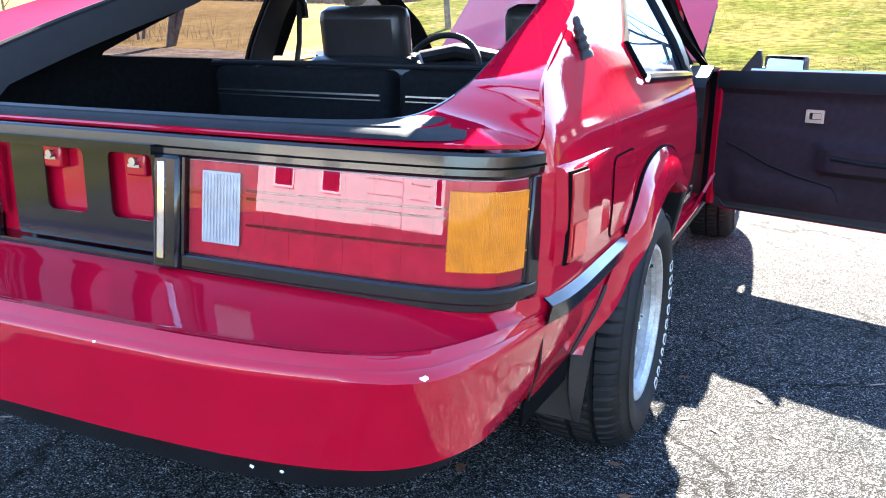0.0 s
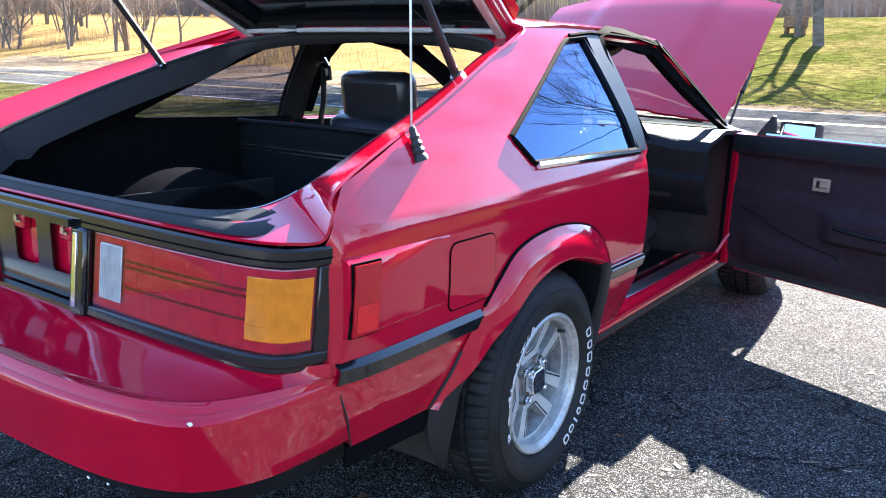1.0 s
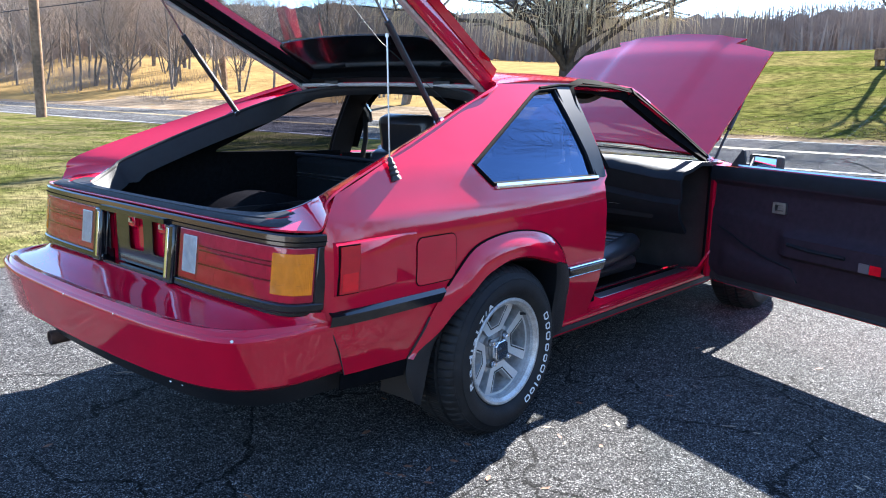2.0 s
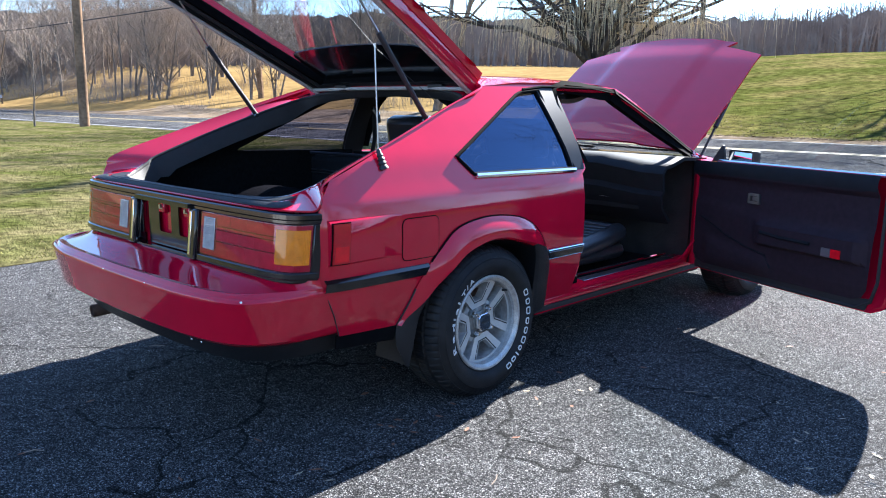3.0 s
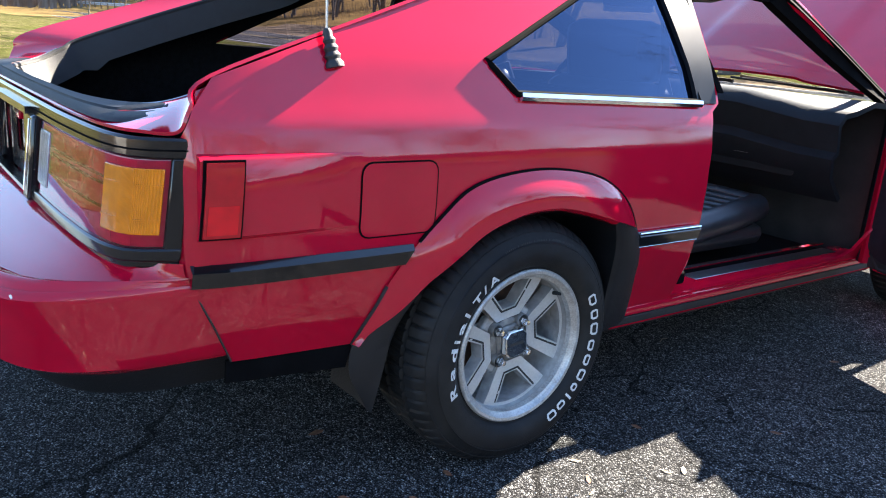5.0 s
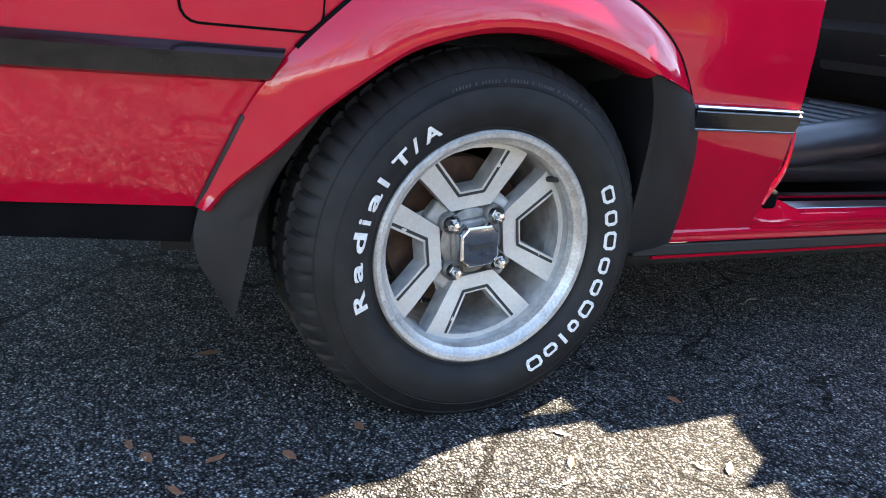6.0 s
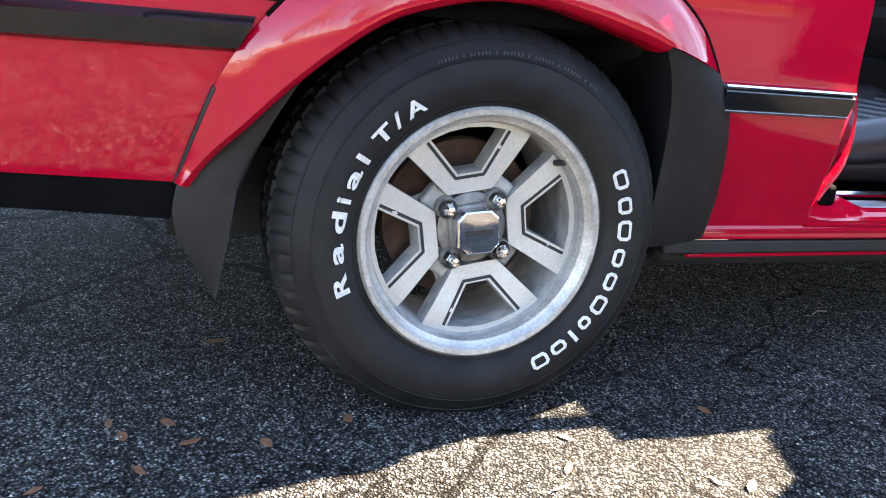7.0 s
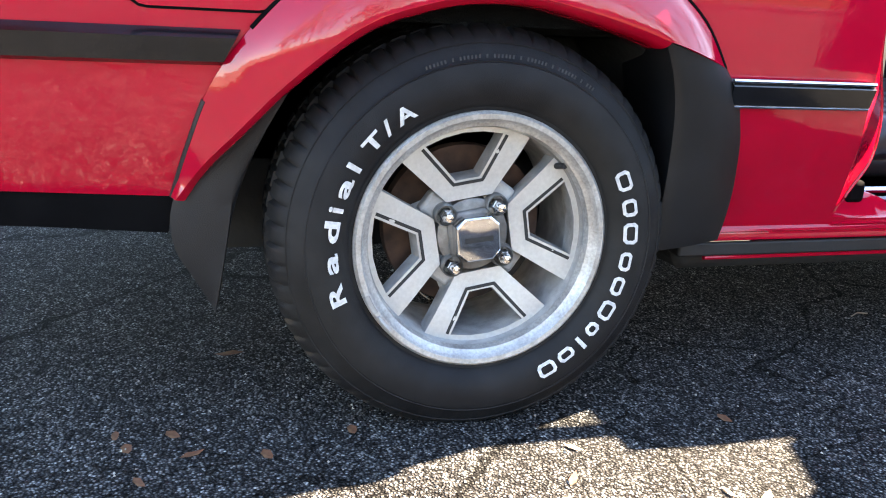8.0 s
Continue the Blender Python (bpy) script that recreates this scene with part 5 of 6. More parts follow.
# The brighter red puts the reflector's glint into its colour.
part("courtesy_reflector", sheet(rounded(0.916, 0.966, 0.484, 0.524, 0.004), lambda e, z: on_door(e, z, -bulge(e, z) - 0.004), 0.02, flip=True), LENS_BRIGHT, door, "red door reflector", thick=-0.006)
# Black sheet for the seal and for the shade on the red door edge.
part("foot_seal_shade", sheet([(0.0, 0.268), (1.07, 0.268), (1.09, 0.325), (1.0, 0.312), (0.06, 0.304), (0.02, 0.318), (-0.01, 0.30)], lambda e, z: on_door(e, z, 0.001), 0.05, flip=True), RUBBER, door, "black seal and shaded red edge along the door foot", thick=0.004)
GL = [(0.10, 0.868), (1.08, 0.868), (1.07, 1.16), (1.02, 1.205), (0.70, 1.215)]
part("door_glass", sheet(GL, lambda e, z: on_door(e, z, 0.03 - 0.45 * (z - 0.868)), 0.08), CLEAR, door, "raised clear door glass")
# door mirror
def mirror_ring(f, o, tilt=0.0):
    out = []
    for e, z in rounded(-0.082, 0.082, -0.036, 0.036, 0.012):
        out.append(on_door(0.222 + e * f, 0.893 + z * f, o + tilt * (0.10 * e + 0.29 * z)))
    return out


shell = part("door_mirror", mesh_of(*grid([mirror_ring(f, o) for f, o in ((0.93, 0.064), (0.95, 0.052), (1.02, 0.052), (1.05, 0.062), (1.04, 0.085), (0.93, 0.115), (0.70, 0.130), (0.05, 0.136))], close_v=True), sharp=50), RUBBER, door, "black door mirror housing")
ring = mirror_ring(0.94, 0.064, 1.0)
part("mirror_glass", (ring, [tuple(range(len(ring)))]), MIRROR, shell, "door mirror glass")
part("mirror_arm", tube([on_door(0.10, 0.872, 0.06), on_door(0.16, 0.872, 0.085)], 0.012, 8), RUBBER, shell)
part("mirror_sail", sheet([(0.050, 0.862), (0.140, 0.862), (0.140, 0.905), (0.130, 0.950), (0.120, 0.952)], lambda e, z: on_door(e, z, 0.03), 0.04, flip=True), RUBBER, door, "black mirror mount", thick=0.012)

# wheels
ROLL = radians(10)


def tyre_profile():
    return [(0.020, 0.178), (0.035, 0.188), (0.037, 0.198), (0.048, 0.206), (0.056, 0.222), (0.058, 0.240), (0.054, 0.258), (0.050, 0.2615), (0.048, 0.2635), (0.042, 0.276), (0.034, 0.288), (0.026, 0.2965), (0.010, 0.3050), (-0.012, 0.3095), (-0.016, 0.3010), (-0.022, 0.3010), (-0.026, 0.3105), (-0.07, 0.3115), (-0.074, 0.303), (-0.080, 0.303), (-0.084, 0.3115), (-0.13, 0.3095), (-0.155, 0.302), (-0.18, 0.27), (-0.185, 0.23), (-0.165, 0.185)]


def tread(k, i):
    """Cross grooves in the shoulders and ribs of the tread."""
    if i in (12, 13, 16, 17, 20, 21):
        shift = {12: 0, 13: 0, 16: 1, 17: 2, 20: 3, 21: 3}[i]
        if (k + 2 * shift) % 6 < 1:
            return -0.0060
    if i in (10, 11) and k % 6 < 1:
        return -0.0035
    return 0.0


def ring_pts(a, r):
    return (r * math.cos(a), r * math.sin(a))


def turned_by(pts, a):
    c, q = math.cos(a), math.sin(a)
    return [(u * c - v * q, u * q + v * c) for u, v in pts]


def stripe(p, q, w=0.0026):
    """A thin straight band from p to q."""
    (x0, y0), (x1, y1) = p, q
    L = math.hypot(x1 - x0, y1 - y0)
    nx, ny = -(y1 - y0) / L * w, (x1 - x0) / L * w
    return [(x0 - nx, y0 - ny), (x1 - nx, y1 - ny), (x1 + nx, y1 + ny), (x0 + nx, y0 + ny)]


# one of the four forked spokes, looking outwards along its axis: edge, window and pinstripe
EDGE_A = math.atan2(0.097, 0.132)
SPOKE = [(0.058, -0.036)] + arc(0, 0, 0.1685, -math.degrees(EDGE_A), math.degrees(EDGE_A), 15) + [(0.058, 0.036)]
SPOKE_WINDOW = [(0.0885, -0.0185), (0.1480, -0.0590), (0.1560, -0.030), (0.1590, 0.0), (0.1560, 0.030), (0.1480, 0.0590), (0.0885, 0.0185)]
SPOKE_STRIPES = [((0.083, -0.0225), (0.1450, -0.0645)), ((0.083, 0.0225), (0.1450, 0.0645)), ((0.083, -0.0240), (0.083, 0.0240))]


def face_x(y, z):
    r = math.hypot(y, z)
    return 0.002 - 0.014 * (1 - smooth(0.05, 0.165, r))


def wheel(sgn, y0, rear=True):
    """Alloy wheel: eight spokes in a dished rim, chrome centre cap, four nuts, white-lettered tyre. Local +x is outwards."""
    m = Matrix.Translation((sgn * 0.805, y0 + 0.007, 0.2935)) @ (Matrix.Diagonal((-1, 1, 1, 1)) if sgn < 0 else Matrix.Identity(4))
    turned = sgn < 0

    def put(name, piece, mat, parent, label="", sharp=35, **kw):
        v, f = moved(piece, m)
        return part(name, mesh_of(v, [q[::-1] for q in f] if turned else f, sharp), mat, parent, label, **kw)

    hub = put("wheel", lathe([(-0.013, 0.0), (-0.013, 0.050), (-0.016, 0.056), (-0.040, 0.060), (-0.060, 0.058)], 40), HUB_GREY, car, "silver alloy wheel with four forked spokes and black pinstripes")
    for q in range(4):
        a = ROLL + q * math.pi / 2
        v, f = moved(sheet(turned_by(SPOKE, a), lambda y, z: (face_x(y, z), y, z), 0.014, [turned_by(SPOKE_WINDOW, a)]), m)
        face = mesh_of(v, [g[::-1] for g in f] if turned else f)
        count = len(face.polygons)
        solid = thickened(face, 0.034)
        solid.materials.append(ALLOY)
        solid.materials.append(ALLOY_CAST)
        solid.polygons.foreach_set("material_index", [0] * count + [1] * (len(solid.polygons) - count))
        spoke = part("spoke", solid, None, hub, "forked machined spoke with dull cast sides")
        bands = [turned_by(stripe(*b), a) for b in SPOKE_STRIPES]
        put("spoke_stripe", joined(*[([(face_x(y, z) + 0.0012, y, z) for y, z in g], [(0, 1, 2, 3)]) for g in bands]), GROOVE, spoke, "worn black pinstripe")
        d = a + math.pi / 4
        arm = moved(box(0.048, 0.092, -0.0185, 0.0185, -0.045, -0.018), Matrix(((0, 0, 1, 0), (1, 0, 0, 0), (0, 1, 0, 0), (0, 0, 0, 1))))
        put("lug_arm", moved(arm, pose(0, 0, 0, math.degrees(d))), ALLOY_CAST, hub, "grey cast web behind the nut", bevel=0.006)
    put("rim_flange", lathe([(0.018, 0.1675), (0.030, 0.1705), (0.033, 0.176), (0.040, 0.180), (0.042, 0.1815), (0.043, 0.1885), (0.039, 0.1925), (0.030, 0.1935), (0.024, 0.188)], 96), ALLOY_LIP, hub, "scuffed machined rim lip")
    put("rim_barrel", lathe([(0.021, 0.1685), (0.008, 0.1675), (-0.03, 0.166), (-0.10, 0.163), (-0.17, 0.170)], 72), ALLOY_CAST, hub, "grey cast rim barrel")
    put("hub_plate", moved(box(-0.030, -0.006, -0.040, 0.040, -0.040, 0.040), pose(0, 0, 0, math.degrees(ROLL))), HUB_GREY, hub, "grey square hub block", bevel=0.005)
    k = 0.0345
    cap_out = [(-k, -k * 0.62), (-k * 0.62, -k), (k * 0.62, -k), (k, -k * 0.62), (k, k * 0.62), (k * 0.62, k), (-k * 0.62, k), (-k, k * 0.62)]
    turn = pose(0, 0, 0, math.degrees(ROLL) - 4)
    rows_c = [[turn @ Vector((x, y * f, z * f)) for y, z in cap_out] for x, f in ((-0.008, 1.0), (0.013, 0.985), (0.0165, 0.955), (0.0180, 0.90), (0.0185, 0.5), (0.0186, 0.02))]
    put("centre_cap", grid(rows_c, close_v=True), CHROME, hub, "chrome centre cap", sharp=25)
    put("cap_badge", ([turn @ Vector((0.0190, y, z)) for y, z in ((-0.022, -0.004), (0.022, -0.004), (0.022, 0.004), (-0.022, 0.004))], [(0, 1, 2, 3)]), GROOVE, hub, "small dark badge bar")
    for q in range(4):
        a = ROLL + math.pi / 4 + q * math.pi / 2
        y, z = 0.0572 * math.cos(a), 0.0572 * math.sin(a)
        put("lug_seat", moved(lathe([(-0.02, 0.0175), (-0.003, 0.0170), (-0.001, 0.0155), (-0.006, 0.0140), (-0.016, 0.0135)], 20), Matrix.Translation((0, y, z))), HUB_GREY, hub)
        nut = moved(joined(lathe([(-0.012, 0.0108), (0.004, 0.0108), (0.007, 0.0088)], 6), lathe([(0.006, 0.0085), (0.013, 0.0080), (0.017, 0.0058), (0.0185, 0.0)], 16)), Matrix.Translation((0, y, z)))
        put("lug_nut", nut, CHROME, hub, "chrome lug nut", sharp=40)
    put("brake_disc", lathe([(-0.075, 0.03), (-0.075, 0.128), (-0.095, 0.130), (-0.095, 0.03)], 40), RUST, hub, "rusty brake drum")
    put("valve_stem", tube([(0.003, 0.120, 0.108), (0.024, 0.124, 0.112)], 0.005, 8), RUBBER, hub, "black valve stem")
    for a0 in (203, 214):
        pts = [(0.041, 0.187 * math.cos(radians(a0 + d)), 0.187 * math.sin(radians(a0 + d))) for d in (0, 3, 6, 9)]
        put("balance_weight", tube(pts, 0.0055, 6, flat=0.7), ALLOY_CAST, hub, "clip-on balance weight")
    put("tyre", lathe(tyre_profile(), 384, tread), TYRE, hub, "black tyre with raised white lettering", sharp=30)
    for r in (0.2600, 0.2845):
        put("sidewall_line", lathe([(float(np.interp(r, [0.258, 0.276, 0.288], [0.054, 0.042, 0.034])) + 0.0015, r - 0.0008), (float(np.interp(r, [0.258, 0.276, 0.288], [0.054, 0.042, 0.034])) + 0.002, r + 0.0008)], 96), TYRE, hub)
    # lettering: plain shapes for the maker's mark, characters for the type
    R0, R1 = 0.2160, 0.2375
    TALL = R1 - R0

    def glyph(shape, angle, r0=R0, r1=R1):
        """Lays a flat shape (u to the right, v outwards) on the sidewall."""
        v, f = shape
        out = []
        for u, w, *_ in v:
            a = radians(angle) - u / 0.2265
            r = r0 + (r1 - r0) * w
            x = float(np.interp(r, [0.206, 0.222, 0.240, 0.258], [0.048, 0.056, 0.058, 0.054])) + 0.0024
            out.append((x, r * math.cos(a), r * math.sin(a)))
        return out, [tuple(q)[::-1] for q in f]

    def hollow(w, h, t, lean=0.0):
        def loop(a, b, c):
            return [(-a + c, b), (a - c, b), (a, b + c / TALL), (a, h - b - c / TALL), (a - c, h - b), (-a + c, h - b), (-a, h - b - c / TALL), (-a, b + c / TALL)]
        o, i = loop(w / 2, 0, 0.0048), loop(w / 2 - t, 0.8 * t / TALL, 0.0022)
        return [(x + lean * y, y) for x, y in o + i], [(k, (k + 1) % 8, 8 + (k + 1) % 8, 8 + k) for k in range(8)]

    def bar(w, h0, h1, lean=0.0):
        return [(x + lean * y, y) for x, y in ((-w / 2, h0), (w / 2, h0), (w / 2, h1), (-w / 2, h1))], [(0, 1, 2, 3)]

    for k2, (w, h, at) in enumerate(((0.031, 1.0, 24.8), (0.027, 1.0, 13.9), (0.033, 1.0, 3.7), (0.030, 0.82, -7.6), (0.030, 0.82, -17.8), (0.031, 1.0, -28.2), (0.022, 0.82, -37.4), (0.0065, 1.0, -44.4), (0.028, 0.82, -51.9), (0.030, 1.0, -61.2))):
        put("lettering", glyph(hollow(w, h, 0.0056) if w > 0.007 else bar(w, 0, h), at), LETTER, hub, "raised white mark" if k2 == 0 else "")
    for ch, at, wide in (("R", 196.5, 0.033), ("a", 184.8, 0.030), ("d", 173.3, 0.031), ("i", 165.3, 0.0075), ("a", 157.1, 0.030), ("l", 149.4, 0.0075), ("T", 138.6, 0.029), ("/", 131.8, 0.014), ("A", 124.2, 0.031)):
        fc = bpy.data.curves.new("letter", "FONT")
        fc.body, fc.size, fc.align_x, fc.offset, fc.resolution_u = ch, 1.0, "LEFT", 0.030, 3
        fo = bpy.data.objects.new("letter", fc)
        tm = bpy.data.meshes.new_from_object(fo)
        vs = [(v.co.x, v.co.y) for v in tm.vertices]
        fs = [tuple(q.vertices) for q in tm.polygons]
        bpy.data.objects.remove(fo)
        x0, x1 = min(v[0] for v in vs), max(v[0] for v in vs)
        put("lettering", glyph(([((x - (x0 + x1) / 2) * wide / (x1 - x0), y * 1.38) for x, y in vs], fs), at), LETTER, hub)
    put("sidewall_marks", joined(*[glyph(bar(0.0022, 0, 1.0), 112 - 1.15 * k3, 0.2650, 0.2700) for k3 in range(48) if k3 % 9 not in (6, 8)]), GROOVE, hub, "fine moulded sidewall print")


wheel(1, 0.0)
wheel(-1, 0.0)
wheel(1, 2.5)
wheel(-1, 2.5)
part("rear_axle", tube([(-0.7, 0, 0.30), (0.7, 0, 0.30)], 0.045, 10), RUST, car, "rusty rear axle")

# ---- ground ----
def ground_z(x, y):
    """The drive is level; past the road the land climbs to a field and woods."""
    z = 0.35 * smooth(7, 19, y) + 0.072 * min(max(0.0, y - 21), 55) + 0.045 * max(0.0, min(y, 200) - 76)
    z += 0.042 * max(0.0, min(-x, 150) - 20) * smooth(20, 48, y) + 2.1 * smooth(-36, -10, x + 0.15 * y) * smooth(22, 60, y)
    return z + (0.05 * math.sin(0.35 * x) * math.sin(0.31 * y) if y > 22 else 0.0)


def land(xs, ys, lift=0.0):
    return grid([[(x, y, ground_z(x, y) + lift) for x in xs] for y in ys], flip=True)


def steps(a, b, near, grow=1.25, first=0.5):
    out, d, v = [near], first, near
    while v < b:
        v = min(b, v + d)
        out.append(v)
        d *= grow
    d, v = first, near
    while v > a:
        v = max(a, v - d)
        out.insert(0, v)
        d *= grow
    return out


GX, GY = steps(-1500, 1500, -4, 1.12, 1.0), steps(-900, 1800, 8, 1.10, 1.0)
tagged(part("ground", land(GX, GY, -0.03), FIELD), "wide field of dry straw-coloured grass", "field", kind="structure")
# Behind y = -5.5 it is unseen, widened for paler reflections in the lamps.
DRIVE = [(-15, -9), (-3.05, -5.5), (-3.05, -3), (-3.08, -0.6), (-3.2, 0.6), (-3.4, 3), (-4.2, 7), (-6.5, 10.2), (-9.5, 11.6), (16, 11.6), (16, -42), (-15, -42)]
tagged(part("driveway", sheet(DRIVE, lambda x, y: (x, y, ground_z(x, y)), 0.6), ASPHALT), "worn grey asphalt driveway with cracks", "driveway", kind="structure")


def road_y(x):
    return 0.00045 * min(0.0, x + 25) ** 2


def strip(y0, y1, lift, xs):
    return grid([[(x, y + road_y(x), ground_z(x, y) + lift) for x in xs] for y in np.linspace(y0, y1, 9)], flip=True)


RX = list(np.linspace(-230, 130, 73))
tagged(part("road", strip(11.6, 18.8, 0.004, RX), ROAD), "sunlit pale asphalt road", "road", kind="structure")
tagged(part("road_edge_line", strip(11.95, 12.07, 0.009, RX), WHITE_LINE), "white edge line of the road", "road line", kind="structure")
tagged(part("road_edge_line", strip(18.35, 18.47, 0.009, RX), WHITE_LINE), "white edge line of the road", "road line", kind="structure")
tagged(part("road_centre_line", joined(strip(15.08, 15.18, 0.009, RX), strip(15.30, 15.40, 0.009, RX)), YELLOW_LINE), "double yellow centre line", "road line", kind="structure")
LAWN_EDGE = [(-15, -9), (-3.05, -5.5), (-3.05, -3), (-3.08, -0.6), (-3.2, 0.6), (-3.4, 3), (-4.2, 7), (-6.5, 10.2), (-9.5, 11.6)]
rnd = random.Random(3)
near_lawn = [(x - 0.02 + 0.05 * rnd.random(), y) for x, y in LAWN_EDGE] + [(-40, 11.6), (-40, -9.5)]
tagged(part("lawn", sheet(near_lawn, lambda x, y: (x, y, ground_z(x, y) + 0.005 + (0.018 + 0.012 * math.sin(1.7 * x) * math.sin(2.1 * y)) * smooth(0.0, 0.5, float(np.interp(y, [q[1] for q in LAWN_EDGE], [q[0] for q in LAWN_EDGE])) - x)), 0.4), LAWN), "patchy winter lawn beside the driveway", "lawn", kind="structure")
tagged(part("lawn", sheet([(16, 11.6), (16, -42), (-3.1, -42), (-3.1, -60), (90, -60), (90, 11.6)], lambda x, y: (x, y, ground_z(x, y) + 0.02), 4.0), LAWN), "rough lawn beyond the driveway", "lawn", kind="structure")
tagged(part("far_verge", grid([[(x, y + road_y(x), ground_z(x, y) - 0.01) for x in np.linspace(-230, -40, 20)] for y in (-60, -14, 0, 6, 9, 11.6)], flip=True), LAWN), "rough grass verge", "verge", kind="structure")
HILL_EDGE = [(-14, 19.6), (60, 19.6), (95, 82), (0, 76), (-20, 72), (-29, 62), (-24, 45), (-17, 28)]
tagged(part("hill", sheet(HILL_EDGE, lambda x, y: (x, y, ground_z(x, y) + 0.03), 2.0), HILL), "green grassy rise across the road", "hill", kind="structure")
tagged(part("litter_strip", grid([[(x, y + road_y(x) + 0.25 * math.sin(0.9 * x) * smooth(18.8, 20, y), ground_z(x, y) + 0.006 + (0.044 + 0.012 * math.sin(2.3 * x + y)) * smooth(18.7, 19.6, y)) for x in np.linspace(-90, 60, 151)] for y in (18.70, 19.1, 19.6, 20.2, 20.9)], flip=True), LITTER), "brown leaf litter along the road", "leaf litter", kind="stuff")

tagged(part("far_verge", grid([[(x, y + road_y(x) + (0.5 * math.sin(0.5 * x) if y > 25 else 0), ground_z(x, y) + 0.012) for x in np.linspace(-230, -16, 108)] for y in (18.85, 20.5, 22.5, 24.5, 26.5)], flip=True), LITTER), "pale leaf-strewn verge across the road", "verge", kind="structure")

# tufts on the rise across the road
rnd = random.Random(17)
tv, tf = [], []
while len(tf) < 45000:
    x, y = rnd.uniform(-16, 14), 19.8 + 30 * rnd.random() ** 1.6
    if x < -14 + 0.12 * (y - 19):
        continue
    h, w, a = rnd.uniform(0.015, 0.045), 0.010 + 0.010 * rnd.random(), rnd.random() * math.tau
    z, k = ground_z(x, y) + 0.02, len(tv)
    tv += [(x - w * math.cos(a), y - w * math.sin(a), z), (x + w * math.cos(a), y + w * math.sin(a), z), (x + rnd.uniform(-0.06, 0.06), y + rnd.uniform(-0.06, 0.06), z + h)]
    tf.append((k, k + 1, k + 2))
tagged(part("grass_tufts", (tv, tf), BLADE), "green and straw grass tufts on the rise", "grass", kind="stuff")

rnd = random.Random(23)
lv, lf = [], []
for k in range(7000):
    x, y = rnd.uniform(-18, 14), 19.4 + 7 * rnd.random() ** 2.2
    size, a, z, j = rnd.uniform(0.015, 0.035), rnd.random() * math.tau, ground_z(x, y) + 0.05, len(lv)
    lv += [(x + size * math.cos(a + q * 1.57), y + size * math.sin(a + q * 1.57) * 0.7, z + rnd.uniform(0, 0.035)) for q in range(4)]
    lf.append((j, j + 1, j + 2, j + 3))
tagged(part("blown_leaves", (lv, lf), LITTER), "pale dry leaves scattered along the verge", "leaves", kind="stuff")

# grass blades on the near lawn
rnd = random.Random(11)
gv, gf = [], []
while len(gf) < 60000:
    u = rnd.random()
    x = -3.12 - 22 * u ** 1.7
    y = -5 + 16 * rnd.random()
    lim = float(np.interp(y, [p[1] for p in LAWN_EDGE], [p[0] for p in LAWN_EDGE]))
    if x > lim + 0.05:
        continue
    a, h, w = rnd.random() * math.tau, 0.008 + 0.022 * rnd.random(), 0.002 + 0.002 * (-x / 6)
    z = ground_z(x, y) + 0.02
    lx, ly = (rnd.random() - 0.5) * 0.06, (rnd.random() - 0.5) * 0.06
    k = len(gv)
    gv += [(x - w * math.cos(a), y - w * math.sin(a), z), (x + w * math.cos(a), y + w * math.sin(a), z), (x + lx, y + ly, z + h)]
    gf.append((k, k + 1, k + 2))
tagged(part("grass", (gv, gf), BLADE), "short green and straw grass blades", "grass", kind="stuff")


# ---- trees ----
def bare_tree(seed, height, spread=0.5, trunk=0.10, depth=4, stems=1, first=0.3):
    """Trunks, limbs and a crown of fine twigs, as two meshes."""
    r = random.Random(seed)
    wood, twigs = [], []

    def grow(p, way, length, radius, level):
        n = (5, 4, 3, 2, 2)[level]
        pts, rad, q, d = [p], [radius], p, way
        for k in range(n):
            d = (d + Vector((r.uniform(-1, 1), r.uniform(-1, 1), r.uniform(-0.4, 0.8))) * (0.10 + 0.06 * level)).normalized()
            q = q + d * length / n
            pts.append(q)
            rad.append(max(radius * (1 - (0.65 if level == 0 else 0.5) * (k + 1) / n), 0.0035))
        (wood if level < 2 else twigs).append(tube(pts, rad, 7 if level == 0 else 4 if level < 2 else 3, ends=False))
        if level >= depth:
            return
        for k in range(r.randint(4, 6) + (3 if level == 0 else 0)):
            t = r.uniform(0.25, 1.0) if level else r.uniform(first, 1.0)
            i = min(n - 1, int(t * n))
            s = pts[i].lerp(pts[i + 1], t * n - i)
            side = Vector((r.uniform(-1, 1), r.uniform(-1, 1), 0)).normalized()
            w = (d * (1 - spread) + side * spread + Vector((0, 0, 0.22))).normalized()
            grow(s, w, length * (r.uniform(0.35, 0.6) if level == 0 else r.uniform(0.45, 0.7)), max(rad[i + 1] * r.uniform(0.4, 0.65), 0.0055), level + 1)

    for k in range(stems):
        a = r.uniform(0, 6.28)
        out = 0.0 if stems == 1 else 0.22
        grow(Vector((out * math.cos(a), out * math.sin(a), -0.2)), Vector((out * math.cos(a) + r.uniform(-0.05, 0.05), out * math.sin(a) + r.uniform(-0.05, 0.05), 1)).normalized(), height * r.uniform(0.6, 0.75), trunk * r.uniform(0.75, 1.1), 0)
    return mesh_of(*joined(*wood)), mesh_of(*joined(*twigs))


KINDS = [bare_tree(s, h, sp, tr, 4, st, fi) for s, h, sp, tr, st, fi in ((1, 12, 0.55, 0.13, 1, 0.25), (2, 13, 0.45, 0.14, 2, 0.3), (3, 9, 0.6, 0.10, 3, 0.2), (4, 15, 0.45, 0.17, 1, 0.35), (5, 7, 0.6, 0.07, 1, 0.3), (6, 10, 0.55, 0.11, 2, 0.15))]


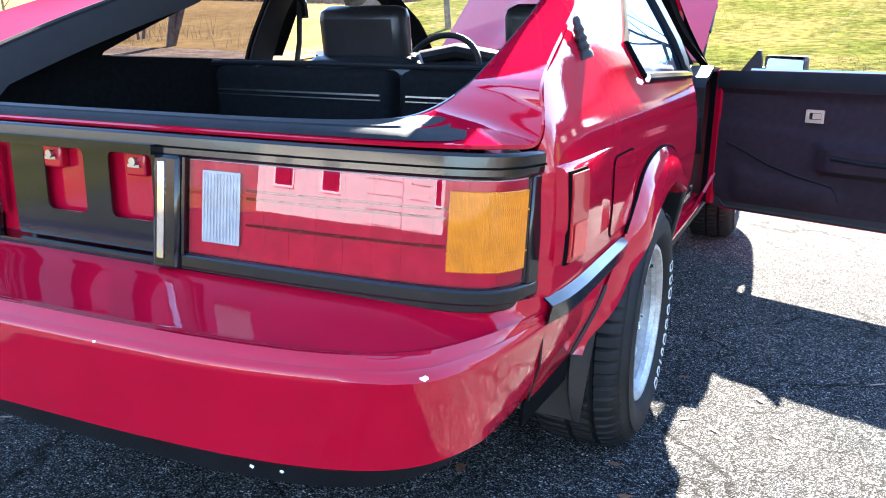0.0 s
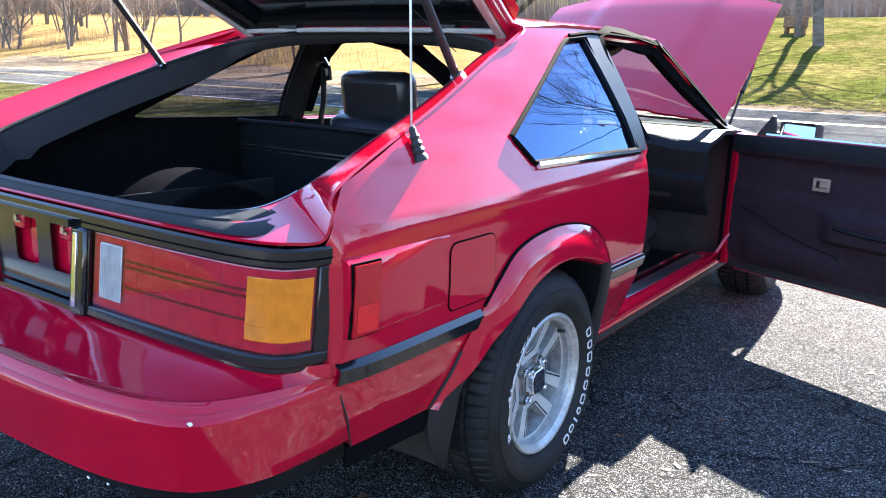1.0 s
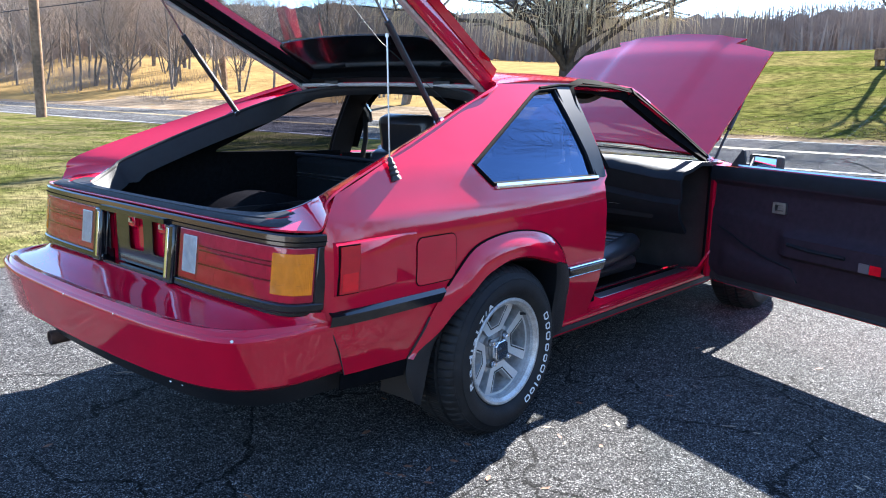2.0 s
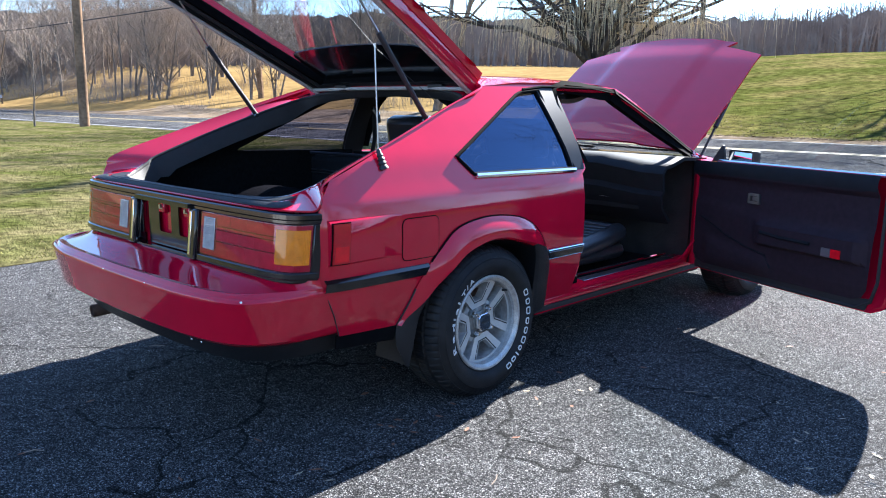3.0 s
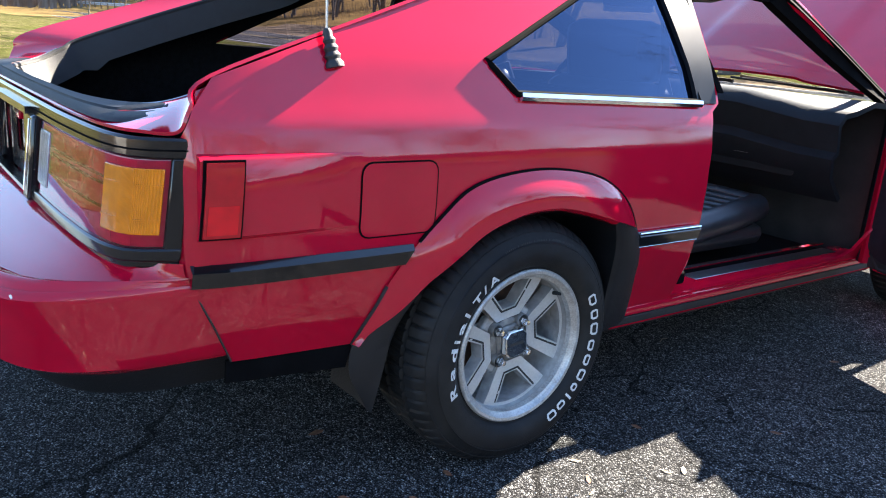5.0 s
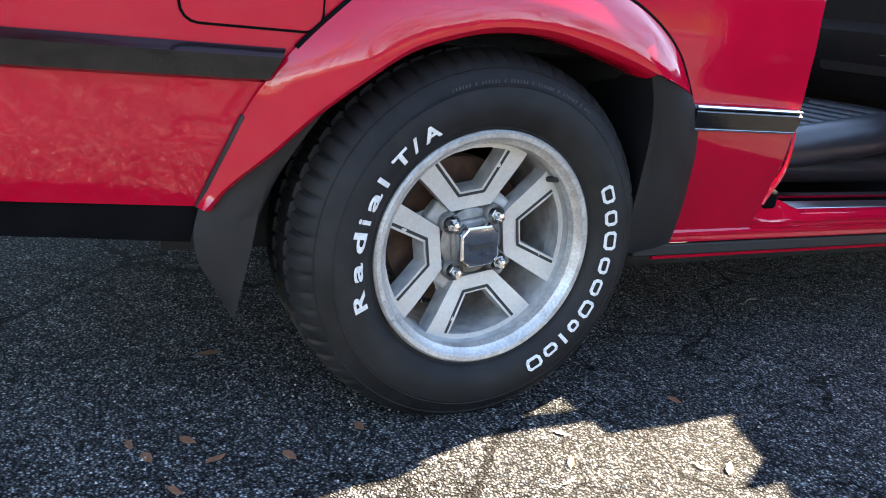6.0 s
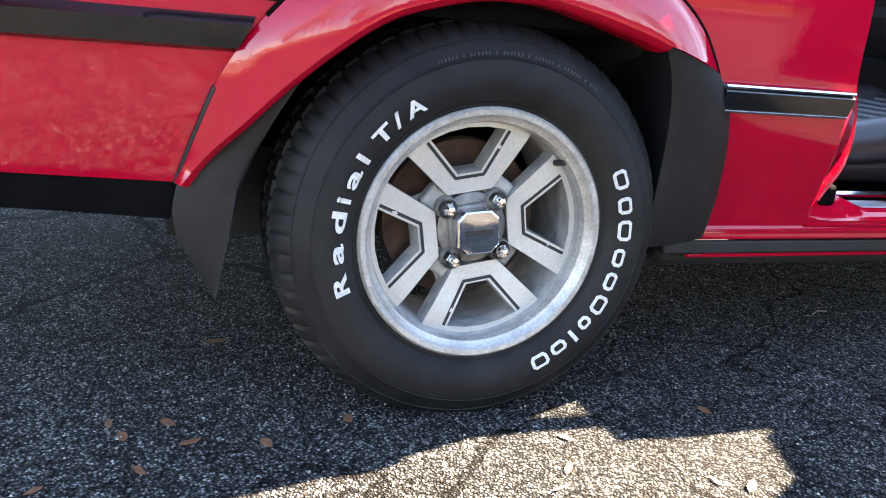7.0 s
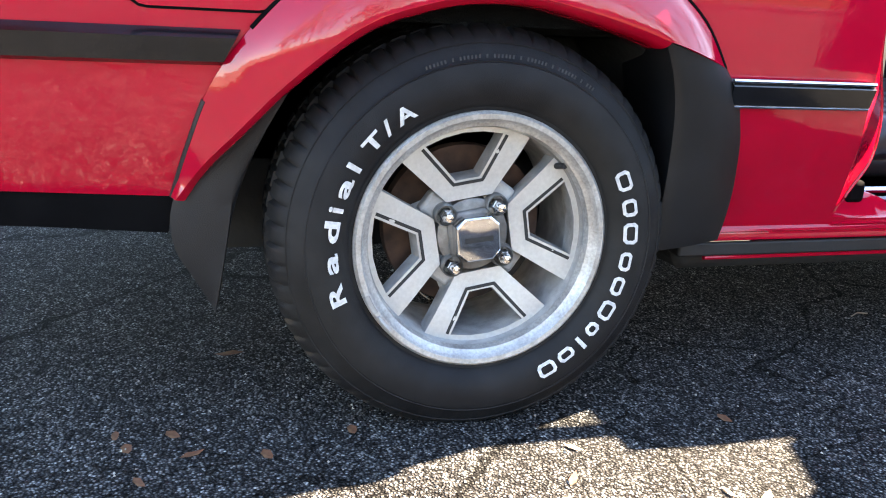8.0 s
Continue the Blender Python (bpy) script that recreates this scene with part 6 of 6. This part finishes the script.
def tree(kind, x, y, size=1.0, turn=0.0, tall=1.0, label="tall bare deciduous tree with grey bark", name="tree", group="bare trees across the road"):
    wood, twigs = KINDS[kind]
    ob = thing(name, label, "tree", Matrix.Translation((x, y, ground_z(x, y))) @ Matrix.Rotation(turn, 4, "Z") @ Matrix.Diagonal((size, size, size * tall, 1)), group)
    part("trunk", wood, BARK, ob)
    if twigs:
        part("crown", twigs, TWIG, ob)
    return ob


rnd = random.Random(21)
# a dense stand beside the road, thinning out along the field
for k in range(66):
    x = -61 - 80 * rnd.random() ** 1.1
    y = 26 + rnd.uniform(0, 18) + road_y(x)
    tree(rnd.choice((0, 1, 2, 3, 5, 5)), x, y, rnd.uniform(0.7, 1.15), rnd.random() * 6.28)
for x, y, kind, size in ((-57.4, 31.8, 2, 1.1), (-58.6, 32.6, 5, 1.0), (-68.6, 30.6, 1, 1.0), (-52.0, 33.5, 1, 0.9), (-46.5, 31.0, 2, 0.85), (-41.0, 35.0, 5, 0.95), (-36.0, 29.5, 1, 0.8), (-31.5, 30.5, 5, 0.9), (-62.5, 29.0, 0, 1.0), (-66.0, 31.5, 5, 1.0), (-55.0, 30.5, 3, 0.8), (-49.5, 30.8, 5, 0.9), (-44.0, 32.0, 0, 0.8), (-64.0, 30.0, 2, 1.1)):
    tree(kind, x, y, size, x)
# right side and behind, seen in the reflections
for k in range(22):
    x, y = rnd.uniform(15, 36), rnd.uniform(-26, 30)
    tree(rnd.choice((0, 1, 3, 5)), x, y, rnd.uniform(0.8, 1.2), rnd.random() * 6.28, group="bare trees beside the house")


def willow(x, y, size):
    """Weeping willow: a forked trunk, spreading limbs and long hanging twigs."""
    r = random.Random(9)
    ob = thing("willow_tree", "old bare weeping willow with hanging tan twigs", "tree", Matrix.Translation((x, y, ground_z(x, y))))
    wood, hang = [], []
    wood.append(tube([(0, 0, -0.3), (0.05, 0, 0.8), (-0.05, 0.1, 1.7), (0.05, 0, 2.5)], [0.42, 0.30, 0.27, 0.24], 10, ends=False))
    for k in range(34):
        a = k * 2.4 + r.uniform(-0.3, 0.3)
        d = Vector((math.cos(a), math.sin(a), 0))
        reach, top = r.uniform(2.0, 7.5) * size, r.uniform(1.4, 5.5) * size * (2.4 if k % 2 else 1.0)
        p0 = Vector((0, 0, r.uniform(1.6, 2.5)))
        pts = curve([p0, p0 + d * reach * 0.3 + Vector((r.uniform(-.3, .3), r.uniform(-.3, .3), top * 0.5)), p0 + d * reach * 0.7 + Vector((r.uniform(-.4, .4), r.uniform(-.4, .4), top * 0.85)), p0 + d * reach + Vector((0, 0, top * 0.82))], 9)
        pts = [q + Vector((r.uniform(-1, 1), r.uniform(-1, 1), r.uniform(-0.7, 0.7))) * 0.22 * min(i, 3) / 3 for i, q in enumerate(pts)]
        wood.append(tube(pts, [0.12 * (1 - 0.1 * i) for i in range(9)], 6, ends=False))
        for j in range(8):
            q = pts[2 + r.randint(0, 6)]
            e = (d * 0.6 + Vector((r.uniform(-1, 1), r.uniform(-1, 1), 0.2))).normalized()
            sub = [q, q + e * 0.8 + Vector((0, 0, 0.25)), q + e * 1.6 + Vector((0, 0, 0.05))]
            wood.append(tube(sub, [0.045, 0.032, 0.018], 4, ends=False))
            for i in range(13):
                s = sub[0].lerp(sub[2], r.random())
                L = min(r.uniform(0.6, 3.2), s.z - r.uniform(2.2, 4.2))
                if L < 0.5:
                    continue
                sway = (e * 0.5 + Vector((r.uniform(-1, 1), r.uniform(-1, 1), 0))) * 0.55
                hang.append(tube([s, s + sway * 0.6 + Vector((0, 0, -0.12 * L)), s + sway + Vector((0, 0, -0.5 * L)), s + sway * 1.15 + Vector((0, 0, -L))], [0.0085, 0.007, 0.0055, 0.004], 3, ends=False))
    part("trunk", joined(*wood), BACKLIT_BARK, ob)
    part("crown", joined(*hang), WILLOW, ob, "hanging tan twigs")


willow(-13.5, 22.3, 1.0)
tree(3, -15.8, 35.4, 1.3, 1.0, 1.0, "bare tree with a straight dark trunk on the rise")
tree(1, -27.0, 27.4, 1.35, 0.9, 1.0, "bare tree with a forked trunk beside the road")
tree(3, -6.1, 39.6, 2.1, 0.4, 0.55, "thick-trunked bare tree on the grassy rise")
tree(0, -8.0, 43.8, 1.5, 2.2, 1.0, "bare tree on the grassy rise")
tree(0, 4.0, 36.0, 1.4, 3.3, 1.0, "bare tree on the grassy rise")
tree(3, 9.0, 30.0, 1.4, 5.3, 1.0, "bare tree on the grassy rise")
sap = tree(4, -32.5, 9.6, 0.62, 0.3, 1.0, "slender young tree on the lawn by the road", "sapling", "")
sap2 = tree(4, -46.5, 10.2, 0.55, 2.3, 1.0, "slender staked young tree on the lawn by the road", "sapling", "")

# far woods: a band of many thin trunks and twigs along the top of the field
rnd = random.Random(31)
wv, wf = [], []
for k in range(9000):
    a = radians(rnd.uniform(-35, 105))
    R = rnd.uniform(112, 160)
    x, y = -R * math.sin(a), R * math.cos(a)
    side = (math.cos(a), math.sin(a))
    h = rnd.uniform(6.2, 8.0)
    z = ground_z(x, y) - 0.5
    w, lx = rnd.uniform(0.08, 0.20), rnd.uniform(-0.8, 0.8)

    def at(u, zz):
        return (x + u * side[0], y + u * side[1], zz)

    j = len(wv)
    wv += [at(-w, z), at(w, z), at(lx + 0.03, z + h), at(lx - 0.03, z + h)]
    wf.append((j, j + 1, j + 2, j + 3))
    for q in range(13):
        t, g = rnd.uniform(0.15, 1.0), rnd.uniform(-1, 1)
        L = rnd.uniform(1.2, 4.0) * (1.15 - 0.7 * t)
        j = len(wv)
        wv += [at(lx * t, z + h * t), at(lx * t, z + h * t + 0.10), at(lx * t + g * L, z + h * t + L * rnd.uniform(0.4, 1.1))]
        wf.append((j, j + 1, j + 2))
tagged(part("woods", (wv, wf), FAR_WOOD), "far grey-brown bare woods along the field", "woods", kind="stuff")
ridge = []
for k, sink in ((0.0, 2.0), (0.55, 0.0), (1.0, 0.0)):
    row = []
    for i in range(721):
        a = math.tau * i / 720
        x, y = -168 * math.sin(a), 168 * math.cos(a)
        row.append((x, y, ground_z(x, y) - sink + k * (9.3 + 1.3 * noise.noise((6 * math.cos(a), 6 * math.sin(a), 0)) + 1.2 * noise.noise((70 * math.cos(a), 70 * math.sin(a), 3)))))
    ridge.append(row)
tagged(part("backdrop", grid(ridge, flip=True), FAR_WOOD), "dim wooded ridge in the distance", "woods", kind="structure")
# undergrowth by the road
bv, bf = [], []
for k in range(22000):
    x = -22 - 115 * rnd.random() ** 0.7
    y = 26.5 + road_y(x) + rnd.random() * 9 + 3 * math.sin(x * 0.3)
    if noise.noise((x * 0.18, y * 0.12, 2.0)) < -0.05:
        continue
    if x > -60 and k % 3:
        continue
    h, z = rnd.uniform(0.4, 1.4) + (1.6 * rnd.random() if x < -60 else 0), ground_z(x, y)
    a, b = rnd.uniform(-0.5, 0.5), rnd.uniform(-0.5, 0.5)
    j = len(bv)
    bv += [(x - 0.010, y, z), (x + 0.014, y, z), (x + a * h, y + b * h, z + h)]
    bf.append((j, j + 1, j + 2))
tagged(part("undergrowth", (bv, bf), TWIG), "tangled bare undergrowth beside the road", "undergrowth", kind="stuff")

# utility pole and wire
pole = thing("utility_pole", "weathered brown wooden utility pole by the road", "utility pole")
part("shaft", tube([(-30.6, 10.9, 0.0), (-30.62, 10.9, 5.0), (-30.66, 10.9, 10.5)], [0.20, 0.18, 0.15], 12), POLE, pole)
part("crossarm", box(-31.6, -29.6, 10.84, 10.96, 9.6, 9.75), POLE, pole)
wire = thing("overhead_wire", "thin dark overhead wire", "wire")
part("cable", tube(curve([(-120, 12.0, 7.6), (-69.4, 18.2, 6.40), (-57.0, 20.7, 6.67), (-46.4, 22.4, 6.98), (-27.4, 24.0, 7.35), (0, 26, 8.2), (40, 28, 9)], 40), 0.030, 5), RUBBER, wire)
stake = thing("marker_stake", "thin leaning tan stake on the lawn", "stake")
part("shaft", tube([(-40.2, 10.3, 0.0), (-39.9, 10.6, 2.2), (-39.5, 11.0, 4.4)], [0.035, 0.03, 0.025], 6), POLE, stake)
rail = thing("guard_rail", "low grey steel guard rail along the road", "guard rail")
part("beam", joined(*[([(x + dx, 25.4 + 0.02 * x + 0.00045 * min(0.0, x + 25) ** 2 - 1.2 + dy, z) for x in (-118.0, -84.0) for dx in (0,) for dy, z in ((0, 1.35), (0.05, 1.45), (0, 1.55), (0.05, 1.65))], [(0, 1, 5, 4), (1, 2, 6, 5), (2, 3, 7, 6)])]), ALLOY_CAST, rail)
for k in range(10):
    x = -117.0 + 3.6 * k
    y = 25.4 + 0.02 * x + 0.00045 * min(0.0, x + 25) ** 2 - 1.1
    part("post", box(x - 0.07, x + 0.07, y, y + 0.12, 0.4, 1.6), POLE, rail)
pole2 = thing("utility_pole", "distant leaning utility pole across the road", "utility pole")
part("shaft", tube([(-49.4, 31.6, 1.2), (-50.2, 31.6, 10.5)], [0.22, 0.17], 8), POLE, pole2)

# small wooden box on posts, on the rise
hut = thing("wooden_box", "small weathered wooden box on short posts", "box", Matrix.Translation((-8.5, 45.4, ground_z(-8.5, 45.4))))
part("body", joined(box(-0.55, 0.55, -0.4, 0.4, 0.30, 0.90)), POLE, hut, bevel=0.03)
for px in (-0.42, 0.42):
    part("post", box(px - 0.06, px + 0.06, -0.35, 0.35, -0.1, 0.30), POLE, hut)

# house across the way, seen in the side window's reflection
house = thing("house", "dark single-storey house with a gabled roof and white windows", "house", Matrix.Translation((12.5, 34, 1.6)))
part("wall", box(-6, 6, -4, 4, 0, 3.6), SIDING, house)
part("roof", ([(-6.5, -4.6, 3.5), (6.5, -4.6, 3.5), (6.5, 4.6, 3.5), (-6.5, 4.6, 3.5), (-6.5, 0, 6.4), (6.5, 0, 6.4)], [(0, 1, 5, 4), (2, 3, 4, 5), (0, 4, 3), (1, 2, 5), (0, 3, 2, 1)]), ROOFING, house)
for x in (-3.5, 0.5, 3.8):
    win = part("window", box(x - 0.6, x + 0.6, -4.06, -4.0, 1.0, 2.5), WHITE, house)
    part("pane", joined(box(x - 0.5, x - 0.04, -4.08, -4.05, 1.1, 2.4), box(x + 0.04, x + 0.5, -4.08, -4.05, 1.1, 2.4)), MIRROR, win)

# Unseen building behind the car, added for pale reflections and bounced light.
garage = thing("garage", "unseen pale cream-sided garage with light doors and windows", "garage", Matrix.Translation((-9.0, -27.0, 0)) @ Matrix.Rotation(radians(-20), 4, "Z"))
part("wall", box(-8, 8, -4, 0, 0, 3.3), GARAGE, garage)
part("roof", ([(-8.6, 0.7, 3.2), (8.6, 0.7, 3.2), (8.6, -4.7, 3.2), (-8.6, -4.7, 3.2), (-8.6, -2, 5.4), (8.6, -2, 5.4)], [(1, 0, 4, 5), (3, 2, 5, 4), (0, 3, 4), (2, 1, 5), (0, 1, 2, 3)]), ROOFING, garage)
for x in (-6.5, -3.6, 6.6):
    win = part("window", box(x - 0.6, x + 0.6, 0.0, 0.06, 1.0, 2.3), WHITE, garage)
    part("pane", box(x - 0.5, x + 0.5, 0.06, 0.07, 1.1, 2.2), TRIM_BLACK, win)
for x in (-0.3, 3.4):
    big = part("garage_door", box(x - 1.4, x + 1.4, 0.0, 0.05, 0.0, 2.3), GREY_TRIM, garage)
    for k in range(4):
        part("door_panel", box(x - 1.35, x + 1.35, 0.05, 0.08, 0.06 + 0.56 * k, 0.56 + 0.56 * k), GARAGE, big)

# ---- small things on the asphalt ----
def leaf_mesh(seed):
    r = random.Random(seed)
    L, W = 0.036, 0.010 + 0.006 * r.random()
    v = [(-L, 0, 0.002), (-L * 0.4, W, 0.006), (L * 0.4, W * 0.8, 0.005), (L, 0.002, 0.009), (L * 0.4, -W * 0.8, 0.003), (-L * 0.4, -W, 0.004), (0, 0, 0.0015)]
    return mesh_of(v, [(0, 6, 1), (1, 6, 2), (2, 6, 3), (3, 6, 4), (4, 6, 5), (5, 6, 0)])


LEAVES = [leaf_mesh(s) for s in range(4)]
PALE_LEAVES = [leaf_mesh(s) for s in (11, 12, 13)]
SPOTS = [(0.88, -0.308, 0.3), (0.921, -0.475, 0.5), (0.80, -0.44, 0.6), (0.86, -0.41, 1.9), (0.83, -0.50, 0.2), (0.79, -0.52, 0.1), (0.90, 0.42, 0.1), (1.02, 0.10, 2.5), (0.83, -0.18, 0.0), (1.20, -0.25, 1.0), (1.12, 0.75, 0.5)]
rnd = random.Random(44)
SPOTS += [(rnd.uniform(-0.6, 3.4), rnd.uniform(-2.6, 1.6), rnd.random() * 6) for _ in range(46)]
for k, (x, y, a) in enumerate(SPOTS):
    ob = part("dry_leaf", LEAVES[k % 4], LEAF)
    size = 0.5 if k < 11 else rnd.uniform(0.35, 0.8)
    ob.matrix_world = Matrix.Translation((x, y, 0.0)) @ Matrix.Rotation(a, 4, "Z") @ Matrix.Diagonal((size, size, size, 1))
    tagged(ob, "small curled dry brown leaf on the asphalt", "leaf", "fallen leaves")
for k in range(90):
    x, y = rnd.uniform(0.9, 3.6), rnd.uniform(-2.2, 1.0)
    ob = part("pale_leaf", PALE_LEAVES[k % 3], LEAF_PALE)
    size = rnd.uniform(0.22, 0.6)
    ob.matrix_world = Matrix.Translation((x, y, 0.001)) @ Matrix.Rotation(rnd.random() * 6, 4, "Z") @ Matrix.Diagonal((size, size * rnd.uniform(0.5, 1.0), size, 1))
    tagged(ob, "small bleached tan leaf scrap on the asphalt", "leaf", "leaf scraps")
for k in range(26):
    x, y, a, L = rnd.uniform(-0.8, 3.2), rnd.uniform(-2.6, 1.4), rnd.random() * 6, rnd.uniform(0.02, 0.07)
    ob = part("twig", tube([(0, 0, 0.003), (L * 0.5, 0.006, 0.006), (L, 0, 0.003)], 0.0018, 4), TWIG)
    ob.matrix_world = Matrix.Translation((x, y, 0.0)) @ Matrix.Rotation(a, 4, "Z")
    tagged(ob, "short dry twig on the asphalt", "twig", "fallen twigs")
pv, pf = [], []
for k in range(5000):
    x, y = rnd.uniform(-0.5, 3.6), rnd.uniform(-2.8, 2.4)
    s = rnd.uniform(0.0016, 0.0042)
    j = len(pv)
    pv += [(x + s * math.cos(q * 2.09 + k), y + s * math.sin(q * 2.09 + k) * 0.7, 0.0003) for q in range(3)] + [(x, y, s * 0.8)]
    pf += [(j, j + 1, j + 3), (j + 1, j + 2, j + 3), (j + 2, j, j + 3)]
tagged(part("grit", (pv, pf), STONE), "loose pale grit on the asphalt", "grit", kind="stuff")
